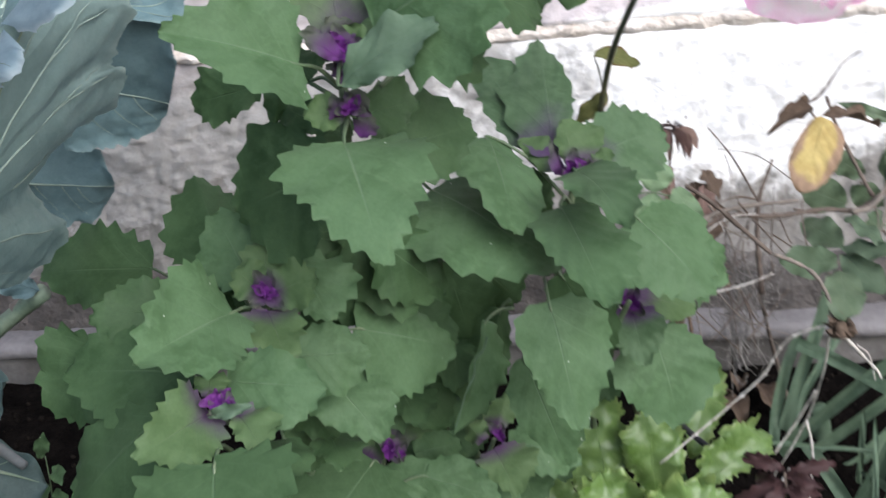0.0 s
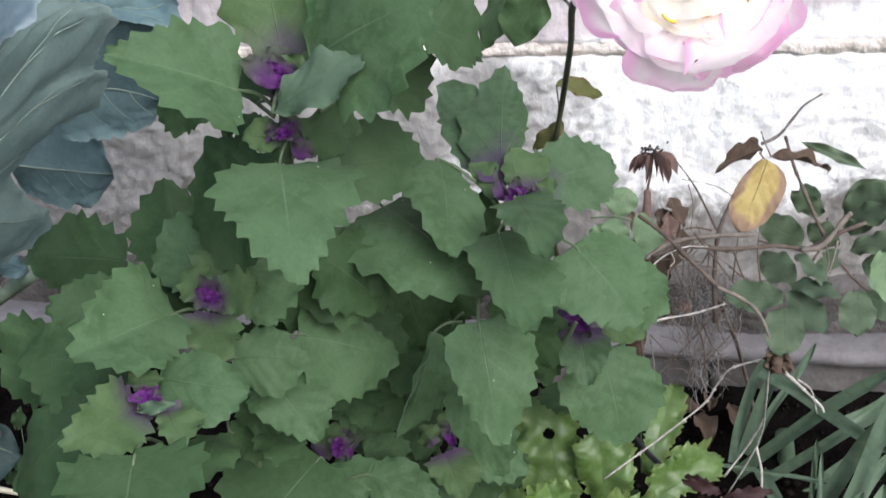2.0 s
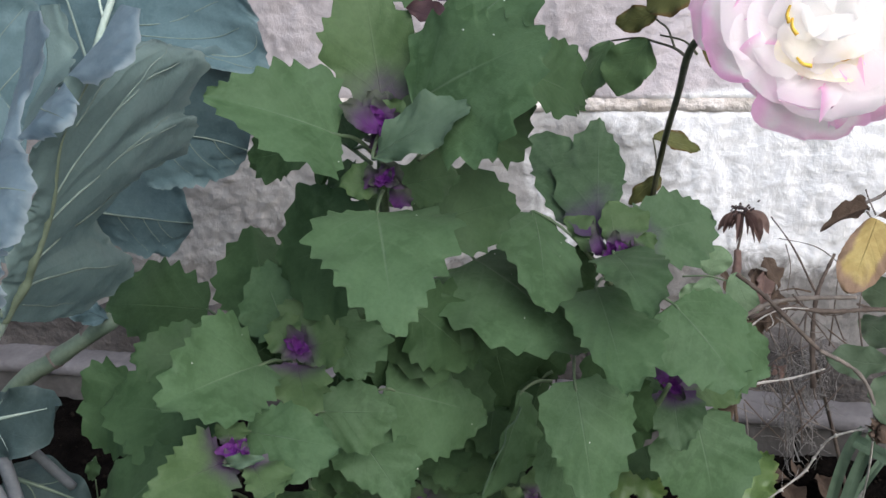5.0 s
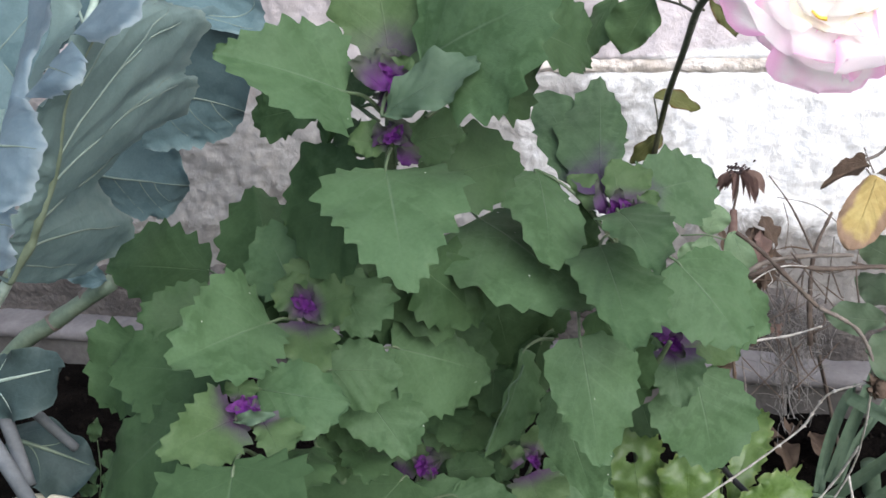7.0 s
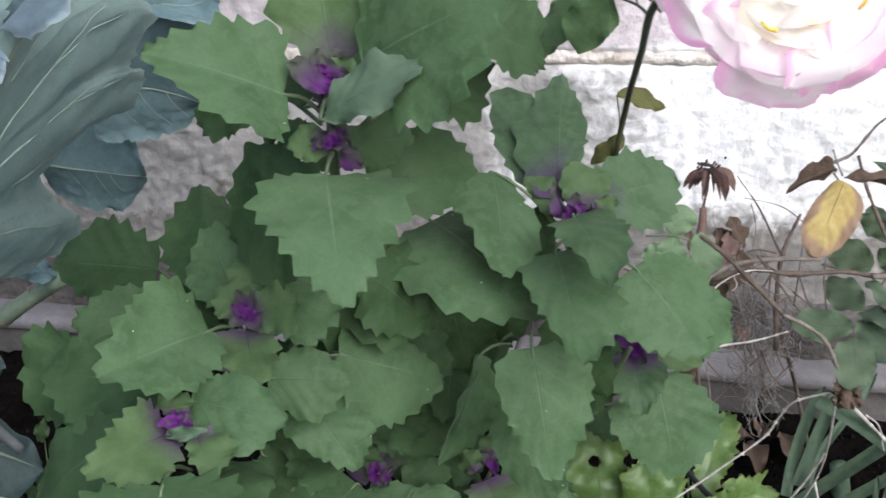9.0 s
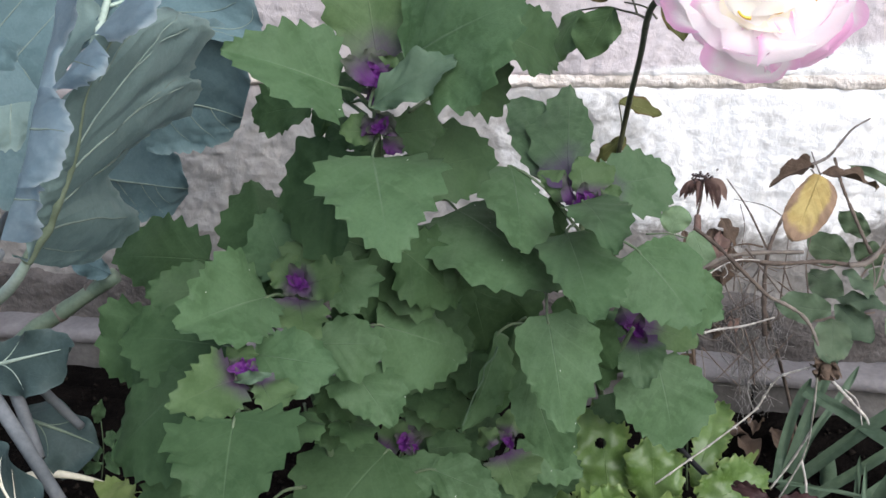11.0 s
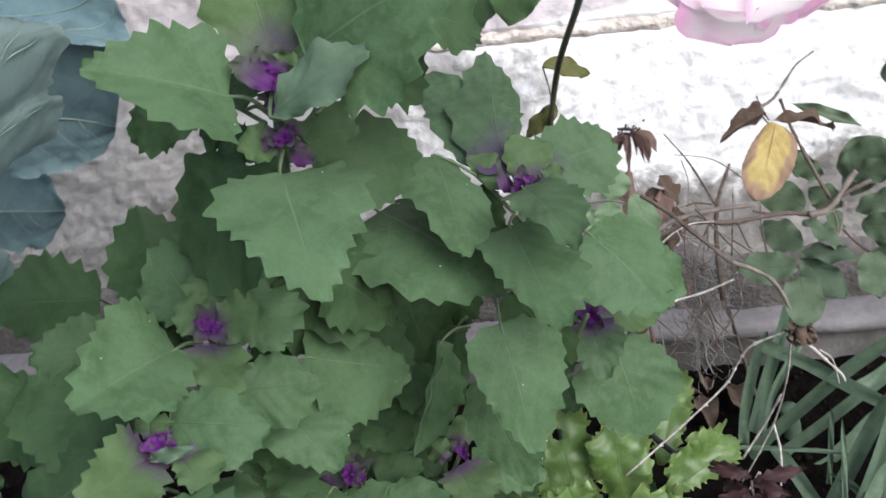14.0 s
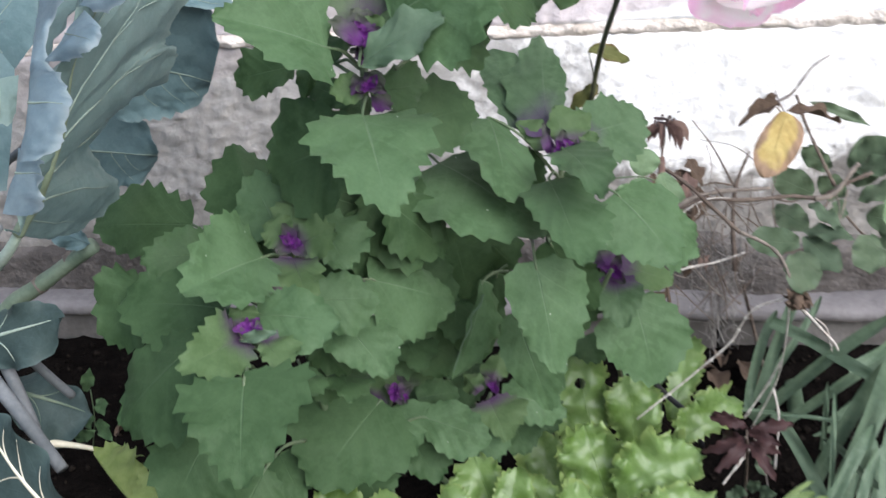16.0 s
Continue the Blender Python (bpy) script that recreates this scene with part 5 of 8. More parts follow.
leaf(lowp, (-0.052, 0.892, 0.318), (-0.028, 0.859, 0.284), (-0.062, 0.874, 0.299), (-0.015, 0.895, 0.319), M_LEAF, start=0.35, teeth=6, tooth=0.1)
leaf(lowp, (-0.068, 0.892, 0.326), (-0.052, 0.913, 0.346), (-0.074, 0.905, 0.340), (-0.044, 0.900, 0.328), M_YOUNG, start=0.3, teeth=4)
leaf(lowp, (-0.020, 0.882, 0.315), (0.045, 0.883, 0.289), (0.013, 0.903, 0.319), (0.012, 0.868, 0.275), M_LEAF, stalk=(-0.049, 0.878, 0.299), start=0.35, teeth=6, tooth=0.09, p=1.55)
leaf(lowp, (-0.032, 0.914, 0.314), (0.004, 0.941, 0.303), (-0.018, 0.945, 0.319), (-0.012, 0.917, 0.288), M_DARK, start=0.35, teeth=6, p=1.55)
heart(lowp, (-0.047, 0.891, 0.338), (0.225, -0.657, 0.736), 0.009)
heart(lowp, (-0.038, 0.891, 0.332), (0.219, -0.656, 0.739), 0.006)
heart(lowp, (0.031, 0.984, 0.280), (0.149, -0.674, 0.742), 0.008)
leaf(lowp, (0.028, 0.969, 0.275), (0.050, 0.935, 0.247), (0.014, 0.950, 0.271), (0.068, 0.965, 0.272), M_YOUNG, start=0.35, teeth=6, tooth=0.12)
leaf(lowp, (0.030, 0.987, 0.286), (0.039, 1.012, 0.305), (0.015, 0.999, 0.291), (0.048, 1.005, 0.288), M_YOUNG, start=0.3, teeth=4)
leaf(lowp, (0.041, 0.973, 0.279), (0.106, 0.985, 0.249), (0.069, 1.004, 0.275), (0.075, 0.963, 0.245), M_LEAF, start=0.35, teeth=6, p=1.55)
leaf(lowp, (0.018, 0.970, 0.283), (0.002, 0.985, 0.293), (0.002, 0.977, 0.278), (0.019, 0.988, 0.291), M_YOUNG, start=0.3, teeth=4)
# filler leaves, added to turn the gaps between the others dark
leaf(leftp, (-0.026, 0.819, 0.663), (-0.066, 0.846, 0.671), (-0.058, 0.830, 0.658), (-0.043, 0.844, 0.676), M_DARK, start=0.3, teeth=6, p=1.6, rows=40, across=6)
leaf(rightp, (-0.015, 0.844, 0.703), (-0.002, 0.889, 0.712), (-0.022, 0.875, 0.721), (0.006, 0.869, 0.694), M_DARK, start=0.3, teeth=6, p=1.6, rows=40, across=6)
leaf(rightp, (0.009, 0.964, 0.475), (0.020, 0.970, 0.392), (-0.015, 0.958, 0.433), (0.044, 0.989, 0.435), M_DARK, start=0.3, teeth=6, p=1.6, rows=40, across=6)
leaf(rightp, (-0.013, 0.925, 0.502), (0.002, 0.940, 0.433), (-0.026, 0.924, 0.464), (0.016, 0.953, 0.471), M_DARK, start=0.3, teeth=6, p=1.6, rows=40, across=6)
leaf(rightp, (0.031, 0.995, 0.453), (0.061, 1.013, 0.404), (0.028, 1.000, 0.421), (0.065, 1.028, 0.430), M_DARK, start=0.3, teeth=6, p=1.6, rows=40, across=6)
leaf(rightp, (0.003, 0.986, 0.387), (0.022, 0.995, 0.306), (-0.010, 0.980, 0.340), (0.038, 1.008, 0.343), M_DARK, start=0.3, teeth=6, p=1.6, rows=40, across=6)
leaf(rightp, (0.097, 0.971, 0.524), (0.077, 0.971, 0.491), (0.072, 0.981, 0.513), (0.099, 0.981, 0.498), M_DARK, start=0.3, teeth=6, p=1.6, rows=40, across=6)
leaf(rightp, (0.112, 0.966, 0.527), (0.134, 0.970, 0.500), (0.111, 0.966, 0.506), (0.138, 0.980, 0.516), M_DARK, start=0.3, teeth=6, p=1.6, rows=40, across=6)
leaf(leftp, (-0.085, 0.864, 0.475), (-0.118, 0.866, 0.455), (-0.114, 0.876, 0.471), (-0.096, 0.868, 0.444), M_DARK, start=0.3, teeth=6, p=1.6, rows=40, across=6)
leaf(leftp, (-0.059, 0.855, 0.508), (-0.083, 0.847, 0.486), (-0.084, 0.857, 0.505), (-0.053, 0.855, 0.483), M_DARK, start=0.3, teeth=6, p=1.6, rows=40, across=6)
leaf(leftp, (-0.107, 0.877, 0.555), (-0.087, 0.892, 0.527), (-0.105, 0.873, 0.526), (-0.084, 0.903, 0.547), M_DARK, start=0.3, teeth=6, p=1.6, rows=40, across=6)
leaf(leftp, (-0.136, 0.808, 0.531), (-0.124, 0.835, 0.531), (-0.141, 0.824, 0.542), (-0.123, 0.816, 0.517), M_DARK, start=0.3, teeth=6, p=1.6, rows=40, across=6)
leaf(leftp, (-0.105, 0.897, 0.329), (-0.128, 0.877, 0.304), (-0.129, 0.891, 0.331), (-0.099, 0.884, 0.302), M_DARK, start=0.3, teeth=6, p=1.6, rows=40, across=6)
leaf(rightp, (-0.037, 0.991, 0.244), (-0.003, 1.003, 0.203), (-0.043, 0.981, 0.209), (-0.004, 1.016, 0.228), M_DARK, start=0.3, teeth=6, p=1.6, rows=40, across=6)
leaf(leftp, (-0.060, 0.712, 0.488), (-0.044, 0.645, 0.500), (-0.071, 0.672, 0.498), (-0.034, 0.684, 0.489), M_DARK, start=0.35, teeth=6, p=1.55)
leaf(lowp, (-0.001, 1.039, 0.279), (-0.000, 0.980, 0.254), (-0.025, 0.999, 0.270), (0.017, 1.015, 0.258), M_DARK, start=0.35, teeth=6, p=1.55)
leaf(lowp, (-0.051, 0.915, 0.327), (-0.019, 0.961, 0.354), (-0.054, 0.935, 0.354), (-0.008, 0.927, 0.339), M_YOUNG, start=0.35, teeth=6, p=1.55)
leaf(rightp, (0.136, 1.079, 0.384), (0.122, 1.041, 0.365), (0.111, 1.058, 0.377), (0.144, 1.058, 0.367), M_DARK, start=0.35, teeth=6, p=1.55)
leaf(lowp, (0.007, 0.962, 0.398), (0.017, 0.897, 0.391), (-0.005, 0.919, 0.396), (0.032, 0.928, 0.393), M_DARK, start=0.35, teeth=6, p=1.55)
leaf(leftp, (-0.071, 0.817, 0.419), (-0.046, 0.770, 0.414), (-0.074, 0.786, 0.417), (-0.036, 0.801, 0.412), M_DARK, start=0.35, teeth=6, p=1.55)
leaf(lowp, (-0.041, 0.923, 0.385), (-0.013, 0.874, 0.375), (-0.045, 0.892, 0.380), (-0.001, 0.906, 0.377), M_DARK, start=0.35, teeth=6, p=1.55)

# ---- cole plants ----
cole = thing("cole_plant", (-0.78, 1.12, 0.03), "large cole plant with blue-green waxy leaves and pale ribs", "plant", "cole plants")
cole_low = thing("cole_plant", (-0.5, 1.0, 0.03), "low cole plant with pale stalks and drooping grey-green leaves", "plant", "cole plants")
cole_sheet(cole, ((-0.303, 0.758, 0.582), (-0.293, 0.760, 0.595), (-0.278, 0.759, 0.610), (-0.272, 0.759, 0.620), (-0.262, 0.756, 0.633), (-0.253, 0.757, 0.648), (-0.244, 0.757, 0.662), (-0.238, 0.757, 0.673), (-0.232, 0.756, 0.684), (-0.215, 0.751, 0.721), (-0.200, 0.752, 0.746), (-0.188, 0.774, 0.770)),
           (((-0.322, 0.820, 0.546), (-0.323, 0.886, 0.520), (-0.310, 0.951, 0.526), (-0.296, 0.894, 0.600), (-0.257, 0.947, 0.637), (-0.245, 0.953, 0.636), (-0.221, 0.954, 0.666), (-0.228, 0.943, 0.678), (-0.202, 0.947, 0.719), (-0.211, 0.924, 0.738), (-0.217, 0.890, 0.754), (-0.217, 0.832, 0.760)),
            ((-0.297, 0.740, 0.592), (-0.288, 0.741, 0.606), (-0.281, 0.741, 0.620), (-0.274, 0.738, 0.630), (-0.267, 0.737, 0.644), (-0.254, 0.735, 0.661), (-0.244, 0.736, 0.674), (-0.236, 0.734, 0.685), (-0.229, 0.731, 0.696), (-0.215, 0.718, 0.734), (-0.206, 0.720, 0.740), (-0.194, 0.746, 0.772))),
           M_COLE, bows=(0, 0, 0.012, 0.004, 0.004, 0.01, 0.022, 0.026, 0.034, 0.026, 0.01, 0), veins=(2, 4, 6, 8), fine=((4, 0.4, 0.9, 0.7), (6, 0.35, 0.85, 0.9), (8, 0.3, 0.8, 0.9), (9, 0.1, 0.8, 0.6), (1, 0.1, 0.7, 0.2)),
           rib=0.0052, rib_mat=M_COLE_RIB, vein_r=0.0013, steps=10, across=18, vein_mat=M_VEIN)
cole_sheet(cole, ((-0.197, 0.672, 0.753), (-0.184, 0.644, 0.753), (-0.181, 0.629, 0.740), (-0.183, 0.620, 0.727), (-0.192, 0.618, 0.710)), (((-0.185, 0.671, 0.759), (-0.154, 0.636, 0.756), (-0.153, 0.624, 0.740), (-0.160, 0.616, 0.722), (-0.174, 0.609, 0.715)),), M_BLUE, veins=(1.7,), vein_r=0.0009, curl=0.004)
cole_sheet(cole, ((-0.196, 0.630, 0.715), (-0.197, 0.623, 0.703), (-0.206, 0.622, 0.689), (-0.214, 0.619, 0.672)), (((-0.191, 0.641, 0.701), (-0.178, 0.625, 0.701), (-0.185, 0.625, 0.687), (-0.196, 0.630, 0.665)),), M_BLUE, veins=(1.2,), vein_r=0.0008)
cole_sheet(cole, ((-0.190, 0.679, 0.757), (-0.177, 0.680, 0.768), (-0.170, 0.689, 0.777), (-0.166, 0.704, 0.782)), (((-0.174, 0.677, 0.756), (-0.151, 0.663, 0.769), (-0.140, 0.667, 0.779), (-0.148, 0.682, 0.784)),), M_BLUE, veins=(1.6,), vein_r=0.0006, curl=0.004)
cole_sheet(cole, ((-0.190, 0.743, 0.775), (-0.180, 0.753, 0.784), (-0.169, 0.763, 0.797), (-0.165, 0.781, 0.809)), (((-0.179, 0.739, 0.775), (-0.145, 0.726, 0.785), (-0.141, 0.743, 0.794), (-0.147, 0.768, 0.812)),), M_BLUE, curl=0.006)
cole_sheet(cole, ((-0.214, 0.753, 0.814), (-0.208, 0.727, 0.792), (-0.203, 0.700, 0.772), (-0.198, 0.671, 0.752)), (((-0.192, 0.734, 0.819), (-0.169, 0.695, 0.798), (-0.186, 0.691, 0.780), (-0.193, 0.674, 0.751)),), M_BLUE, curl=0.003)
cole_sheet(cole, ((-0.241, 0.805, 0.804), (-0.228, 0.779, 0.772), (-0.233, 0.756, 0.749), (-0.227, 0.730, 0.737)), (((-0.216, 0.796, 0.806), (-0.208, 0.781, 0.775), (-0.201, 0.759, 0.768), (-0.216, 0.726, 0.740)),), M_COLE)
cole_sheet(cole, ((-0.272, 0.706, 0.731), (-0.260, 0.715, 0.730), (-0.250, 0.723, 0.730), (-0.243, 0.728, 0.729)), (((-0.266, 0.684, 0.703), (-0.254, 0.695, 0.703), (-0.246, 0.702, 0.705), (-0.241, 0.708, 0.708)),), M_COLE, veins=(1.6,), vein_r=0.0007)
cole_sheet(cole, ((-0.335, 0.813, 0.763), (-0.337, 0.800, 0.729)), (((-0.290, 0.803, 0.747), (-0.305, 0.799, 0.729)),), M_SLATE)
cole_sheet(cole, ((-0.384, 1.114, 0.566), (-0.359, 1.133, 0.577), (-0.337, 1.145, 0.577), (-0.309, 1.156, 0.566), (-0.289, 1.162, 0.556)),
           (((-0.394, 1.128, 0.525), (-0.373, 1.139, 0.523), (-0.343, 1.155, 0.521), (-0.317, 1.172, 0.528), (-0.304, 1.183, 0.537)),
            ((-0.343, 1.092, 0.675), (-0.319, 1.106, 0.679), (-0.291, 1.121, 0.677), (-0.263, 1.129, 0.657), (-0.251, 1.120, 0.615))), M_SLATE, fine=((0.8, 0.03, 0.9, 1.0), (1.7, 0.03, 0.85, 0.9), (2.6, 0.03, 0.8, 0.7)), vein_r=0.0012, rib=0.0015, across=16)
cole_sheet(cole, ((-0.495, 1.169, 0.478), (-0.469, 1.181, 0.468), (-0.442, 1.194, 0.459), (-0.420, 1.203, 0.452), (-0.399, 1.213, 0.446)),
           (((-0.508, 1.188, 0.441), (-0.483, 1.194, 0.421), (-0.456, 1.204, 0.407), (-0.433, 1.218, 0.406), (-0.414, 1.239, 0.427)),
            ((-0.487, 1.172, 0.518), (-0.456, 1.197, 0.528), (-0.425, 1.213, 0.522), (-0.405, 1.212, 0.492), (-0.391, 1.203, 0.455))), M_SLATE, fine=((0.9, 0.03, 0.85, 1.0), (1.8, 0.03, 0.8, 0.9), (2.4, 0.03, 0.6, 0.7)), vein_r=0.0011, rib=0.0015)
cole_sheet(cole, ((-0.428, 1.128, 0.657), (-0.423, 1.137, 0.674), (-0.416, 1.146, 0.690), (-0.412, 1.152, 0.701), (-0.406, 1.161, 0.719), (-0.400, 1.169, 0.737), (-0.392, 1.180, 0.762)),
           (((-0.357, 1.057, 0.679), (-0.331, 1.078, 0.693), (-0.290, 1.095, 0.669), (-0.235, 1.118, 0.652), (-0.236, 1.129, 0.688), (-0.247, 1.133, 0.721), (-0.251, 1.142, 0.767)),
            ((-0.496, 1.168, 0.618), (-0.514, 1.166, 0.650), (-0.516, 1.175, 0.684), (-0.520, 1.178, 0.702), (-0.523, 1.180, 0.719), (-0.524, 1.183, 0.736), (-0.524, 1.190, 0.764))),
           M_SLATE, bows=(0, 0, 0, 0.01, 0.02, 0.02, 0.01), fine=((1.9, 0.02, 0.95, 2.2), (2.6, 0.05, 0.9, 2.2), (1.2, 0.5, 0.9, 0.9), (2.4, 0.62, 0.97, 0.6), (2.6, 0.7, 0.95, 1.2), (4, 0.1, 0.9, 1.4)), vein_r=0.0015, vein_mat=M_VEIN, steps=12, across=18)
tube("rib", ((-0.425, 1.117, 0.656), (-0.417, 1.129, 0.676), (-0.411, 1.138, 0.695), (-0.400, 1.153, 0.724), (-0.385, 1.172, 0.764)), 0.0048, 0.003, M_RIB, cole, sides=10, label="thick pale midrib of the upper leaf")
tube("rib", ((-0.409, 1.138, 0.690), (-0.395, 1.148, 0.693), (-0.378, 1.160, 0.700), (-0.347, 1.184, 0.719)), 0.0022, 0.0012, M_RIB, cole, sides=8)
tube("rib", ((-0.409, 1.141, 0.700), (-0.412, 1.144, 0.715), (-0.413, 1.149, 0.739)), 0.0018, 0.001, M_RIB, cole, sides=8)
tube("rib", ((-0.424, 1.119, 0.661), (-0.432, 1.125, 0.697), (-0.440, 1.130, 0.735)), 0.0018, 0.001, M_VEIN, cole, sides=8)
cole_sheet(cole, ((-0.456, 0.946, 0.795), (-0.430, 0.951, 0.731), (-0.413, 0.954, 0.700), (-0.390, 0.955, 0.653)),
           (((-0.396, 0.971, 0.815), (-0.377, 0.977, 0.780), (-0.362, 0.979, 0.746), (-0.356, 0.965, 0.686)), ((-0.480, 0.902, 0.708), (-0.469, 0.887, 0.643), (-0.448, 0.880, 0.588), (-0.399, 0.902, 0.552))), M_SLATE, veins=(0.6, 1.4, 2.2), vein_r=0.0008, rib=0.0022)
tube("stem", ((-0.586, 1.002, 0.287), (-0.521, 1.017, 0.350), (-0.476, 1.020, 0.378), (-0.403, 1.029, 0.424)), 0.0095, 0.0085, M_STUB, cole, sides=12, knots=0.12, label='cut pale green stem with leaf scars')
tube("leaf_scar", ((-0.480, 1.018, 0.376), (-0.476, 1.021, 0.378), (-0.473, 1.022, 0.380)), 0.0098, 0.0098, M_TAN, cole, sides=12, knots=0.1)
tube("leaf_scar", ((-0.437, 1.027, 0.404), (-0.434, 1.028, 0.406), (-0.431, 1.030, 0.407)), 0.0094, 0.0094, M_TAN, cole, sides=12, knots=0.1)
blade(cole, (-0.401, 1.020, 0.430), (-0.438, 0.997, 0.466), (-0.426, 1.005, 0.433), (-0.414, 1.019, 0.454), M_SLATE, teeth=3, wave=0.006)
tube("trunk", ((-0.78, 1.12, 0.02), (-0.77, 1.11, 0.12), (-0.586, 1.002, 0.287)), 0.014, 0.011, M_STUB, cole, sides=12, knots=0.1)
tube("leaf_stalk", ((-0.77, 1.11, 0.12), (-0.47, 0.86, 0.44), (-0.335, 0.772, 0.55), (-0.297, 0.759, 0.590)), 0.008, 0.0038, M_RIB, cole, sides=10)
tube("leaf_stalk", ((-0.77, 1.11, 0.12), (-0.38, 0.76, 0.53), (-0.25, 0.66, 0.64)), 0.008, 0.004, M_STALK, cole, sides=10)
tube("leaf_stalk", ((-0.77, 1.11, 0.12), (-0.5, 1.0, 0.5), (-0.27, 0.98, 0.63)), 0.008, 0.002, M_STALK, cole, sides=10)
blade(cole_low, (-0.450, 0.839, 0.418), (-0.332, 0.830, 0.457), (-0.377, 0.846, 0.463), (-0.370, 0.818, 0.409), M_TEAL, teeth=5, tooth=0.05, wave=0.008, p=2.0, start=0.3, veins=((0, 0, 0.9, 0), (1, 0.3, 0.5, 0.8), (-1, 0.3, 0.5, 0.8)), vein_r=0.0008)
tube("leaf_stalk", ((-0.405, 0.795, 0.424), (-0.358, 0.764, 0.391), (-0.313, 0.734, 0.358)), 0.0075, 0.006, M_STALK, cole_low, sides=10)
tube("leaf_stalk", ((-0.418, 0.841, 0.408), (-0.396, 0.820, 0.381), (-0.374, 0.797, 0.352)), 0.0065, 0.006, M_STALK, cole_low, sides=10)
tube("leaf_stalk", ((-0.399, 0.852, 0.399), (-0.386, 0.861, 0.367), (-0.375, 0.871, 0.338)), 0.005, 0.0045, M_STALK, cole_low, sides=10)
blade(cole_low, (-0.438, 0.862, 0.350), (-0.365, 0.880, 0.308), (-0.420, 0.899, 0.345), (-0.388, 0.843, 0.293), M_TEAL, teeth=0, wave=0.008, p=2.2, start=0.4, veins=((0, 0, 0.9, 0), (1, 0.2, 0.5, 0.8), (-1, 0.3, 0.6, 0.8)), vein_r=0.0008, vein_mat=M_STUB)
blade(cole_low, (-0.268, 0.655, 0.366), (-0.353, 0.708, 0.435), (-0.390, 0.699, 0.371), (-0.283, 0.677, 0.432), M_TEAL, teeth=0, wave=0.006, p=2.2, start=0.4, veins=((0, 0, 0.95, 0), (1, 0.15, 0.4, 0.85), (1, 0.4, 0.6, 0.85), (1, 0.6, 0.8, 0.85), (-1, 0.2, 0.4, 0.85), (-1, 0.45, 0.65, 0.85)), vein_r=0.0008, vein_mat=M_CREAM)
tube("blanched_stalk", ((-0.435, 0.832, 0.294), (-0.405, 0.842, 0.299), (-0.369, 0.848, 0.293), (-0.327, 0.851, 0.281)), 0.0065, 0.001, M_CREAM, cole_low, sides=10)

# ---- rose ----
rose = thing("rose_bush", (0.17, 1.14, 0.03), "dark thorny rose cane bearing one large white and pink bloom", "rose bush")
tube("cane", ((0.17, 1.14, 0.02), (0.131, 1.035, 0.492), (0.141, 1.008, 0.567), (0.155, 0.989, 0.634), (0.178, 0.878, 0.714), (0.200, 0.748, 0.788), (0.223, 0.717, 0.804), (0.255, 0.686, 0.816)), 0.0025, 0.0021, M_CANE, rose, sides=10, knots=0.1, label="dark green thorny cane")
blade(rose, (0.154, 0.919, 0.740), (0.131, 0.915, 0.700), (0.122, 0.925, 0.725), (0.159, 0.911, 0.721), M_ROSE_NEAR, teeth=11, tooth=0.035, p=2.0, q=0.85, start=0.15, bend=0.05, wave=0.002, rows=48, across=6)
blade(rose, (0.160, 0.918, 0.758), (0.130, 0.927, 0.749), (0.145, 0.927, 0.762), (0.147, 0.919, 0.745), M_OLIVE, teeth=11, tooth=0.035, p=2.0, q=0.85, start=0.15, bend=0.05, wave=0.002, rows=48, across=6)
blade(rose, (0.189, 0.884, 0.788), (0.157, 0.888, 0.769), (0.161, 0.899, 0.790), (0.182, 0.873, 0.771), M_OLIVE, teeth=11, tooth=0.035, p=2.0, q=0.85, start=0.15, bend=0.05, wave=0.002, rows=48, across=6)
blade(rose, (0.124, 0.941, 0.733), (0.101, 0.936, 0.691), (0.105, 0.950, 0.717), (0.126, 0.929, 0.709), M_ROSE_NEAR, teeth=11, tooth=0.035, p=2.0, q=0.85, start=0.15, bend=0.05, wave=0.002, rows=48, across=6)
tube("rachis", ((0.194, 0.783, 0.769), (0.178, 0.862, 0.751), (0.160, 0.910, 0.741), (0.147, 0.927, 0.739), (0.125, 0.941, 0.733)), 0.0011, 0.0007, M_CANE, rose, sides=6)
tube("rachis", ((0.178, 0.862, 0.751), (0.170, 0.896, 0.754), (0.160, 0.918, 0.758), (0.186, 0.892, 0.783)), 0.0008, 0.0006, M_CANE, rose, sides=6)
blade(rose, (0.139, 1.057, 0.615), (0.175, 1.080, 0.594), (0.153, 1.073, 0.615), (0.160, 1.066, 0.598), M_OLIVE, teeth=11, tooth=0.035, p=2.0, q=0.85, start=0.15, bend=0.05, wave=0.002, rows=48, across=6)
blade(rose, (0.149, 1.015, 0.598), (0.124, 1.007, 0.575), (0.129, 1.015, 0.587), (0.146, 1.007, 0.584), M_OLIVE, teeth=11, tooth=0.035, p=2.0, q=0.85, start=0.15, bend=0.05, wave=0.002, rows=48, across=6)
tube("rachis", ((0.139, 1.056, 0.613), (0.144, 1.031, 0.607), (0.147, 1.009, 0.599)), 0.0008, 0.0007, M_CANE, rose, sides=6)
blade(rose, (0.199, 0.828, 0.768), (0.215, 0.810, 0.747), (0.201, 0.817, 0.757), (0.220, 0.817, 0.757), M_OLIVE, teeth=11, tooth=0.035, p=2.0, q=0.85, start=0.15, bend=0.05, wave=0.002, rows=48, across=6)
tube("rachis", ((0.194, 0.842, 0.753), (0.186, 0.844, 0.761), (0.169, 0.862, 0.760)), 0.0009, 0.0006, M_CANE, rose, sides=6)
bloom(rose, (0.270, 0.666, 0.826), (0.002, -0.957, 0.290))

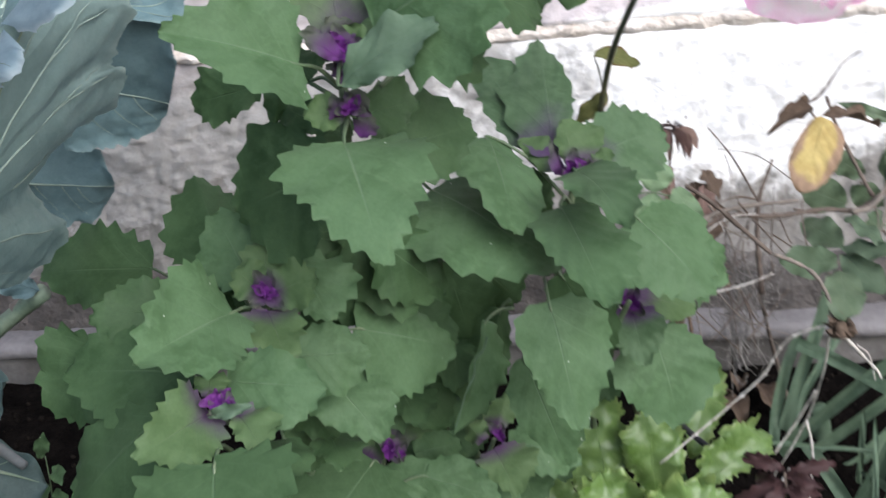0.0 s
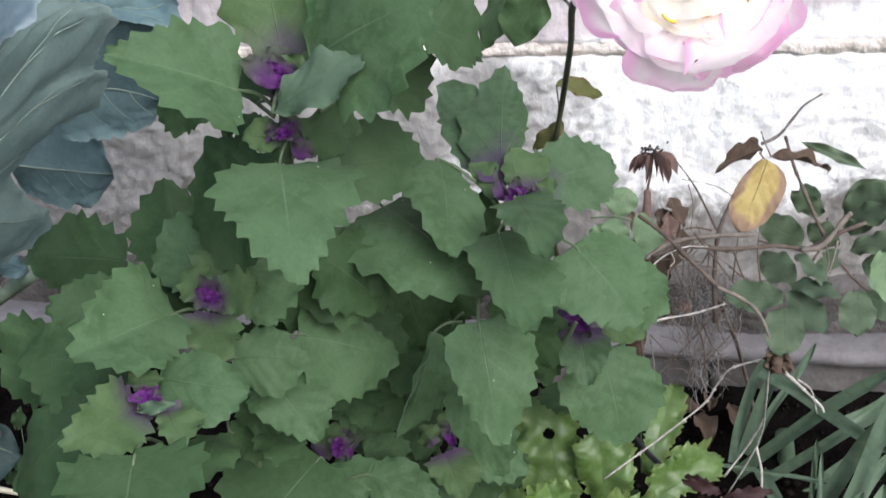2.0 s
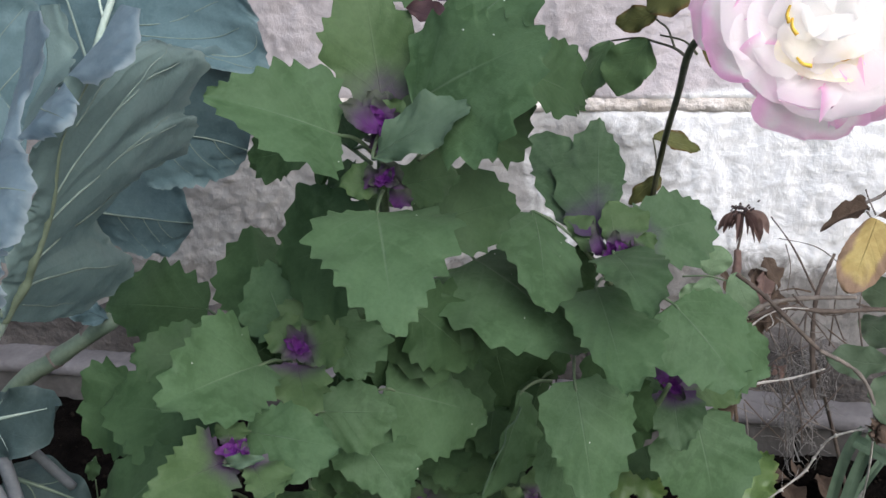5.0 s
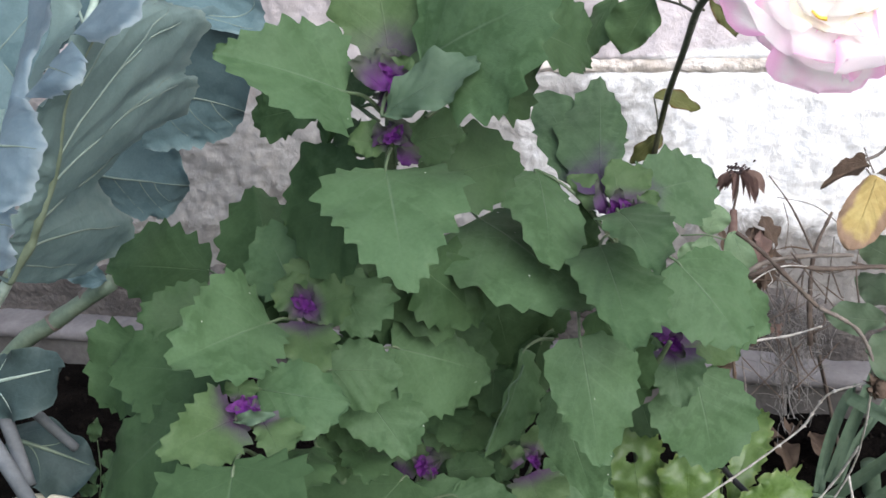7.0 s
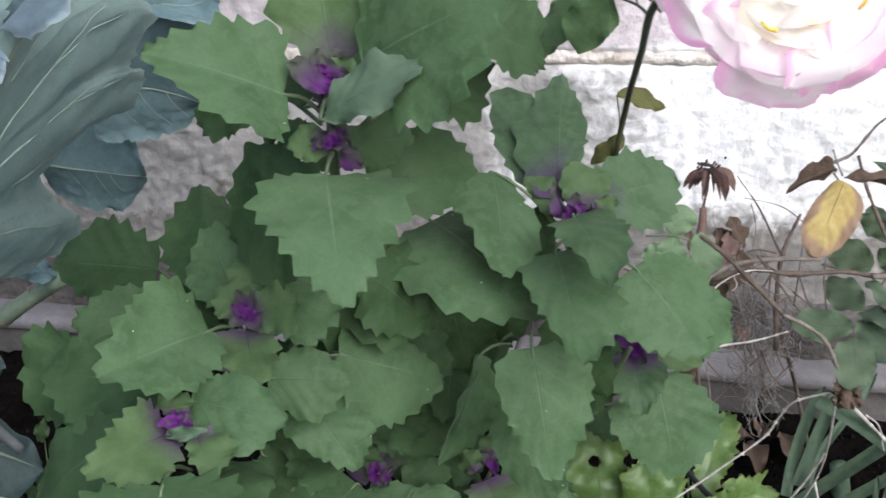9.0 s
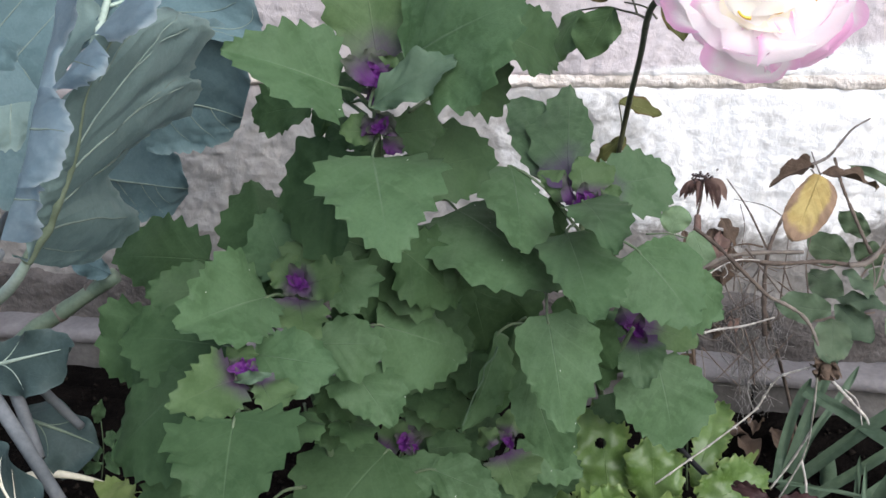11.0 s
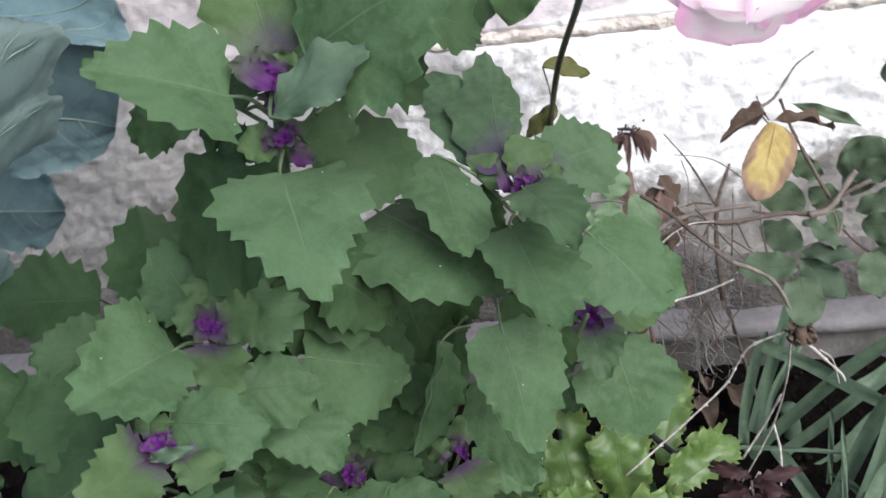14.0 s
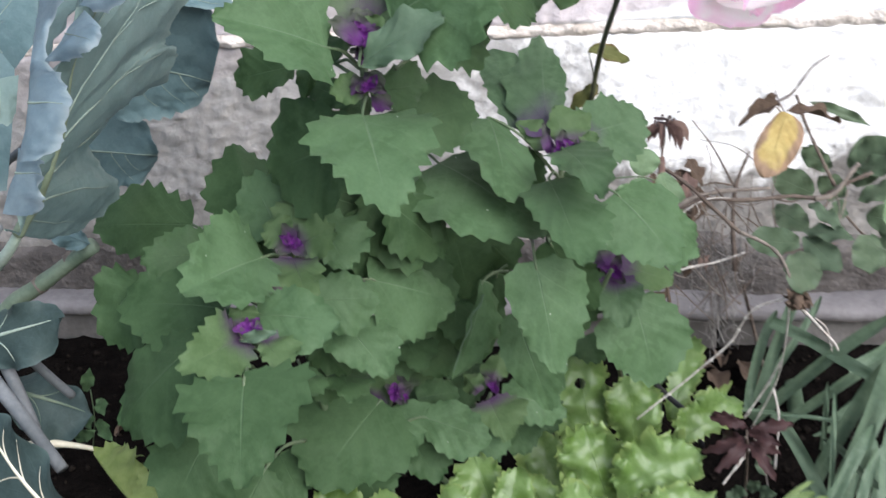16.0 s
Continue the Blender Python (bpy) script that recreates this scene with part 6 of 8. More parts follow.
# ---- dry rose shrub by the wall ----
shrub = thing("rose_shrub", (0.33, 1.36, 0.03), "straggly rose shrub with dry canes, green leaflets and withered leaves", "shrub")
tube("trunk", ((0.33, 1.36, 0.02), (0.3, 1.34, 0.16), (0.276, 1.135, 0.359)), 0.0024, 0.0018, M_TWIG_DARK, shrub, sides=8, knots=0.3)
tube("twig", ((0.276, 1.096, 0.353), (0.274, 1.119, 0.395), (0.277, 1.140, 0.430), (0.291, 1.160, 0.461)), 0.00234, 0.001404, M_TWIG_DARK, shrub, sides=7, knots=0.6, steps=10)
tube("twig", ((0.275, 1.139, 0.431), (0.254, 1.155, 0.468), (0.233, 1.165, 0.495)), 0.001092, 0.000468, M_TWIG_DARK, shrub, sides=7, knots=0.6, steps=10)
tube("twig", ((0.307, 1.154, 0.443), (0.276, 1.159, 0.467), (0.241, 1.156, 0.477)), 0.000546, 0.000312, M_TWIG, shrub, sides=7, knots=0.6, steps=10)
tube("twig", ((0.247, 1.155, 0.472), (0.252, 1.146, 0.454), (0.250, 1.134, 0.433)), 0.000468, 0.000312, M_TWIG_DARK, shrub, sides=7, knots=0.6, steps=10)
tube("twig", ((0.313, 1.122, 0.530), (0.328, 1.128, 0.536), (0.340, 1.138, 0.548), (0.350, 1.146, 0.558), (0.366, 1.154, 0.566)), 0.001404, 0.000702, M_TWIG, shrub, sides=7, knots=0.6, steps=10)
tube("twig", ((0.321, 1.099, 0.529), (0.315, 1.105, 0.541), (0.312, 1.108, 0.549)), 0.000702, 0.000468, M_TWIG, shrub, sides=7, knots=0.6, steps=10)
tube("twig", ((0.310, 1.039, 0.560), (0.318, 1.035, 0.549), (0.320, 1.034, 0.544)), 0.000702, 0.000546, M_TWIG, shrub, sides=7, knots=0.6, steps=10)
tube("twig", ((0.334, 1.129, 0.535), (0.342, 1.118, 0.511), (0.353, 1.108, 0.487), (0.364, 1.098, 0.465), (0.371, 1.093, 0.452)), 0.001248, 0.001716, M_TWIG_DARK, shrub, sides=7, knots=0.6, steps=10)
tube("cane", ((0.210, 1.086, 0.427), (0.233, 1.098, 0.438), (0.264, 1.107, 0.441), (0.310, 1.117, 0.439)), 0.002184, 0.001872, M_TAN, shrub, sides=7, knots=0.6, steps=10)
tube("cane", ((0.219, 1.053, 0.448), (0.247, 1.064, 0.454), (0.285, 1.070, 0.449), (0.328, 1.080, 0.448), (0.356, 1.084, 0.444), (0.377, 1.094, 0.452), (0.407, 1.106, 0.460)), 0.001716, 0.002028, M_TWIG_DARK, shrub, sides=7, knots=0.6, steps=10)
tube("cane", ((0.350, 1.074, 0.448), (0.368, 1.079, 0.450), (0.387, 1.094, 0.469), (0.393, 1.098, 0.474)), 0.00234, 0.002028, M_TAN, shrub, sides=7, knots=0.6, steps=10)
tube("twig", ((0.213, 1.026, 0.443), (0.228, 1.037, 0.456), (0.248, 1.046, 0.463), (0.269, 1.050, 0.462)), 0.000624, 0.000468, M_STRAW, shrub, sides=7, knots=0.6, steps=10)
tube("twig", ((0.237, 1.041, 0.460), (0.240, 1.038, 0.453), (0.236, 1.035, 0.449)), 0.000468, 0.000312, M_STRAW, shrub, sides=7, knots=0.6, steps=10)
tube("cane", ((0.209, 1.034, 0.501), (0.228, 1.031, 0.487), (0.249, 1.025, 0.468), (0.278, 1.017, 0.441)), 0.00156, 0.001716, M_TWIG_DARK, shrub, sides=7, knots=0.6, steps=10)
tube("cane", ((0.278, 0.999, 0.451), (0.296, 0.999, 0.442), (0.311, 0.997, 0.431), (0.321, 0.990, 0.414), (0.324, 0.982, 0.397)), 0.00156, 0.001404, M_TAN, shrub, sides=7, knots=0.6, steps=10)
tube("twig", ((0.219, 1.045, 0.383), (0.232, 1.053, 0.383), (0.257, 1.065, 0.382), (0.285, 1.079, 0.385)), 0.0011, 0.0008, M_STRAW, shrub, sides=7, knots=0.6, steps=10)
tube("twig", ((0.207, 1.060, 0.360), (0.210, 1.050, 0.340), (0.211, 1.040, 0.322)), 0.00156, 0.001248, M_BROWN, shrub, sides=7, knots=0.6, steps=10)
tube("twig", ((0.215, 1.077, 0.344), (0.219, 1.066, 0.323), (0.221, 1.055, 0.302)), 0.000702, 0.000468, M_TWIG, shrub, sides=7, knots=0.6, steps=10)
tube("twig", ((0.291, 1.088, 0.437), (0.299, 1.080, 0.418), (0.302, 1.079, 0.416)), 0.000702, 0.000468, M_TWIG_DARK, shrub, sides=7, knots=0.6, steps=10)
tube("twig", ((0.371, 1.091, 0.450), (0.375, 1.083, 0.432), (0.372, 1.073, 0.415)), 0.00078, 0.000468, M_TAN, shrub, sides=7, knots=0.6, steps=10)
tube("twig", ((0.382, 1.084, 0.453), (0.377, 1.073, 0.434), (0.371, 1.064, 0.422)), 0.000936, 0.000624, M_TAN, shrub, sides=7, knots=0.6, steps=10)
tube("twig", ((0.251, 1.189, 0.391), (0.248, 1.183, 0.381), (0.235, 1.177, 0.376)), 0.000936, 0.000468, M_TWIG_DARK, shrub, sides=7, knots=0.6, steps=10)
tube("twig", ((0.269, 1.144, 0.408), (0.254, 1.126, 0.382), (0.251, 1.111, 0.357)), 0.000936, 0.000468, M_TWIG, shrub, sides=7, knots=0.6, steps=10)
tube("twig", ((0.228, 1.175, 0.395), (0.236, 1.162, 0.369), (0.253, 1.153, 0.344)), 0.000936, 0.000468, M_TAN, shrub, sides=7, knots=0.6, steps=10)
tube("twig", ((0.231, 1.147, 0.423), (0.248, 1.136, 0.396), (0.257, 1.119, 0.362)), 0.000936, 0.000468, M_TAN, shrub, sides=7, knots=0.6, steps=10)
tube("twig", ((0.280, 1.163, 0.321), (0.278, 1.157, 0.310), (0.285, 1.150, 0.295)), 0.000936, 0.000468, M_TWIG_DARK, shrub, sides=7, knots=0.6, steps=10)
tube("twig", ((0.230, 1.109, 0.403), (0.230, 1.099, 0.385), (0.238, 1.092, 0.368)), 0.000936, 0.000468, M_TWIG_DARK, shrub, sides=7, knots=0.6, steps=10)
tube("twig", ((0.265, 1.185, 0.362), (0.264, 1.177, 0.348), (0.270, 1.169, 0.331)), 0.000936, 0.000468, M_TAN, shrub, sides=7, knots=0.6, steps=10)
tube("twig", ((0.246, 1.148, 0.333), (0.242, 1.145, 0.330), (0.239, 1.138, 0.319)), 0.000936, 0.000468, M_TWIG, shrub, sides=7, knots=0.6, steps=10)
tube("twig", ((0.263, 1.138, 0.324), (0.272, 1.130, 0.305), (0.283, 1.126, 0.294)), 0.000936, 0.000468, M_TWIG_DARK, shrub, sides=7, knots=0.6, steps=10)
tube("twig", ((0.248, 1.121, 0.421), (0.245, 1.116, 0.413), (0.244, 1.107, 0.397)), 0.000936, 0.000468, M_TWIG_DARK, shrub, sides=7, knots=0.6, steps=10)
tube("twig", ((0.252, 1.093, 0.365), (0.255, 1.089, 0.357), (0.249, 1.080, 0.343)), 0.000936, 0.000468, M_TAN, shrub, sides=7, knots=0.6, steps=10)
tube("twig", ((0.239, 1.135, 0.349), (0.245, 1.135, 0.346), (0.239, 1.129, 0.337)), 0.000936, 0.000468, M_TWIG, shrub, sides=7, knots=0.6, steps=10)
tube("twig", ((0.268, 1.158, 0.398), (0.267, 1.151, 0.387), (0.267, 1.146, 0.378)), 0.000936, 0.000468, M_TWIG_DARK, shrub, sides=7, knots=0.6, steps=10)
tube("twig", ((0.264, 1.130, 0.429), (0.263, 1.127, 0.424), (0.253, 1.119, 0.414)), 0.000936, 0.000468, M_TWIG, shrub, sides=7, knots=0.6, steps=10)
tube("twig", ((0.256, 1.095, 0.361), (0.265, 1.083, 0.335), (0.268, 1.070, 0.309)), 0.000936, 0.000468, M_TWIG_DARK, shrub, sides=7, knots=0.6, steps=10)
tube("twig", ((0.288, 1.142, 0.362), (0.289, 1.138, 0.354), (0.280, 1.130, 0.345)), 0.000936, 0.000468, M_TWIG_DARK, shrub, sides=7, knots=0.6, steps=10)
tube("twig", ((0.188, 1.165, 0.355), (0.230, 1.186, 0.374), (0.263, 1.201, 0.387)), 0.00091811, 0.000312, M_TWIG_DARK, shrub, sides=7, knots=0.6, steps=10)
tube("twig", ((0.263, 1.105, 0.296), (0.287, 1.123, 0.317), (0.304, 1.136, 0.334)), 0.000622741, 0.000312, M_BROWN, shrub, sides=7, knots=0.6, steps=10)
tube("twig", ((0.215, 1.080, 0.346), (0.236, 1.073, 0.325), (0.252, 1.069, 0.310)), 0.000504127, 0.000312, M_BROWN, shrub, sides=7, knots=0.6, steps=10)
tube("twig", ((0.271, 1.107, 0.448), (0.254, 1.104, 0.452), (0.234, 1.097, 0.449)), 0.000835951, 0.000312, M_BROWN, shrub, sides=7, knots=0.6, steps=10)
tube("twig", ((0.199, 1.116, 0.408), (0.236, 1.123, 0.406), (0.262, 1.128, 0.402)), 0.000751431, 0.000312, M_BROWN, shrub, sides=7, knots=0.6, steps=10)
tube("twig", ((0.291, 1.182, 0.349), (0.294, 1.198, 0.377), (0.297, 1.216, 0.407)), 0.000823798, 0.000312, M_TWIG_DARK, shrub, sides=7, knots=0.6, steps=10)
tube("twig", ((0.130, 1.161, 0.393), (0.156, 1.160, 0.380), (0.180, 1.156, 0.363)), 0.000682594, 0.000312, M_BROWN, shrub, sides=7, knots=0.6, steps=10)
tube("twig", ((0.257, 1.159, 0.410), (0.271, 1.158, 0.402), (0.286, 1.158, 0.395)), 0.000801701, 0.000312, M_BROWN, shrub, sides=7, knots=0.6, steps=10)
tube("twig", ((0.216, 1.097, 0.353), (0.234, 1.108, 0.365), (0.259, 1.125, 0.384)), 0.000499731, 0.000312, M_TWIG_DARK, shrub, sides=7, knots=0.6, steps=10)
tube("twig", ((0.197, 1.121, 0.344), (0.221, 1.120, 0.332), (0.237, 1.123, 0.331)), 0.000899135, 0.000312, M_TAN, shrub, sides=7, knots=0.6, steps=10)
tube("twig", ((0.241, 1.081, 0.435), (0.259, 1.079, 0.424), (0.285, 1.083, 0.420)), 0.000618859, 0.000312, M_TAN, shrub, sides=7, knots=0.6, steps=10)
tube("twig", ((0.255, 1.090, 0.454), (0.285, 1.078, 0.419), (0.307, 1.069, 0.393)), 0.000794515, 0.000312, M_TWIG_DARK, shrub, sides=7, knots=0.6, steps=10)
tube("twig", ((0.231, 1.094, 0.363), (0.259, 1.084, 0.332), (0.292, 1.078, 0.306)), 0.000761679, 0.000312, M_TAN, shrub, sides=7, knots=0.6, steps=10)
tube("twig", ((0.268, 1.104, 0.431), (0.291, 1.107, 0.425), (0.315, 1.115, 0.429)), 0.000582267, 0.000312, M_TWIG_DARK, shrub, sides=7, knots=0.6, steps=10)
tube("twig", ((0.318, 1.093, 0.390), (0.313, 1.112, 0.427), (0.317, 1.128, 0.454)), 0.000907786, 0.000312, M_TWIG_DARK, shrub, sides=7, knots=0.6, steps=10)
tube("twig", ((0.242, 1.119, 0.367), (0.250, 1.101, 0.330), (0.254, 1.080, 0.292)), 0.000520355, 0.000312, M_TWIG_DARK, shrub, sides=7, knots=0.6, steps=10)
tube("twig", ((0.287, 1.105, 0.411), (0.319, 1.099, 0.387), (0.343, 1.094, 0.367)), 0.000622677, 0.000312, M_BROWN, shrub, sides=7, knots=0.6, steps=10)
tube("twig", ((0.216, 1.116, 0.372), (0.226, 1.110, 0.355), (0.240, 1.105, 0.341)), 0.000916676, 0.000312, M_TWIG, shrub, sides=7, knots=0.6, steps=10)
tube("twig", ((0.234, 1.067, 0.352), (0.270, 1.068, 0.337), (0.303, 1.068, 0.323)), 0.000494806, 0.000312, M_TAN, shrub, sides=7, knots=0.6, steps=10)
tube("twig", ((0.270, 1.157, 0.317), (0.240, 1.134, 0.290), (0.216, 1.117, 0.269)), 0.000935338, 0.000312, M_TWIG_DARK, shrub, sides=7, knots=0.6, steps=10)
tube("twig", ((0.174, 1.146, 0.427), (0.203, 1.143, 0.410), (0.231, 1.141, 0.395)), 0.0004704, 0.000312, M_TWIG_DARK, shrub, sides=7, knots=0.6, steps=10)
tube("twig", ((0.243, 1.118, 0.369), (0.262, 1.126, 0.375), (0.284, 1.138, 0.385)), 0.000719028, 0.000312, M_TWIG_DARK, shrub, sides=7, knots=0.6, steps=10)
tube("twig", ((0.265, 1.072, 0.374), (0.289, 1.083, 0.382), (0.319, 1.098, 0.397)), 0.000513497, 0.000312, M_TWIG_DARK, shrub, sides=7, knots=0.6, steps=10)
tube("twig", ((0.245, 1.163, 0.321), (0.250, 1.160, 0.312), (0.265, 1.152, 0.292)), 0.000671194, 0.000312, M_TWIG_DARK, shrub, sides=7, knots=0.6, steps=10)
tube("twig", ((0.255, 1.140, 0.436), (0.271, 1.131, 0.412), (0.291, 1.127, 0.396)), 0.000655825, 0.000312, M_TWIG, shrub, sides=7, knots=0.6, steps=10)
tube("twig", ((0.164, 1.059, 0.376), (0.196, 1.057, 0.359), (0.225, 1.057, 0.346)), 0.000710406, 0.000312, M_TAN, shrub, sides=7, knots=0.6, steps=10)
blade(shrub, (0.227, 1.197, 0.437), (0.242, 1.175, 0.414), (0.225, 1.181, 0.427), (0.242, 1.191, 0.424), M_BROWN, name='withered_leaf', teeth=3, tooth=0.06, fold=0.7, curl=0.3, wave=0.004, rows=24, across=5)
blade(shrub, (0.227, 1.182, 0.429), (0.223, 1.145, 0.402), (0.217, 1.154, 0.419), (0.234, 1.162, 0.413), M_HUSK, name='withered_leaf', teeth=3, tooth=0.06, fold=0.7, curl=0.3, wave=0.004, rows=24, across=5)
blade(shrub, (0.241, 1.184, 0.409), (0.232, 1.136, 0.387), (0.229, 1.156, 0.402), (0.245, 1.164, 0.394), M_BROWN, name='withered_leaf', teeth=3, tooth=0.06, fold=0.7, curl=0.3, wave=0.004, rows=24, across=5)
blade(shrub, (0.215, 1.162, 0.415), (0.220, 1.141, 0.397), (0.211, 1.147, 0.407), (0.225, 1.156, 0.402), M_BROWN, name='withered_leaf', teeth=3, tooth=0.06, fold=0.7, curl=0.3, wave=0.004, rows=24, across=5)
blade(shrub, (0.239, 1.164, 0.335), (0.247, 1.147, 0.327), (0.237, 1.150, 0.332), (0.248, 1.161, 0.329), M_HUSK, name='withered_leaf', teeth=3, tooth=0.06, fold=0.7, curl=0.3, wave=0.004, rows=24, across=5)
blade(shrub, (0.374, 1.165, 0.438), (0.343, 1.158, 0.466), (0.364, 1.160, 0.462), (0.353, 1.163, 0.440), M_ROSE_LEAF, teeth=13, tooth=0.020, p=2.1, q=0.66, start=0.2, bend=0.05, wave=0.003, rows=32, across=6, name="leaflet")
blade(shrub, (0.355, 1.136, 0.423), (0.313, 1.129, 0.449), (0.341, 1.134, 0.452), (0.329, 1.131, 0.420), M_ROSE_LEAF, teeth=13, tooth=0.020, p=2.1, q=0.66, start=0.2, bend=0.05, wave=0.003, rows=32, across=6, name="leaflet")
blade(shrub, (0.386, 1.141, 0.416), (0.360, 1.135, 0.443), (0.381, 1.137, 0.441), (0.366, 1.139, 0.417), M_ROSE_LEAF, teeth=13, tooth=0.020, p=2.1, q=0.66, start=0.2, bend=0.05, wave=0.003, rows=32, across=6, name="leaflet")
blade(shrub, (0.398, 1.164, 0.418), (0.426, 1.165, 0.472), (0.426, 1.153, 0.438), (0.397, 1.176, 0.451), M_ROSE_LEAF, teeth=13, tooth=0.020, p=2.1, q=0.66, start=0.2, bend=0.05, wave=0.003, rows=32, across=6, name="leaflet")
blade(shrub, (0.398, 1.153, 0.441), (0.435, 1.125, 0.462), (0.417, 1.129, 0.444), (0.415, 1.150, 0.458), M_ROSE_LEAF, teeth=13, tooth=0.020, p=2.1, q=0.66, start=0.2, bend=0.05, wave=0.003, rows=32, across=6, name="leaflet")
blade(shrub, (0.396, 1.113, 0.428), (0.439, 1.096, 0.450), (0.418, 1.095, 0.433), (0.415, 1.115, 0.444), M_ROSE_LEAF, teeth=13, tooth=0.020, p=2.1, q=0.66, start=0.2, bend=0.05, wave=0.003, rows=32, across=6, name="leaflet")
blade(shrub, (0.317, 1.140, 0.405), (0.348, 1.101, 0.399), (0.323, 1.109, 0.394), (0.341, 1.131, 0.410), M_ROSE_LEAF, teeth=13, tooth=0.020, p=2.1, q=0.66, start=0.2, bend=0.05, wave=0.003, rows=32, across=6, name="leaflet")
blade(shrub, (0.346, 1.078, 0.441), (0.375, 1.036, 0.431), (0.355, 1.050, 0.435), (0.364, 1.065, 0.438), M_ROSE_PALE, teeth=13, tooth=0.020, p=2.1, q=0.66, start=0.2, bend=0.05, wave=0.003, rows=32, across=6, name="leaflet")
blade(shrub, (0.335, 1.042, 0.416), (0.284, 1.011, 0.439), (0.311, 1.028, 0.443), (0.309, 1.025, 0.412), M_ROSE_PALE, teeth=13, tooth=0.020, p=2.1, q=0.66, start=0.2, bend=0.05, wave=0.003, rows=32, across=6, name="leaflet")
blade(shrub, (0.340, 1.057, 0.422), (0.382, 1.024, 0.431), (0.359, 1.032, 0.423), (0.362, 1.050, 0.430), M_ROSE_PALE, teeth=13, tooth=0.020, p=2.1, q=0.66, start=0.2, bend=0.05, wave=0.003, rows=32, across=6, name="leaflet")
blade(shrub, (0.336, 1.030, 0.414), (0.334, 0.974, 0.400), (0.317, 0.997, 0.410), (0.353, 1.007, 0.405), M_ROSE_LEAF, teeth=13, tooth=0.020, p=2.1, q=0.66, start=0.2, bend=0.05, wave=0.003, rows=32, across=6, name="leaflet")
blade(shrub, (0.341, 1.054, 0.417), (0.370, 1.008, 0.402), (0.345, 1.022, 0.405), (0.366, 1.041, 0.415), M_ROSE_PALE, teeth=13, tooth=0.020, p=2.1, q=0.66, start=0.2, bend=0.05, wave=0.003, rows=32, across=6, name="leaflet")
blade(shrub, (0.399, 1.051, 0.420), (0.395, 0.997, 0.407), (0.380, 1.020, 0.416), (0.413, 1.028, 0.412), M_ROSE_LEAF, teeth=13, tooth=0.020, p=2.1, q=0.66, start=0.2, bend=0.05, wave=0.003, rows=32, across=6, name="leaflet")
blade(shrub, (0.405, 0.962, 0.510), (0.405, 0.917, 0.491), (0.393, 0.935, 0.502), (0.418, 0.944, 0.500), M_SUCKER, teeth=13, tooth=0.020, p=2.1, q=0.66, start=0.2, bend=0.05, wave=0.003, rows=32, across=6, name="leaflet")
blade(shrub, (0.389, 1.148, 0.408), (0.367, 1.113, 0.402), (0.372, 1.129, 0.414), (0.385, 1.132, 0.397), M_ROSE_LEAF, teeth=13, tooth=0.020, p=2.1, q=0.66, start=0.2, bend=0.05, wave=0.003, rows=32, across=6, name="leaflet")
withered_flower(shrub, (0.198, 1.347, 0.416), (0.195, 1.320, 0.382), (0.194, 1.302, 0.358))
twig_line = ((0.176, 0.993, 0.236), (0.205, 0.997, 0.262), (0.232, 1.000, 0.287), (0.268, 1.005, 0.322), (0.279, 1.002, 0.345), (0.291, 0.994, 0.370), (0.317, 0.986, 0.387), (0.324, 0.984, 0.391))
tube("thorny_twig", twig_line, 0.0008, 0.0009, M_STRAW, shrub, sides=8, knots=0.35, steps=6)
twig_rng = np.random.RandomState(3)
twig_way = smooth_line(twig_line, 6)
for k in range(3, len(twig_way) - 3, 4):
    c, d = twig_way[k], twig_way[k + 1] - twig_way[k - 1]
    d /= np.linalg.norm(d)
    out = np.cross(d, (0.3, -0.8, 0.5)) * (1 if twig_rng.rand() < 0.6 else -1)
    tube("node", (c - d * 0.0016, c, c + d * 0.0014), 0.0014, 0.0011, M_STRAW, shrub, sides=7, steps=2, knots=0.3, seed=k)
    if twig_rng.rand() < 0.6:
        tube("thorn", (c, c + out * 0.0022 + d * 0.0004, c + out * 0.0034 - d * 0.0004), 0.0009, 0.0002, M_STRAW, shrub, sides=5, steps=2)
tube("dry_stalk", ((0.324, 0.991, 0.381), (0.324, 1.022, 0.320), (0.324, 1.081, 0.243), (0.318, 1.105, 0.196), (0.302, 1.113, 0.150), (0.288, 1.125, 0.109)), 0.00090, 0.00079, M_STRAW, shrub, sides=7, knots=0.6, steps=10)
tube("dry_stalk", ((0.319, 1.106, 0.199), (0.326, 1.109, 0.154), (0.323, 1.099, 0.092)), 0.00124, 0.00113, M_STRAW, shrub, sides=7, knots=0.6, steps=10)
tube("dry_stalk", ((0.325, 1.085, 0.249), (0.308, 1.102, 0.197), (0.288, 1.102, 0.160)), 0.00113, 0.00102, M_STRAW, shrub, sides=7, knots=0.6, steps=10)
tube("dry_stalk", ((0.333, 0.990, 0.376), (0.349, 1.015, 0.344), (0.373, 1.047, 0.298), (0.378, 1.053, 0.285)), 0.00158, 0.00102, M_STRAW, shrub, sides=7, knots=0.6, steps=10)
tube("dry_stalk", ((0.351, 1.017, 0.346), (0.364, 1.034, 0.323), (0.371, 1.042, 0.291)), 0.00068, 0.00045, M_STRAW, shrub, sides=7, knots=0.6, steps=10)
tube("dry_stalk", ((0.307, 1.133, 0.115), (0.285, 1.113, 0.089), (0.265, 1.097, 0.068)), 0.00147, 0.00113, M_STRAW, shrub, sides=7, knots=0.6, steps=10)
tube("dry_stalk", ((0.312, 1.121, 0.092), (0.315, 1.109, 0.068), (0.318, 1.100, 0.051)), 0.000858, 0.00078, M_TWIG, shrub, sides=7, knots=0.6, steps=10)
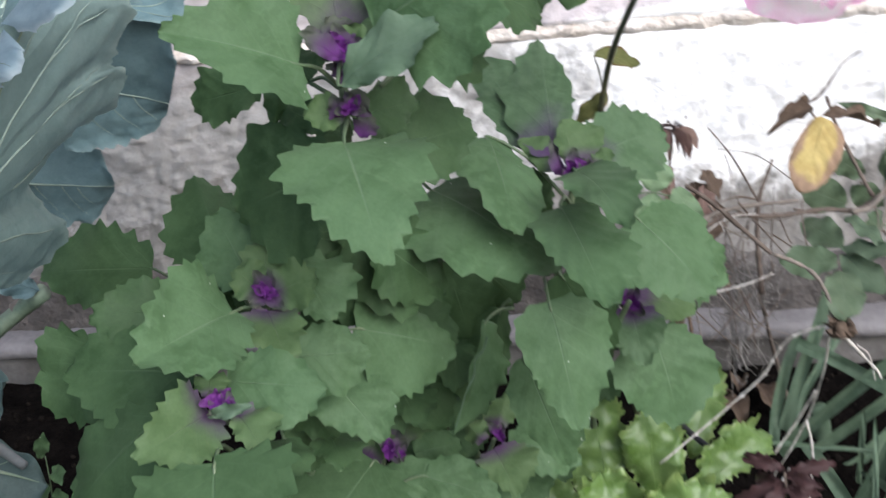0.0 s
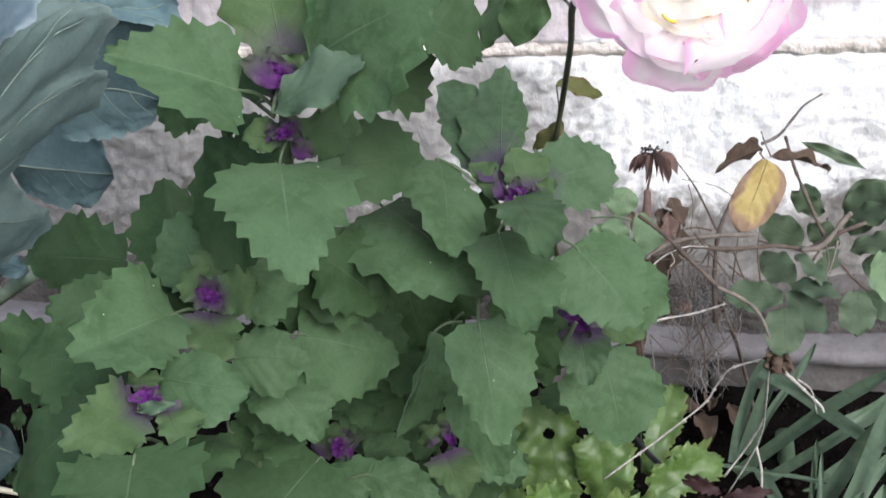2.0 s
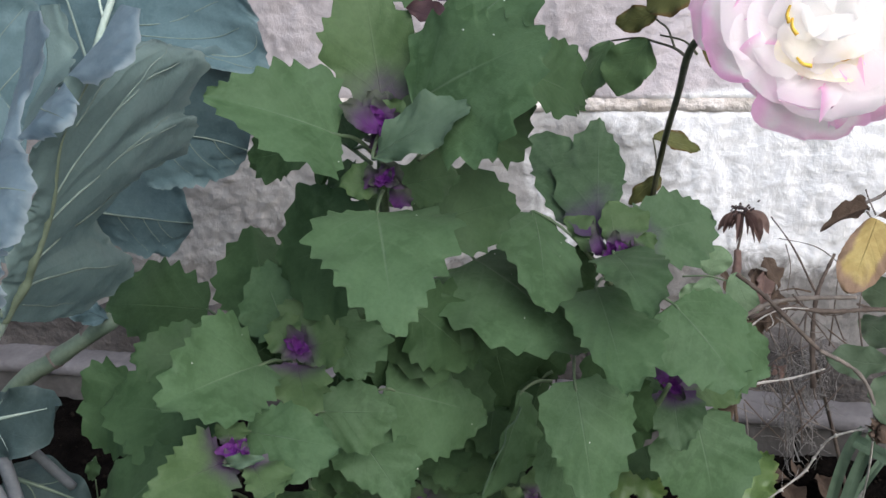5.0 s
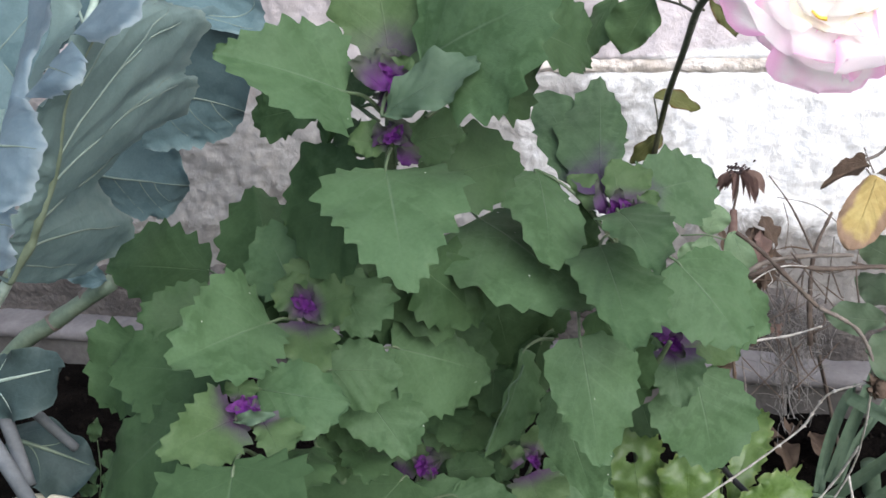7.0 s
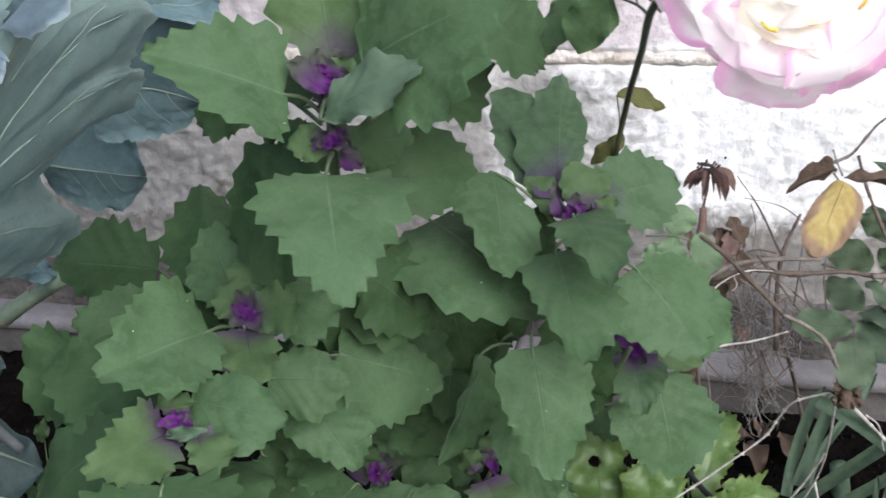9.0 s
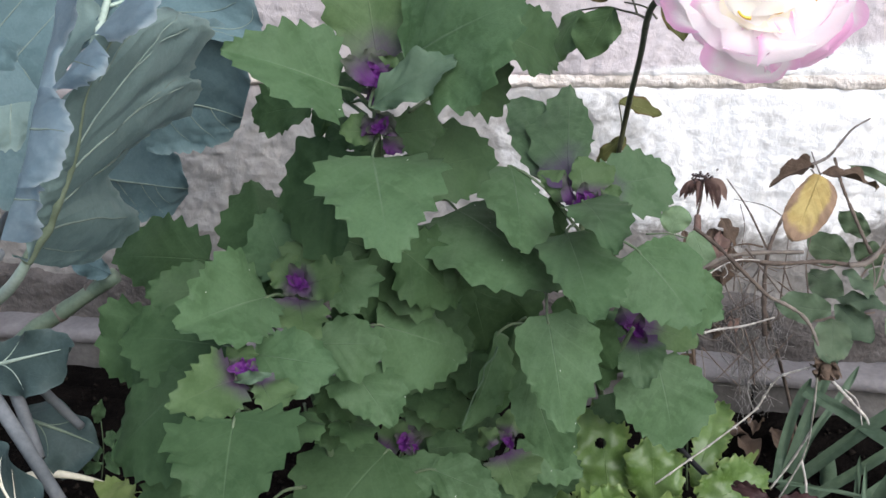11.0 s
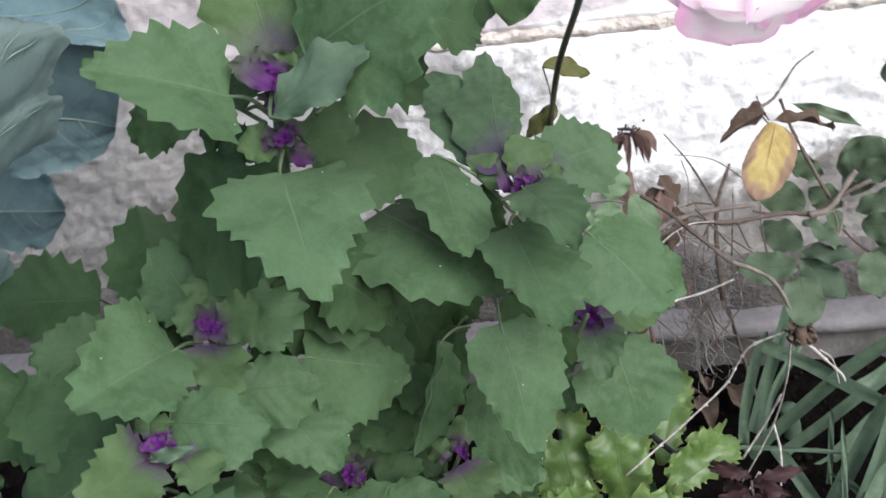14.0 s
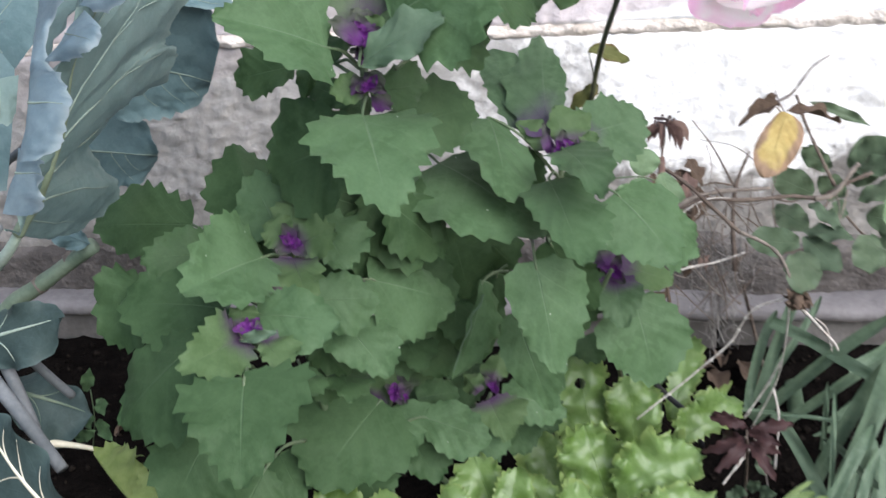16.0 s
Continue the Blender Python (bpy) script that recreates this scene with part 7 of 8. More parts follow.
blade(shrub, (0.332, 0.989, 0.385), (0.320, 0.975, 0.400), (0.318, 0.977, 0.393), (0.326, 0.983, 0.397), M_BROWN, name='withered_petal', teeth=2, wave=0.004, rows=14, across=4, curl=0.5)
blade(shrub, (0.331, 0.990, 0.388), (0.325, 0.969, 0.388), (0.322, 0.973, 0.383), (0.331, 0.978, 0.388), M_BROWN, name='withered_petal', teeth=2, wave=0.004, rows=14, across=4, curl=0.5)
blade(shrub, (0.327, 0.990, 0.388), (0.335, 0.972, 0.388), (0.331, 0.975, 0.383), (0.338, 0.979, 0.388), M_BROWN, name='withered_petal', teeth=2, wave=0.004, rows=14, across=4, curl=0.5)
blade(shrub, (0.325, 0.988, 0.387), (0.338, 0.978, 0.396), (0.333, 0.980, 0.391), (0.342, 0.985, 0.395), M_BROWN, name='withered_petal', teeth=2, wave=0.004, rows=14, across=4, curl=0.5)
blade(shrub, (0.328, 0.988, 0.384), (0.332, 0.979, 0.403), (0.327, 0.981, 0.396), (0.335, 0.986, 0.401), M_BROWN, name='withered_petal', teeth=2, wave=0.004, rows=14, across=4, curl=0.5)
blade(shrub, (0.333, 0.990, 0.387), (0.319, 0.971, 0.392), (0.316, 0.974, 0.387), (0.325, 0.978, 0.392), M_BROWN, name='withered_petal', teeth=2, wave=0.004, rows=14, across=4, curl=0.5)
blade(shrub, (0.328, 0.989, 0.387), (0.328, 0.974, 0.394), (0.325, 0.977, 0.389), (0.333, 0.981, 0.393), M_BROWN, name='withered_petal', teeth=2, wave=0.004, rows=14, across=4, curl=0.5)
blade(shrub, (0.325, 0.989, 0.388), (0.342, 0.974, 0.388), (0.335, 0.977, 0.384), (0.344, 0.981, 0.389), M_BROWN, name='withered_petal', teeth=2, wave=0.004, rows=14, across=4, curl=0.5)

outlined(shrub, (0.316, 1.003, 0.570), (0.296, 0.959, 0.527), (0.288, 0.976, 0.549), (0.331, 0.988, 0.552), M_YELLOW, teeth=9, tooth=0.02, p=2.3, q=0.62, start=0.25, bend=0.05, curl=0.12, lumps=0.004, quilt=0.0014, rows=72, label="yellowed leaf with a brown withered margin")
blade(shrub, (0.313, 1.042, 0.562), (0.275, 1.015, 0.554), (0.296, 1.029, 0.571), (0.299, 1.011, 0.561), M_BROWN, name='withered_leaf', teeth=4, fold=0.4, wave=0.004, rows=24, across=5)
blade(shrub, (0.318, 1.038, 0.556), (0.369, 1.064, 0.531), (0.340, 1.054, 0.550), (0.346, 1.039, 0.543), M_BROWN, name='withered_leaf', teeth=0, fold=0.7, wave=0.004, rows=24, across=5)
blade(shrub, (0.219, 1.194, 0.426), (0.225, 1.170, 0.401), (0.213, 1.175, 0.417), (0.233, 1.188, 0.408), M_BROWN, name='withered_leaf', teeth=0, fold=0.7, rows=24, across=5)
blade(shrub, (0.197, 1.160, 0.397), (0.219, 1.147, 0.365), (0.203, 1.138, 0.380), (0.225, 1.160, 0.384), M_BROWN, name='withered_leaf', teeth=0, fold=0.7, rows=24, across=5)
blade(shrub, (0.194, 1.192, 0.408), (0.198, 1.175, 0.401), (0.191, 1.176, 0.406), (0.202, 1.180, 0.407), M_BROWN, name='withered_leaf', teeth=0, fold=0.7, rows=24, across=5)
blade(shrub, (0.213, 1.165, 0.376), (0.223, 1.156, 0.356), (0.209, 1.157, 0.363), (0.229, 1.164, 0.367), M_BROWN, name='withered_leaf', teeth=0, fold=0.7, rows=24, across=5)
blade(shrub, (0.349, 1.177, 0.508), (0.412, 1.176, 0.480), (0.383, 1.180, 0.499), (0.383, 1.174, 0.488), M_ROSE_LEAF, name='leaflet', teeth=0, fold=0.5, wave=0.004, rows=24, across=5)
blade(shrub, (0.218, 1.185, 0.315), (0.233, 1.173, 0.311), (0.221, 1.174, 0.329), (0.229, 1.174, 0.302), M_BROWN, name='withered_leaf', teeth=0, fold=0.7, curl=0.3, rows=20, across=5)
blade(shrub, (0.183, 1.157, 0.279), (0.205, 1.156, 0.293), (0.190, 1.150, 0.298), (0.198, 1.153, 0.277), M_BROWN, name='withered_leaf', teeth=0, fold=0.7, curl=0.3, rows=20, across=5)
tube("dry_hip", ((0.331, 0.988, 0.394), (0.330, 0.979, 0.391), (0.330, 0.975, 0.382)), 0.0052, 0.0044, M_BROWN, shrub, sides=10, knots=0.3)
blade(shrub, (0.215, 1.193, 0.425), (0.238, 1.172, 0.400), (0.214, 1.166, 0.414), (0.233, 1.188, 0.419), M_BROWN, name='withered_leaf', teeth=0, fold=0.7, curl=0.3, rows=20, across=5)
blade(shrub, (0.198, 1.159, 0.370), (0.223, 1.144, 0.357), (0.204, 1.136, 0.363), (0.219, 1.157, 0.371), M_BROWN, name='withered_leaf', teeth=0, fold=0.7, curl=0.3, rows=20, across=5)
blade(shrub, (0.188, 1.187, 0.425), (0.196, 1.164, 0.405), (0.186, 1.163, 0.419), (0.198, 1.176, 0.415), M_BROWN, name='withered_leaf', teeth=0, fold=0.7, curl=0.3, rows=20, across=5)
blade(shrub, (0.397, 1.214, 0.416), (0.443, 1.212, 0.445), (0.430, 1.206, 0.413), (0.410, 1.216, 0.450), M_ROSE_LEAF, teeth=11, tooth=0.035, p=2.0, q=0.85, start=0.15, bend=0.05, wave=0.002, rows=28, across=5, name='leaflet')
blade(shrub, (0.426, 1.174, 0.439), (0.468, 1.160, 0.448), (0.448, 1.161, 0.432), (0.446, 1.168, 0.457), M_ROSE_PALE, teeth=11, tooth=0.035, p=2.0, q=0.85, start=0.15, bend=0.05, wave=0.002, rows=28, across=5, name='leaflet')
blade(shrub, (0.418, 1.208, 0.359), (0.457, 1.190, 0.362), (0.436, 1.192, 0.346), (0.439, 1.203, 0.376), M_ROSE_LEAF, teeth=11, tooth=0.035, p=2.0, q=0.85, start=0.15, bend=0.05, wave=0.002, rows=28, across=5, name='leaflet')
blade(shrub, (0.424, 1.203, 0.327), (0.465, 1.179, 0.319), (0.438, 1.183, 0.309), (0.450, 1.195, 0.339), M_ROSE_LEAF, teeth=11, tooth=0.035, p=2.0, q=0.85, start=0.15, bend=0.05, wave=0.002, rows=28, across=5, name='leaflet')
blade(shrub, (0.438, 1.234, 0.503), (0.474, 1.222, 0.517), (0.459, 1.222, 0.496), (0.452, 1.230, 0.525), M_ROSE_PALE, teeth=11, tooth=0.035, p=2.0, q=0.85, start=0.15, bend=0.05, wave=0.002, rows=28, across=5, name='leaflet')
blade(shrub, (0.440, 1.215, 0.365), (0.476, 1.208, 0.388), (0.464, 1.206, 0.364), (0.452, 1.213, 0.392), M_ROSE_PALE, teeth=11, tooth=0.035, p=2.0, q=0.85, start=0.15, bend=0.05, wave=0.002, rows=28, across=5, name='leaflet')
blade(shrub, (0.448, 1.205, 0.344), (0.492, 1.187, 0.346), (0.468, 1.188, 0.330), (0.471, 1.200, 0.362), M_ROSE_LEAF, teeth=11, tooth=0.035, p=2.0, q=0.85, start=0.15, bend=0.05, wave=0.002, rows=28, across=5, name='leaflet')
blade(shrub, (0.454, 1.205, 0.301), (0.495, 1.178, 0.289), (0.466, 1.183, 0.281), (0.482, 1.196, 0.312), M_ROSE_LEAF, teeth=11, tooth=0.035, p=2.0, q=0.85, start=0.15, bend=0.05, wave=0.002, rows=28, across=5, name='leaflet')
blade(shrub, (0.362, 1.295, 0.405), (0.376, 1.263, 0.390), (0.359, 1.276, 0.392), (0.378, 1.278, 0.404), M_ROSE_LEAF, teeth=11, tooth=0.035, p=2.0, q=0.85, start=0.15, bend=0.05, wave=0.002, rows=28, across=5, name='leaflet')
blade(shrub, (0.471, 1.238, 0.438), (0.504, 1.207, 0.419), (0.478, 1.216, 0.417), (0.497, 1.225, 0.441), M_ROSE_LEAF, teeth=11, tooth=0.035, p=2.0, q=0.85, start=0.15, bend=0.05, wave=0.002, rows=28, across=5, name='leaflet')
blade(shrub, (0.439, 1.245, 0.316), (0.474, 1.234, 0.332), (0.460, 1.233, 0.310), (0.452, 1.242, 0.340), M_ROSE_PALE, teeth=11, tooth=0.035, p=2.0, q=0.85, start=0.15, bend=0.05, wave=0.002, rows=28, across=5, name='leaflet')
blade(shrub, (0.463, 1.272, 0.459), (0.471, 1.236, 0.438), (0.455, 1.251, 0.445), (0.477, 1.253, 0.454), M_ROSE_LEAF, teeth=11, tooth=0.035, p=2.0, q=0.85, start=0.15, bend=0.05, wave=0.002, rows=28, across=5, name='leaflet')
tube("twig", ((0.395, 1.197, 0.366), (0.418, 1.206, 0.335), (0.439, 1.202, 0.321), (0.456, 1.203, 0.298)), 0.0013, 0.0009, M_TWIG_DARK, shrub, sides=6, knots=0.2)
tube("twig", ((0.441, 1.206, 0.370), (0.450, 1.199, 0.415), (0.455, 1.204, 0.465), (0.454, 1.223, 0.498)), 0.0013, 0.0009, M_TWIG_DARK, shrub, sides=6, knots=0.2)
tube("twig", ((0.369, 1.194, 0.369), (0.385, 1.227, 0.381), (0.384, 1.244, 0.392)), 0.0013, 0.0009, M_TWIG_DARK, shrub, sides=6, knots=0.2)
tube("twig", ((0.316, 1.215, 0.379), (0.343, 1.225, 0.369), (0.358, 1.226, 0.386)), 0.0013, 0.0009, M_TWIG_DARK, shrub, sides=6, knots=0.2)
tube("twig", ((0.323, 1.185, 0.323), (0.354, 1.192, 0.327), (0.389, 1.199, 0.330)), 0.0013, 0.0009, M_TWIG_DARK, shrub, sides=6, knots=0.2)

weed = thing("rose_sucker", (0.19, 1.25, 0.03), "small sucker with pale rounded leaflets beside the dry twigs", "plant")
tube("stem", ((0.19, 1.25, 0.02), (0.195, 1.16, 0.36), (0.195, 1.136, 0.441)), 0.0016, 0.001, M_STEM, weed, sides=6)
blade(weed, (0.178, 1.137, 0.446), (0.189, 1.150, 0.470), (0.168, 1.143, 0.461), (0.199, 1.144, 0.455), M_SUCKER, teeth=13, tooth=0.02, p=2.2, q=0.62, start=0.25, bend=0.05, wave=0.002, rows=32, across=6, name="leaflet")
blade(weed, (0.201, 1.140, 0.447), (0.220, 1.120, 0.409), (0.196, 1.128, 0.427), (0.223, 1.132, 0.430), M_SUCKER, teeth=13, tooth=0.02, p=2.2, q=0.62, start=0.25, bend=0.05, wave=0.002, rows=32, across=6, name="leaflet")
blade(weed, (0.178, 1.136, 0.444), (0.182, 1.124, 0.422), (0.164, 1.128, 0.434), (0.192, 1.129, 0.430), M_SUCKER, teeth=13, tooth=0.02, p=2.2, q=0.62, start=0.25, bend=0.05, wave=0.002, rows=32, across=6, name="leaflet")
blade(weed, (0.171, 1.131, 0.437), (0.152, 1.123, 0.426), (0.158, 1.130, 0.438), (0.164, 1.123, 0.424), M_SUCKER, teeth=13, tooth=0.02, p=2.2, q=0.62, start=0.25, bend=0.05, wave=0.002, rows=32, across=6, name="leaflet")
tube("petiole", ((0.154, 1.133, 0.445), (0.178, 1.136, 0.445), (0.195, 1.136, 0.441), (0.201, 1.140, 0.447)), 0.0009, 0.0007, M_STEM, weed, sides=5)
fibre_tuft((0.262, 1.189, 0.336), (0.260, 1.198, 0.226))

# ---- leeks ----
leek_a = thing("leek_plant", (0.36, 1.3, 0.03), "leek with flat blue-green strap leaves bending in the bed", "plant", "leeks")
leek_b = thing("leek_plant", (0.44, 1.18, 0.03), "leek with broad arching grey-green strap leaves", "plant", "leeks")
leek_c = thing("leek_plant", (0.46, 1.0, 0.03), "leek with drooping grey-green strap leaves near the red seedling", "plant", "leeks")
strap(leek_a, ((0.308, 1.218, 0.099), (0.327, 1.234, 0.162), (0.349, 1.249, 0.224), (0.358, 1.252, 0.267)), 0.0134, M_LEEK)
strap(leek_a, ((0.297, 1.212, 0.089), (0.302, 1.231, 0.122), (0.315, 1.248, 0.170), (0.331, 1.267, 0.200)), 0.0118, M_LEEK)
strap(leek_a, ((0.317, 1.219, 0.097), (0.332, 1.241, 0.133), (0.364, 1.270, 0.174), (0.385, 1.291, 0.206)), 0.0087, M_LEEK)
strap(leek_a, ((0.300, 1.189, 0.091), (0.343, 1.181, 0.145), (0.395, 1.167, 0.210), (0.454, 1.153, 0.272)), 0.0142, M_LEEK)
strap(leek_b, ((0.323, 1.234, 0.204), (0.362, 1.203, 0.201), (0.394, 1.163, 0.202), (0.448, 1.110, 0.197)), 0.0142, M_LEEK)
strap(leek_b, ((0.379, 1.150, 0.080), (0.381, 1.152, 0.124), (0.382, 1.156, 0.174)), 0.0059, M_LEEK)
strap(leek_b, ((0.357, 1.088, 0.059), (0.384, 1.103, 0.119), (0.410, 1.113, 0.172), (0.439, 1.110, 0.240)), 0.0166, M_LEEK)
strap(leek_b, ((0.382, 1.059, 0.083), (0.405, 1.072, 0.141), (0.425, 1.084, 0.199), (0.447, 1.107, 0.273)), 0.0166, M_LEEK)
strap(leek_b, ((0.335, 1.223, 0.059), (0.381, 1.228, 0.096), (0.426, 1.233, 0.133), (0.491, 1.252, 0.170)), 0.0126, M_LEEK)
strap(leek_b, ((0.346, 1.227, 0.021), (0.394, 1.242, 0.035), (0.442, 1.254, 0.084), (0.493, 1.259, 0.120)), 0.0118, M_LEEK)
strap(leek_c, ((0.283, 1.137, 0.146), (0.323, 1.132, 0.146), (0.367, 1.126, 0.145), (0.411, 1.127, 0.134)), 0.0047, M_LEEK)
strap(leek_c, ((0.325, 1.148, 0.134), (0.345, 1.101, 0.126), (0.360, 1.053, 0.120), (0.372, 1.004, 0.112)), 0.0142, M_LEEK)
strap(leek_c, ((0.390, 1.036, 0.080), (0.405, 1.061, 0.122), (0.427, 1.090, 0.167), (0.454, 1.113, 0.201)), 0.0126, M_LEEK)
strap(leek_c, ((0.436, 1.048, 0.171), (0.414, 1.023, 0.154), (0.400, 0.991, 0.121)), 0.0118, M_LEEK)
strap(leek_c, ((0.425, 1.008, 0.144), (0.412, 1.035, 0.136), (0.392, 1.087, 0.131), (0.377, 1.124, 0.117)), 0.0079, M_LEEK)
strap(leek_b, ((0.370, 1.037, 0.109), (0.377, 1.041, 0.113), (0.381, 1.068, 0.158), (0.383, 1.097, 0.207)), 0.0055, M_LEEK)
strap(leek_c, ((0.344, 0.949, 0.109), (0.362, 0.975, 0.127), (0.397, 1.020, 0.172), (0.418, 1.042, 0.202)), 0.0134, M_LEEK)
strap(leek_c, ((0.409, 0.852, 0.183), (0.409, 0.892, 0.231), (0.413, 0.921, 0.258), (0.423, 0.952, 0.286)), 0.0142, M_LEEK)
strap(leek_b, ((0.391, 1.176, 0.099), (0.445, 1.198, 0.137), (0.490, 1.215, 0.170), (0.532, 1.219, 0.203)), 0.0150, M_LEEK)
strap(leek_b, ((0.388, 1.032, 0.034), (0.413, 1.055, 0.046), (0.431, 1.085, 0.070), (0.438, 1.113, 0.116)), 0.0079, M_LEEK)
strap(leek_b, ((0.453, 0.978, 0.080), (0.451, 1.021, 0.115), (0.462, 1.062, 0.140), (0.482, 1.092, 0.165)), 0.0142, M_LEEK)
strap(leek_b, ((0.409, 1.204, 0.159), (0.449, 1.221, 0.174), (0.502, 1.243, 0.214)), 0.0126, M_LEEK)
strap(leek_c, ((0.284, 0.869, 0.194), (0.314, 0.887, 0.214), (0.346, 0.900, 0.226)), 0.0118, M_SHOOT)
strap(leek_c, ((0.305, 0.856, 0.204), (0.332, 0.871, 0.221), (0.356, 0.884, 0.235)), 0.0118, M_SHOOT)
strap(leek_c, ((0.308, 0.901, 0.200), (0.327, 0.913, 0.213), (0.347, 0.922, 0.222)), 0.0047, M_SHOOT)
tube("shaft", ((0.36, 1.3, 0.0), (0.36, 1.3, 0.04), (0.355, 1.3, 0.07)), 0.011, 0.01, M_LEEK, leek_a, sides=12)
tube("shaft", ((0.44, 1.18, 0.0), (0.44, 1.18, 0.04), (0.435, 1.18, 0.07)), 0.011, 0.01, M_LEEK, leek_b, sides=12)
tube("shaft", ((0.46, 1, 0.0), (0.46, 1, 0.04), (0.455, 1, 0.07)), 0.011, 0.01, M_LEEK, leek_c, sides=12)

# ---- lettuce ----
head = thing("lettuce", (0.1, 1.08, 0.03), "frilly light green leaf lettuce, one leaf with a round hole", "lettuce", "lettuces")
head_low = thing("lettuce", (-0.04, 1.0, 0.03), "frilly light green leaf lettuce under the tree spinach", "lettuce", "lettuces")
head_lime = thing("lettuce", (-0.3, 0.98, 0.03), "yellow-green lettuce leaf tips beside the cole plant", "lettuce", "lettuces")
frilled(head, (0.123, 1.054, 0.143), (0.103, 1.108, 0.252), (0.066, 1.077, 0.211), (0.143, 1.087, 0.205), M_LETTUCE, frill=0.12, hole=(0.109, 1.083, 0.216, 0.006))
frilled(head, (0.168, 1.057, 0.142), (0.164, 1.085, 0.227), (0.137, 1.073, 0.206), (0.198, 1.083, 0.210), M_LETTUCE, frill=0.14)
frilled(head, (0.207, 1.125, 0.140), (0.230, 1.213, 0.193), (0.204, 1.169, 0.174), (0.243, 1.179, 0.175), M_LETTUCE, frill=0.1)
frilled(head, (0.148, 0.957, 0.148), (0.120, 0.994, 0.228), (0.091, 0.970, 0.199), (0.161, 0.982, 0.200), M_LETTUCE, frill=0.28)
frilled(head, (0.153, 0.950, 0.180), (0.240, 0.983, 0.202), (0.188, 0.986, 0.226), (0.223, 0.959, 0.179), M_LETTUCE, frill=0.28)
frilled(head, (0.215, 1.059, 0.159), (0.288, 1.112, 0.176), (0.236, 1.098, 0.192), (0.265, 1.082, 0.161), M_LETTUCE, frill=0.28)
frilled(head, (0.151, 0.899, 0.186), (0.103, 0.880, 0.220), (0.113, 0.905, 0.230), (0.125, 0.876, 0.184), M_LETTUCE, frill=0.28)
frilled(head, (0.168, 0.902, 0.182), (0.259, 0.943, 0.169), (0.212, 0.938, 0.197), (0.217, 0.911, 0.158), M_LETTUCE, frill=0.28)
frilled(head, (0.163, 1.057, 0.084), (0.174, 1.113, 0.132), (0.156, 1.090, 0.116), (0.204, 1.096, 0.113), M_DARK, frill=0.1)
frilled(head, (0.097, 1.007, 0.116), (0.061, 1.054, 0.171), (0.043, 1.026, 0.145), (0.097, 1.037, 0.154), M_LETTUCE, frill=0.14)
frilled(head, (0.093, 0.923, 0.159), (0.065, 0.939, 0.201), (0.047, 0.926, 0.184), (0.096, 0.938, 0.188), M_LETTUCE, frill=0.28)
frilled(head_low, (0.051, 0.873, 0.182), (0.021, 0.904, 0.252), (-0.004, 0.883, 0.225), (0.052, 0.896, 0.235), M_LETTUCE, frill=0.28)
frilled(head_low, (0.057, 0.847, 0.204), (0.066, 0.889, 0.252), (0.045, 0.869, 0.239), (0.085, 0.878, 0.237), M_LETTUCE, frill=0.26)
frilled(head_low, (0.036, 0.834, 0.212), (0.000, 0.859, 0.249), (-0.004, 0.838, 0.230), (0.025, 0.854, 0.246), M_LETTUCE, frill=0.28)
frilled(head_low, (-0.069, 0.773, 0.244), (-0.095, 0.816, 0.287), (-0.114, 0.794, 0.273), (-0.065, 0.801, 0.276), M_LETTUCE, frill=0.28)
frilled(head_low, (-0.037, 0.778, 0.240), (-0.048, 0.822, 0.276), (-0.064, 0.801, 0.263), (-0.027, 0.803, 0.263), M_LETTUCE, frill=0.28)
frilled(head_lime, (-0.226, 0.710, 0.320), (-0.296, 0.760, 0.356), (-0.252, 0.758, 0.364), (-0.262, 0.736, 0.340), M_LIME, frill=0.08)
frilled(head_lime, (-0.199, 0.677, 0.332), (-0.217, 0.720, 0.375), (-0.231, 0.704, 0.363), (-0.198, 0.702, 0.360), M_LIME, frill=0.08)
frilled(head_lime, (-0.150, 0.673, 0.345), (-0.171, 0.710, 0.379), (-0.177, 0.693, 0.368), (-0.143, 0.696, 0.368), M_LIME, frill=0.1)
leaf(lowp, (0.060, 1.036, 0.229), (0.089, 1.007, 0.206), (0.055, 1.013, 0.212), (0.096, 1.030, 0.223), M_DARK, start=0.35, teeth=6, p=1.55)
leaf(lowp, (0.040, 1.015, 0.221), (0.061, 0.981, 0.195), (0.026, 0.989, 0.202), (0.074, 1.006, 0.211), M_DARK, start=0.35, teeth=6, p=1.55)
leaf(lowp, (0.015, 0.971, 0.242), (0.035, 0.938, 0.217), (-0.001, 0.948, 0.229), (0.048, 0.961, 0.229), M_LEAF, start=0.35, teeth=6, p=1.55)
leaf(lowp, (0.117, 1.107, 0.265), (0.130, 1.085, 0.242), (0.100, 1.085, 0.256), (0.146, 1.097, 0.257), M_DARK, start=0.35, teeth=6, p=1.55)
leaf(lowp, (-0.026, 1.000, 0.311), (-0.002, 0.976, 0.299), (-0.029, 0.980, 0.299), (0.005, 0.993, 0.309), M_DARK, start=0.35, teeth=6, p=1.55)
leaf(lowp, (-0.041, 0.902, 0.274), (-0.008, 0.870, 0.245), (-0.046, 0.879, 0.257), (0.000, 0.895, 0.264), M_DARK, start=0.35, teeth=6, p=1.55)
leaf(lowp, (-0.078, 0.848, 0.281), (-0.052, 0.818, 0.259), (-0.086, 0.825, 0.265), (-0.038, 0.841, 0.271), M_DARK, start=0.35, teeth=6, p=1.55)
leaf(lowp, (-0.139, 0.808, 0.324), (-0.112, 0.776, 0.297), (-0.150, 0.785, 0.309), (-0.105, 0.800, 0.315), M_DARK, start=0.35, teeth=6, p=1.55)

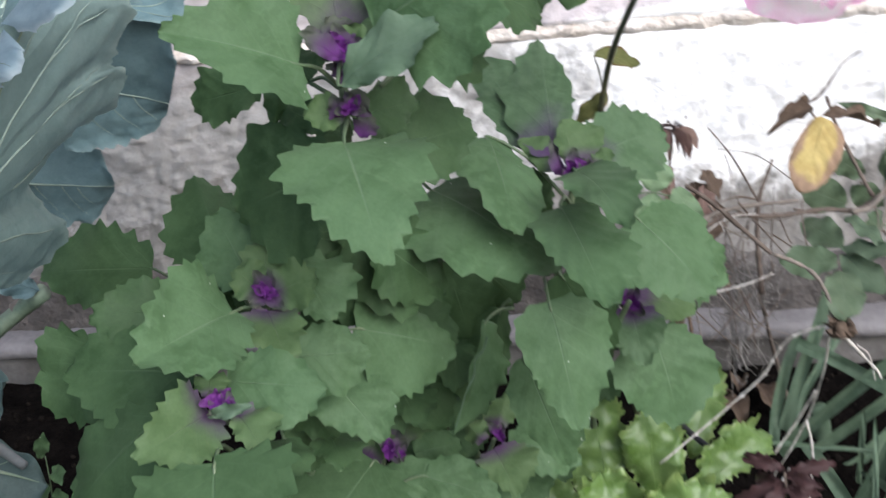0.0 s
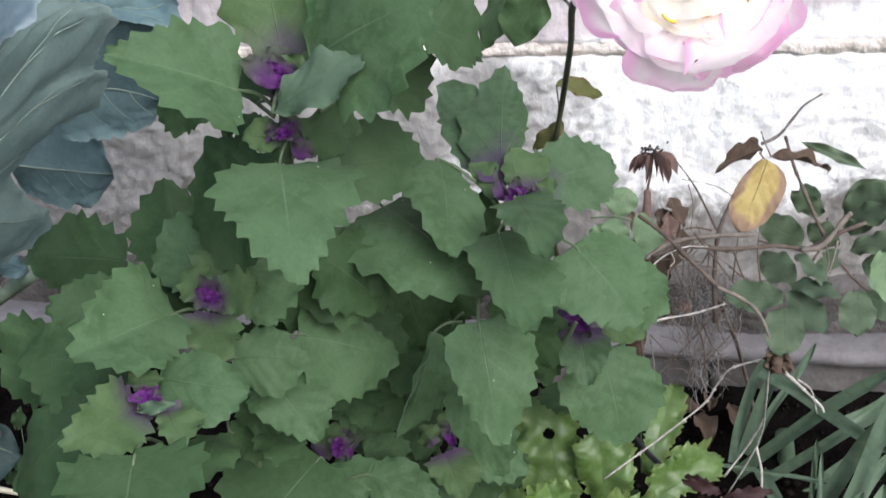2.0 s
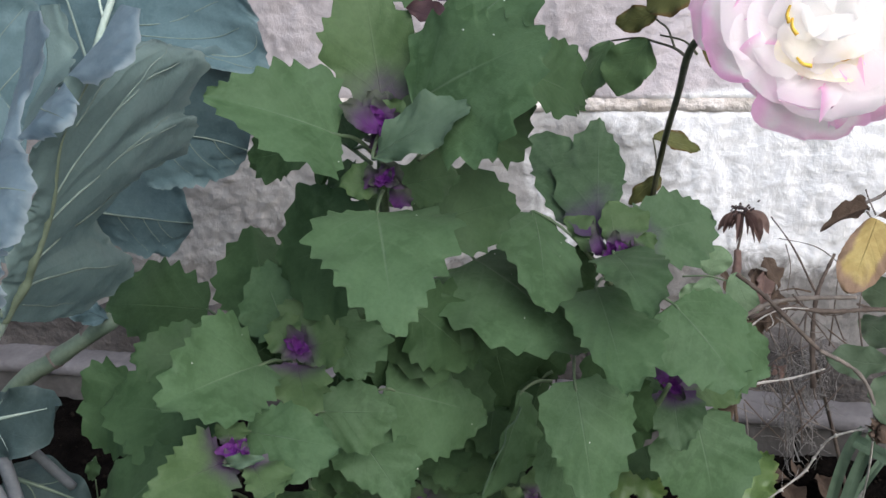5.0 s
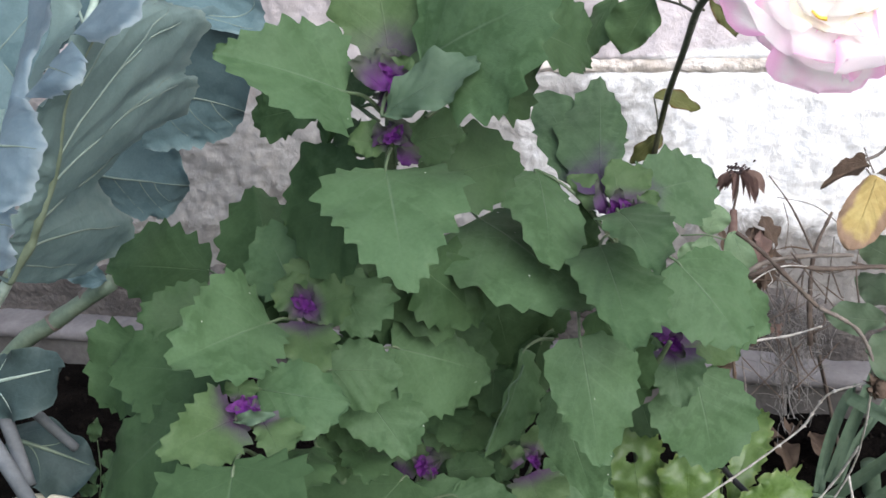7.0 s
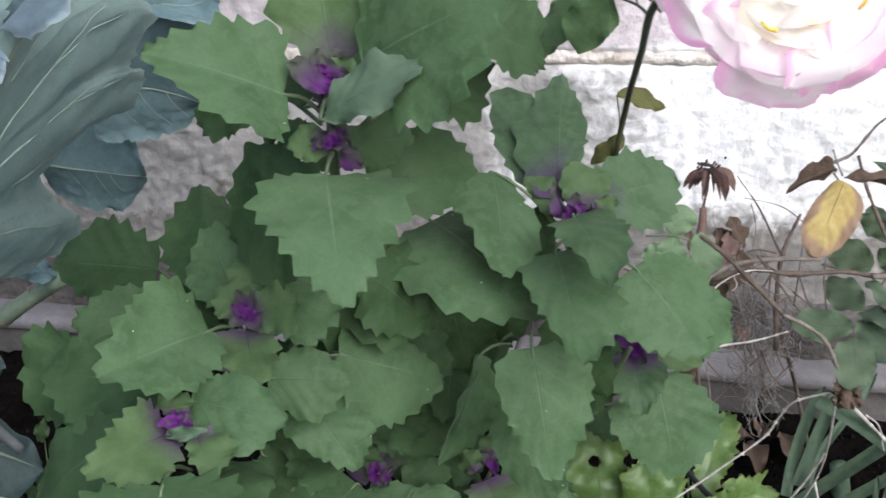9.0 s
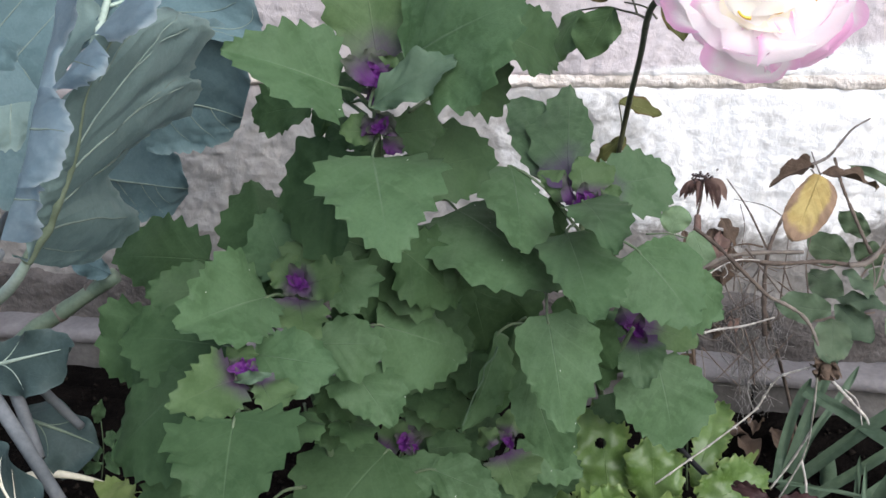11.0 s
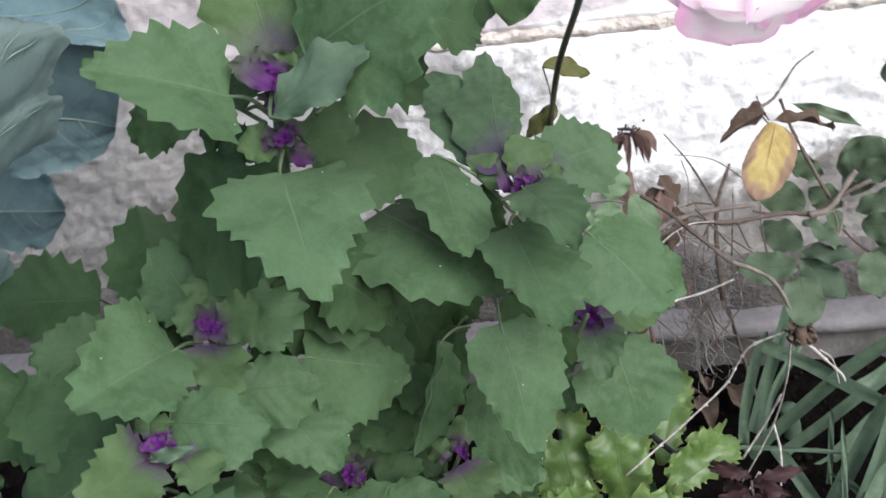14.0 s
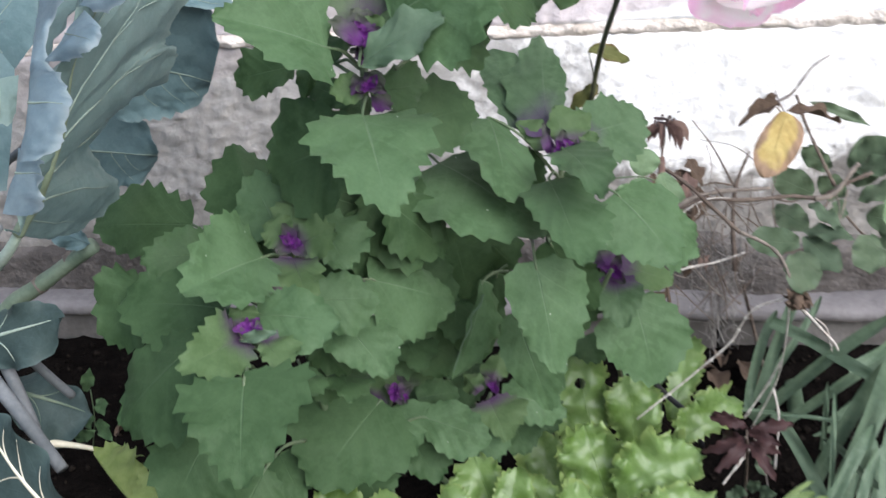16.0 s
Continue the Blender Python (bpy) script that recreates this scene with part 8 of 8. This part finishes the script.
# ---- small things ----
red = thing("red_seedling", (0.29, 1.1, 0.03), "small dark red-leaved seedling between lettuce and leeks", "plant")
red_rng = np.random.RandomState(14)
for k in range(11):
    w, h = 2.4 * k + 0.5 * red_rng.rand(), red_rng.rand()
    foot = np.array((0.287, 0.98, 0.216 + 0.024 * h))
    out = np.array((math.cos(w), 0.55 * math.sin(w), 0.55 * h - 0.3))
    out /= np.linalg.norm(out)
    side = np.cross(out, (0.2, -0.75, 0.6))
    side /= np.linalg.norm(side)
    long = 0.03 + 0.02 * red_rng.rand()
    mid = foot + out * long * 0.55
    outlined(red, foot, foot + out * long, mid + side * long * 0.13, mid - side * long * 0.15, M_RED, teeth=5, tooth=0.25, p=1.5, q=0.9, start=0.1, bend=0.1, droop=0.2 + 0.3 * red_rng.rand(),
             fold=0.35, rows=40, across=4)
tube("stem", ((0.29, 1.1, 0.02), (0.287, 0.983, 0.206), (0.286, 0.977, 0.238)), 0.002, 0.0012, M_TWIG_DARK, red, sides=6)
weed_b = thing("clover_weed", (0.27, 1.04, 0.03), "tiny grey-green clover weed on the soil", "weed")
blade(weed_b, (0.305, 1.016, 0.177), (0.305, 0.988, 0.172), (0.296, 1.001, 0.174), (0.314, 1.000, 0.178), M_ROSE_PALE, teeth=11, tooth=0.035, p=2.0, q=0.85, start=0.15, bend=0.05, wave=0.002, rows=28, across=5, name='leaflet')
blade(weed_b, (0.300, 0.997, 0.145), (0.316, 0.980, 0.155), (0.306, 0.985, 0.144), (0.309, 0.988, 0.159), M_ROSE_PALE, teeth=11, tooth=0.035, p=2.0, q=0.85, start=0.15, bend=0.05, wave=0.002, rows=28, across=5, name='leaflet')
blade(weed_b, (0.274, 0.994, 0.149), (0.286, 0.974, 0.156), (0.277, 0.982, 0.148), (0.284, 0.983, 0.160), M_ROSE_PALE, teeth=11, tooth=0.035, p=2.0, q=0.85, start=0.15, bend=0.05, wave=0.002, rows=28, across=5, name='leaflet')
blade(weed_b, (0.288, 0.996, 0.147), (0.301, 0.984, 0.167), (0.297, 0.988, 0.151), (0.292, 0.988, 0.166), M_ROSE_PALE, teeth=11, tooth=0.035, p=2.0, q=0.85, start=0.15, bend=0.05, wave=0.002, rows=28, across=5, name='leaflet')
blade(weed_b, (0.289, 0.989, 0.136), (0.303, 0.970, 0.143), (0.293, 0.977, 0.134), (0.299, 0.979, 0.148), M_ROSE_PALE, teeth=11, tooth=0.035, p=2.0, q=0.85, start=0.15, bend=0.05, wave=0.002, rows=28, across=5, name='leaflet')
blade(weed_b, (0.263, 0.985, 0.137), (0.269, 0.961, 0.139), (0.260, 0.971, 0.136), (0.272, 0.971, 0.143), M_ROSE_PALE, teeth=11, tooth=0.035, p=2.0, q=0.85, start=0.15, bend=0.05, wave=0.002, rows=28, across=5, name='leaflet')
blade(weed_b, (0.247, 0.983, 0.140), (0.264, 0.967, 0.152), (0.255, 0.972, 0.139), (0.256, 0.975, 0.155), M_ROSE_PALE, teeth=11, tooth=0.035, p=2.0, q=0.85, start=0.15, bend=0.05, wave=0.002, rows=28, across=5, name='leaflet')
blade(weed_b, (0.254, 0.971, 0.117), (0.267, 0.961, 0.140), (0.264, 0.964, 0.123), (0.257, 0.964, 0.137), M_ROSE_PALE, teeth=11, tooth=0.035, p=2.0, q=0.85, start=0.15, bend=0.05, wave=0.002, rows=28, across=5, name='leaflet')
blade(weed_b, (0.274, 0.993, 0.148), (0.275, 0.966, 0.146), (0.266, 0.979, 0.147), (0.282, 0.977, 0.151), M_ROSE_PALE, teeth=11, tooth=0.035, p=2.0, q=0.85, start=0.15, bend=0.05, wave=0.002, rows=28, across=5, name='leaflet')
blade(weed_b, (0.278, 0.988, 0.139), (0.282, 0.963, 0.138), (0.273, 0.974, 0.136), (0.287, 0.974, 0.142), M_ROSE_PALE, teeth=11, tooth=0.035, p=2.0, q=0.85, start=0.15, bend=0.05, wave=0.002, rows=28, across=5, name='leaflet')
weed_c = thing("weed_seedling", (-0.42, 1.12, 0.03), "small olive weed seedling on the dark soil", "weed")
blade(weed_c, (-0.387, 0.913, 0.314), (-0.372, 0.909, 0.345), (-0.373, 0.912, 0.327), (-0.384, 0.907, 0.334), M_LEAF, teeth=11, tooth=0.035, p=2.0, q=0.85, start=0.15, bend=0.05, wave=0.002, rows=28, across=5, name='leaflet')
blade(weed_c, (-0.410, 0.907, 0.313), (-0.378, 0.891, 0.316), (-0.397, 0.896, 0.308), (-0.389, 0.899, 0.323), M_OLIVE, teeth=11, tooth=0.035, p=2.0, q=0.85, start=0.15, bend=0.05, wave=0.002, rows=28, across=5, name='leaflet')
blade(weed_c, (-0.390, 0.905, 0.300), (-0.370, 0.878, 0.290), (-0.387, 0.890, 0.293), (-0.371, 0.890, 0.299), M_LEAF, teeth=11, tooth=0.035, p=2.0, q=0.85, start=0.15, bend=0.05, wave=0.002, rows=28, across=5, name='leaflet')
blade(weed_c, (-0.374, 0.901, 0.286), (-0.351, 0.877, 0.278), (-0.369, 0.887, 0.279), (-0.354, 0.888, 0.287), M_LEAF, teeth=11, tooth=0.035, p=2.0, q=0.85, start=0.15, bend=0.05, wave=0.002, rows=28, across=5, name='leaflet')
blade(weed_c, (-0.398, 0.887, 0.271), (-0.367, 0.878, 0.288), (-0.381, 0.881, 0.273), (-0.382, 0.882, 0.289), M_LEAF, teeth=11, tooth=0.035, p=2.0, q=0.85, start=0.15, bend=0.05, wave=0.002, rows=28, across=5, name='leaflet')
blade(weed_c, (-0.372, 0.912, 0.305), (-0.359, 0.888, 0.302), (-0.373, 0.899, 0.303), (-0.356, 0.898, 0.307), M_LEAF, teeth=11, tooth=0.035, p=2.0, q=0.85, start=0.15, bend=0.05, wave=0.002, rows=28, across=5, name='leaflet')
tube("stem", ((-0.394, 0.908, 0.245), (-0.378, 0.901, 0.288), (-0.377, 0.907, 0.320)), 0.0008, 0.0006, M_STEM, weed_c, sides=5)
pipe = thing("irrigation_pipe", (0.2, 1.1, 0.04), "thin black plastic drip irrigation pipe beside the lettuce", "pipe")
tube("pipe", ((0.131, 1.297, 0.129), (0.197, 1.138, 0.169), (0.223, 1.099, 0.170), (0.234, 1.118, 0.138), (0.242, 1.162, 0.072)), 0.0032, 0.0032, M_PIPE, pipe, sides=10)


# ---- soil crumbs and litter ----
def crumbs():
    rng = np.random.RandomState(3)
    vs, fs = [], []
    for k in range(2600):
        x, y = rng.uniform(-0.95, 0.75), rng.uniform(0.75, 1.42)
        r = 0.0015 + 0.006 * rng.rand() ** 3
        c = np.array((x, y, soil_height(x, y) + r * 0.2))
        pts = [c + r * np.array(d) * (0.6 + 0.6 * rng.rand()) for d in ((1, 0, 0), (-1, 0, 0), (0, 1, 0), (0, -1, 0), (0, 0, 1), (0, 0, -1))]
        n = len(vs)
        vs += pts
        fs += [tuple(n + i for i in q) for q in ((0, 2, 4), (2, 1, 4), (1, 3, 4), (3, 0, 4), (2, 0, 5), (1, 2, 5), (3, 1, 5), (0, 3, 5))]
    ob = mesh_part("soil_crumbs", vs, fs, M_CRUMB, None)
    tagged(ob, "loose dark crumbs of soil over the bed", "soil", kind="stuff")


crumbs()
litter_rng = np.random.RandomState(21)
litter = ((0.24, 1.36), (0.27, 1.38), (0.21, 1.34), (0.3, 1.35), (0.26, 1.33), (-0.52, 1.2), (0.18, 1.37))
for x, y in litter:
    z = soil_height(x, y) + 0.008
    w = litter_rng.rand() * 6.28
    d, t = np.array((math.cos(w), math.sin(w), 0.25)), np.array((-math.sin(w), math.cos(w), 0.1))
    c, L = np.array((x, y, z)), 0.018 + 0.012 * litter_rng.rand()
    dead = blade(None, c - d * L, c + d * L, c + t * L * 0.6 + (0, 0, 0.006), c - t * L * 0.6 + (0, 0, 0.006), M_BROWN, name="fallen_leaf", teeth=0, fold=0.5, wave=0.004, rows=20, across=4, bend=0.15)
    tagged(dead, "curled brown dead leaf lying on the soil", "dead leaf", "fallen leaves")
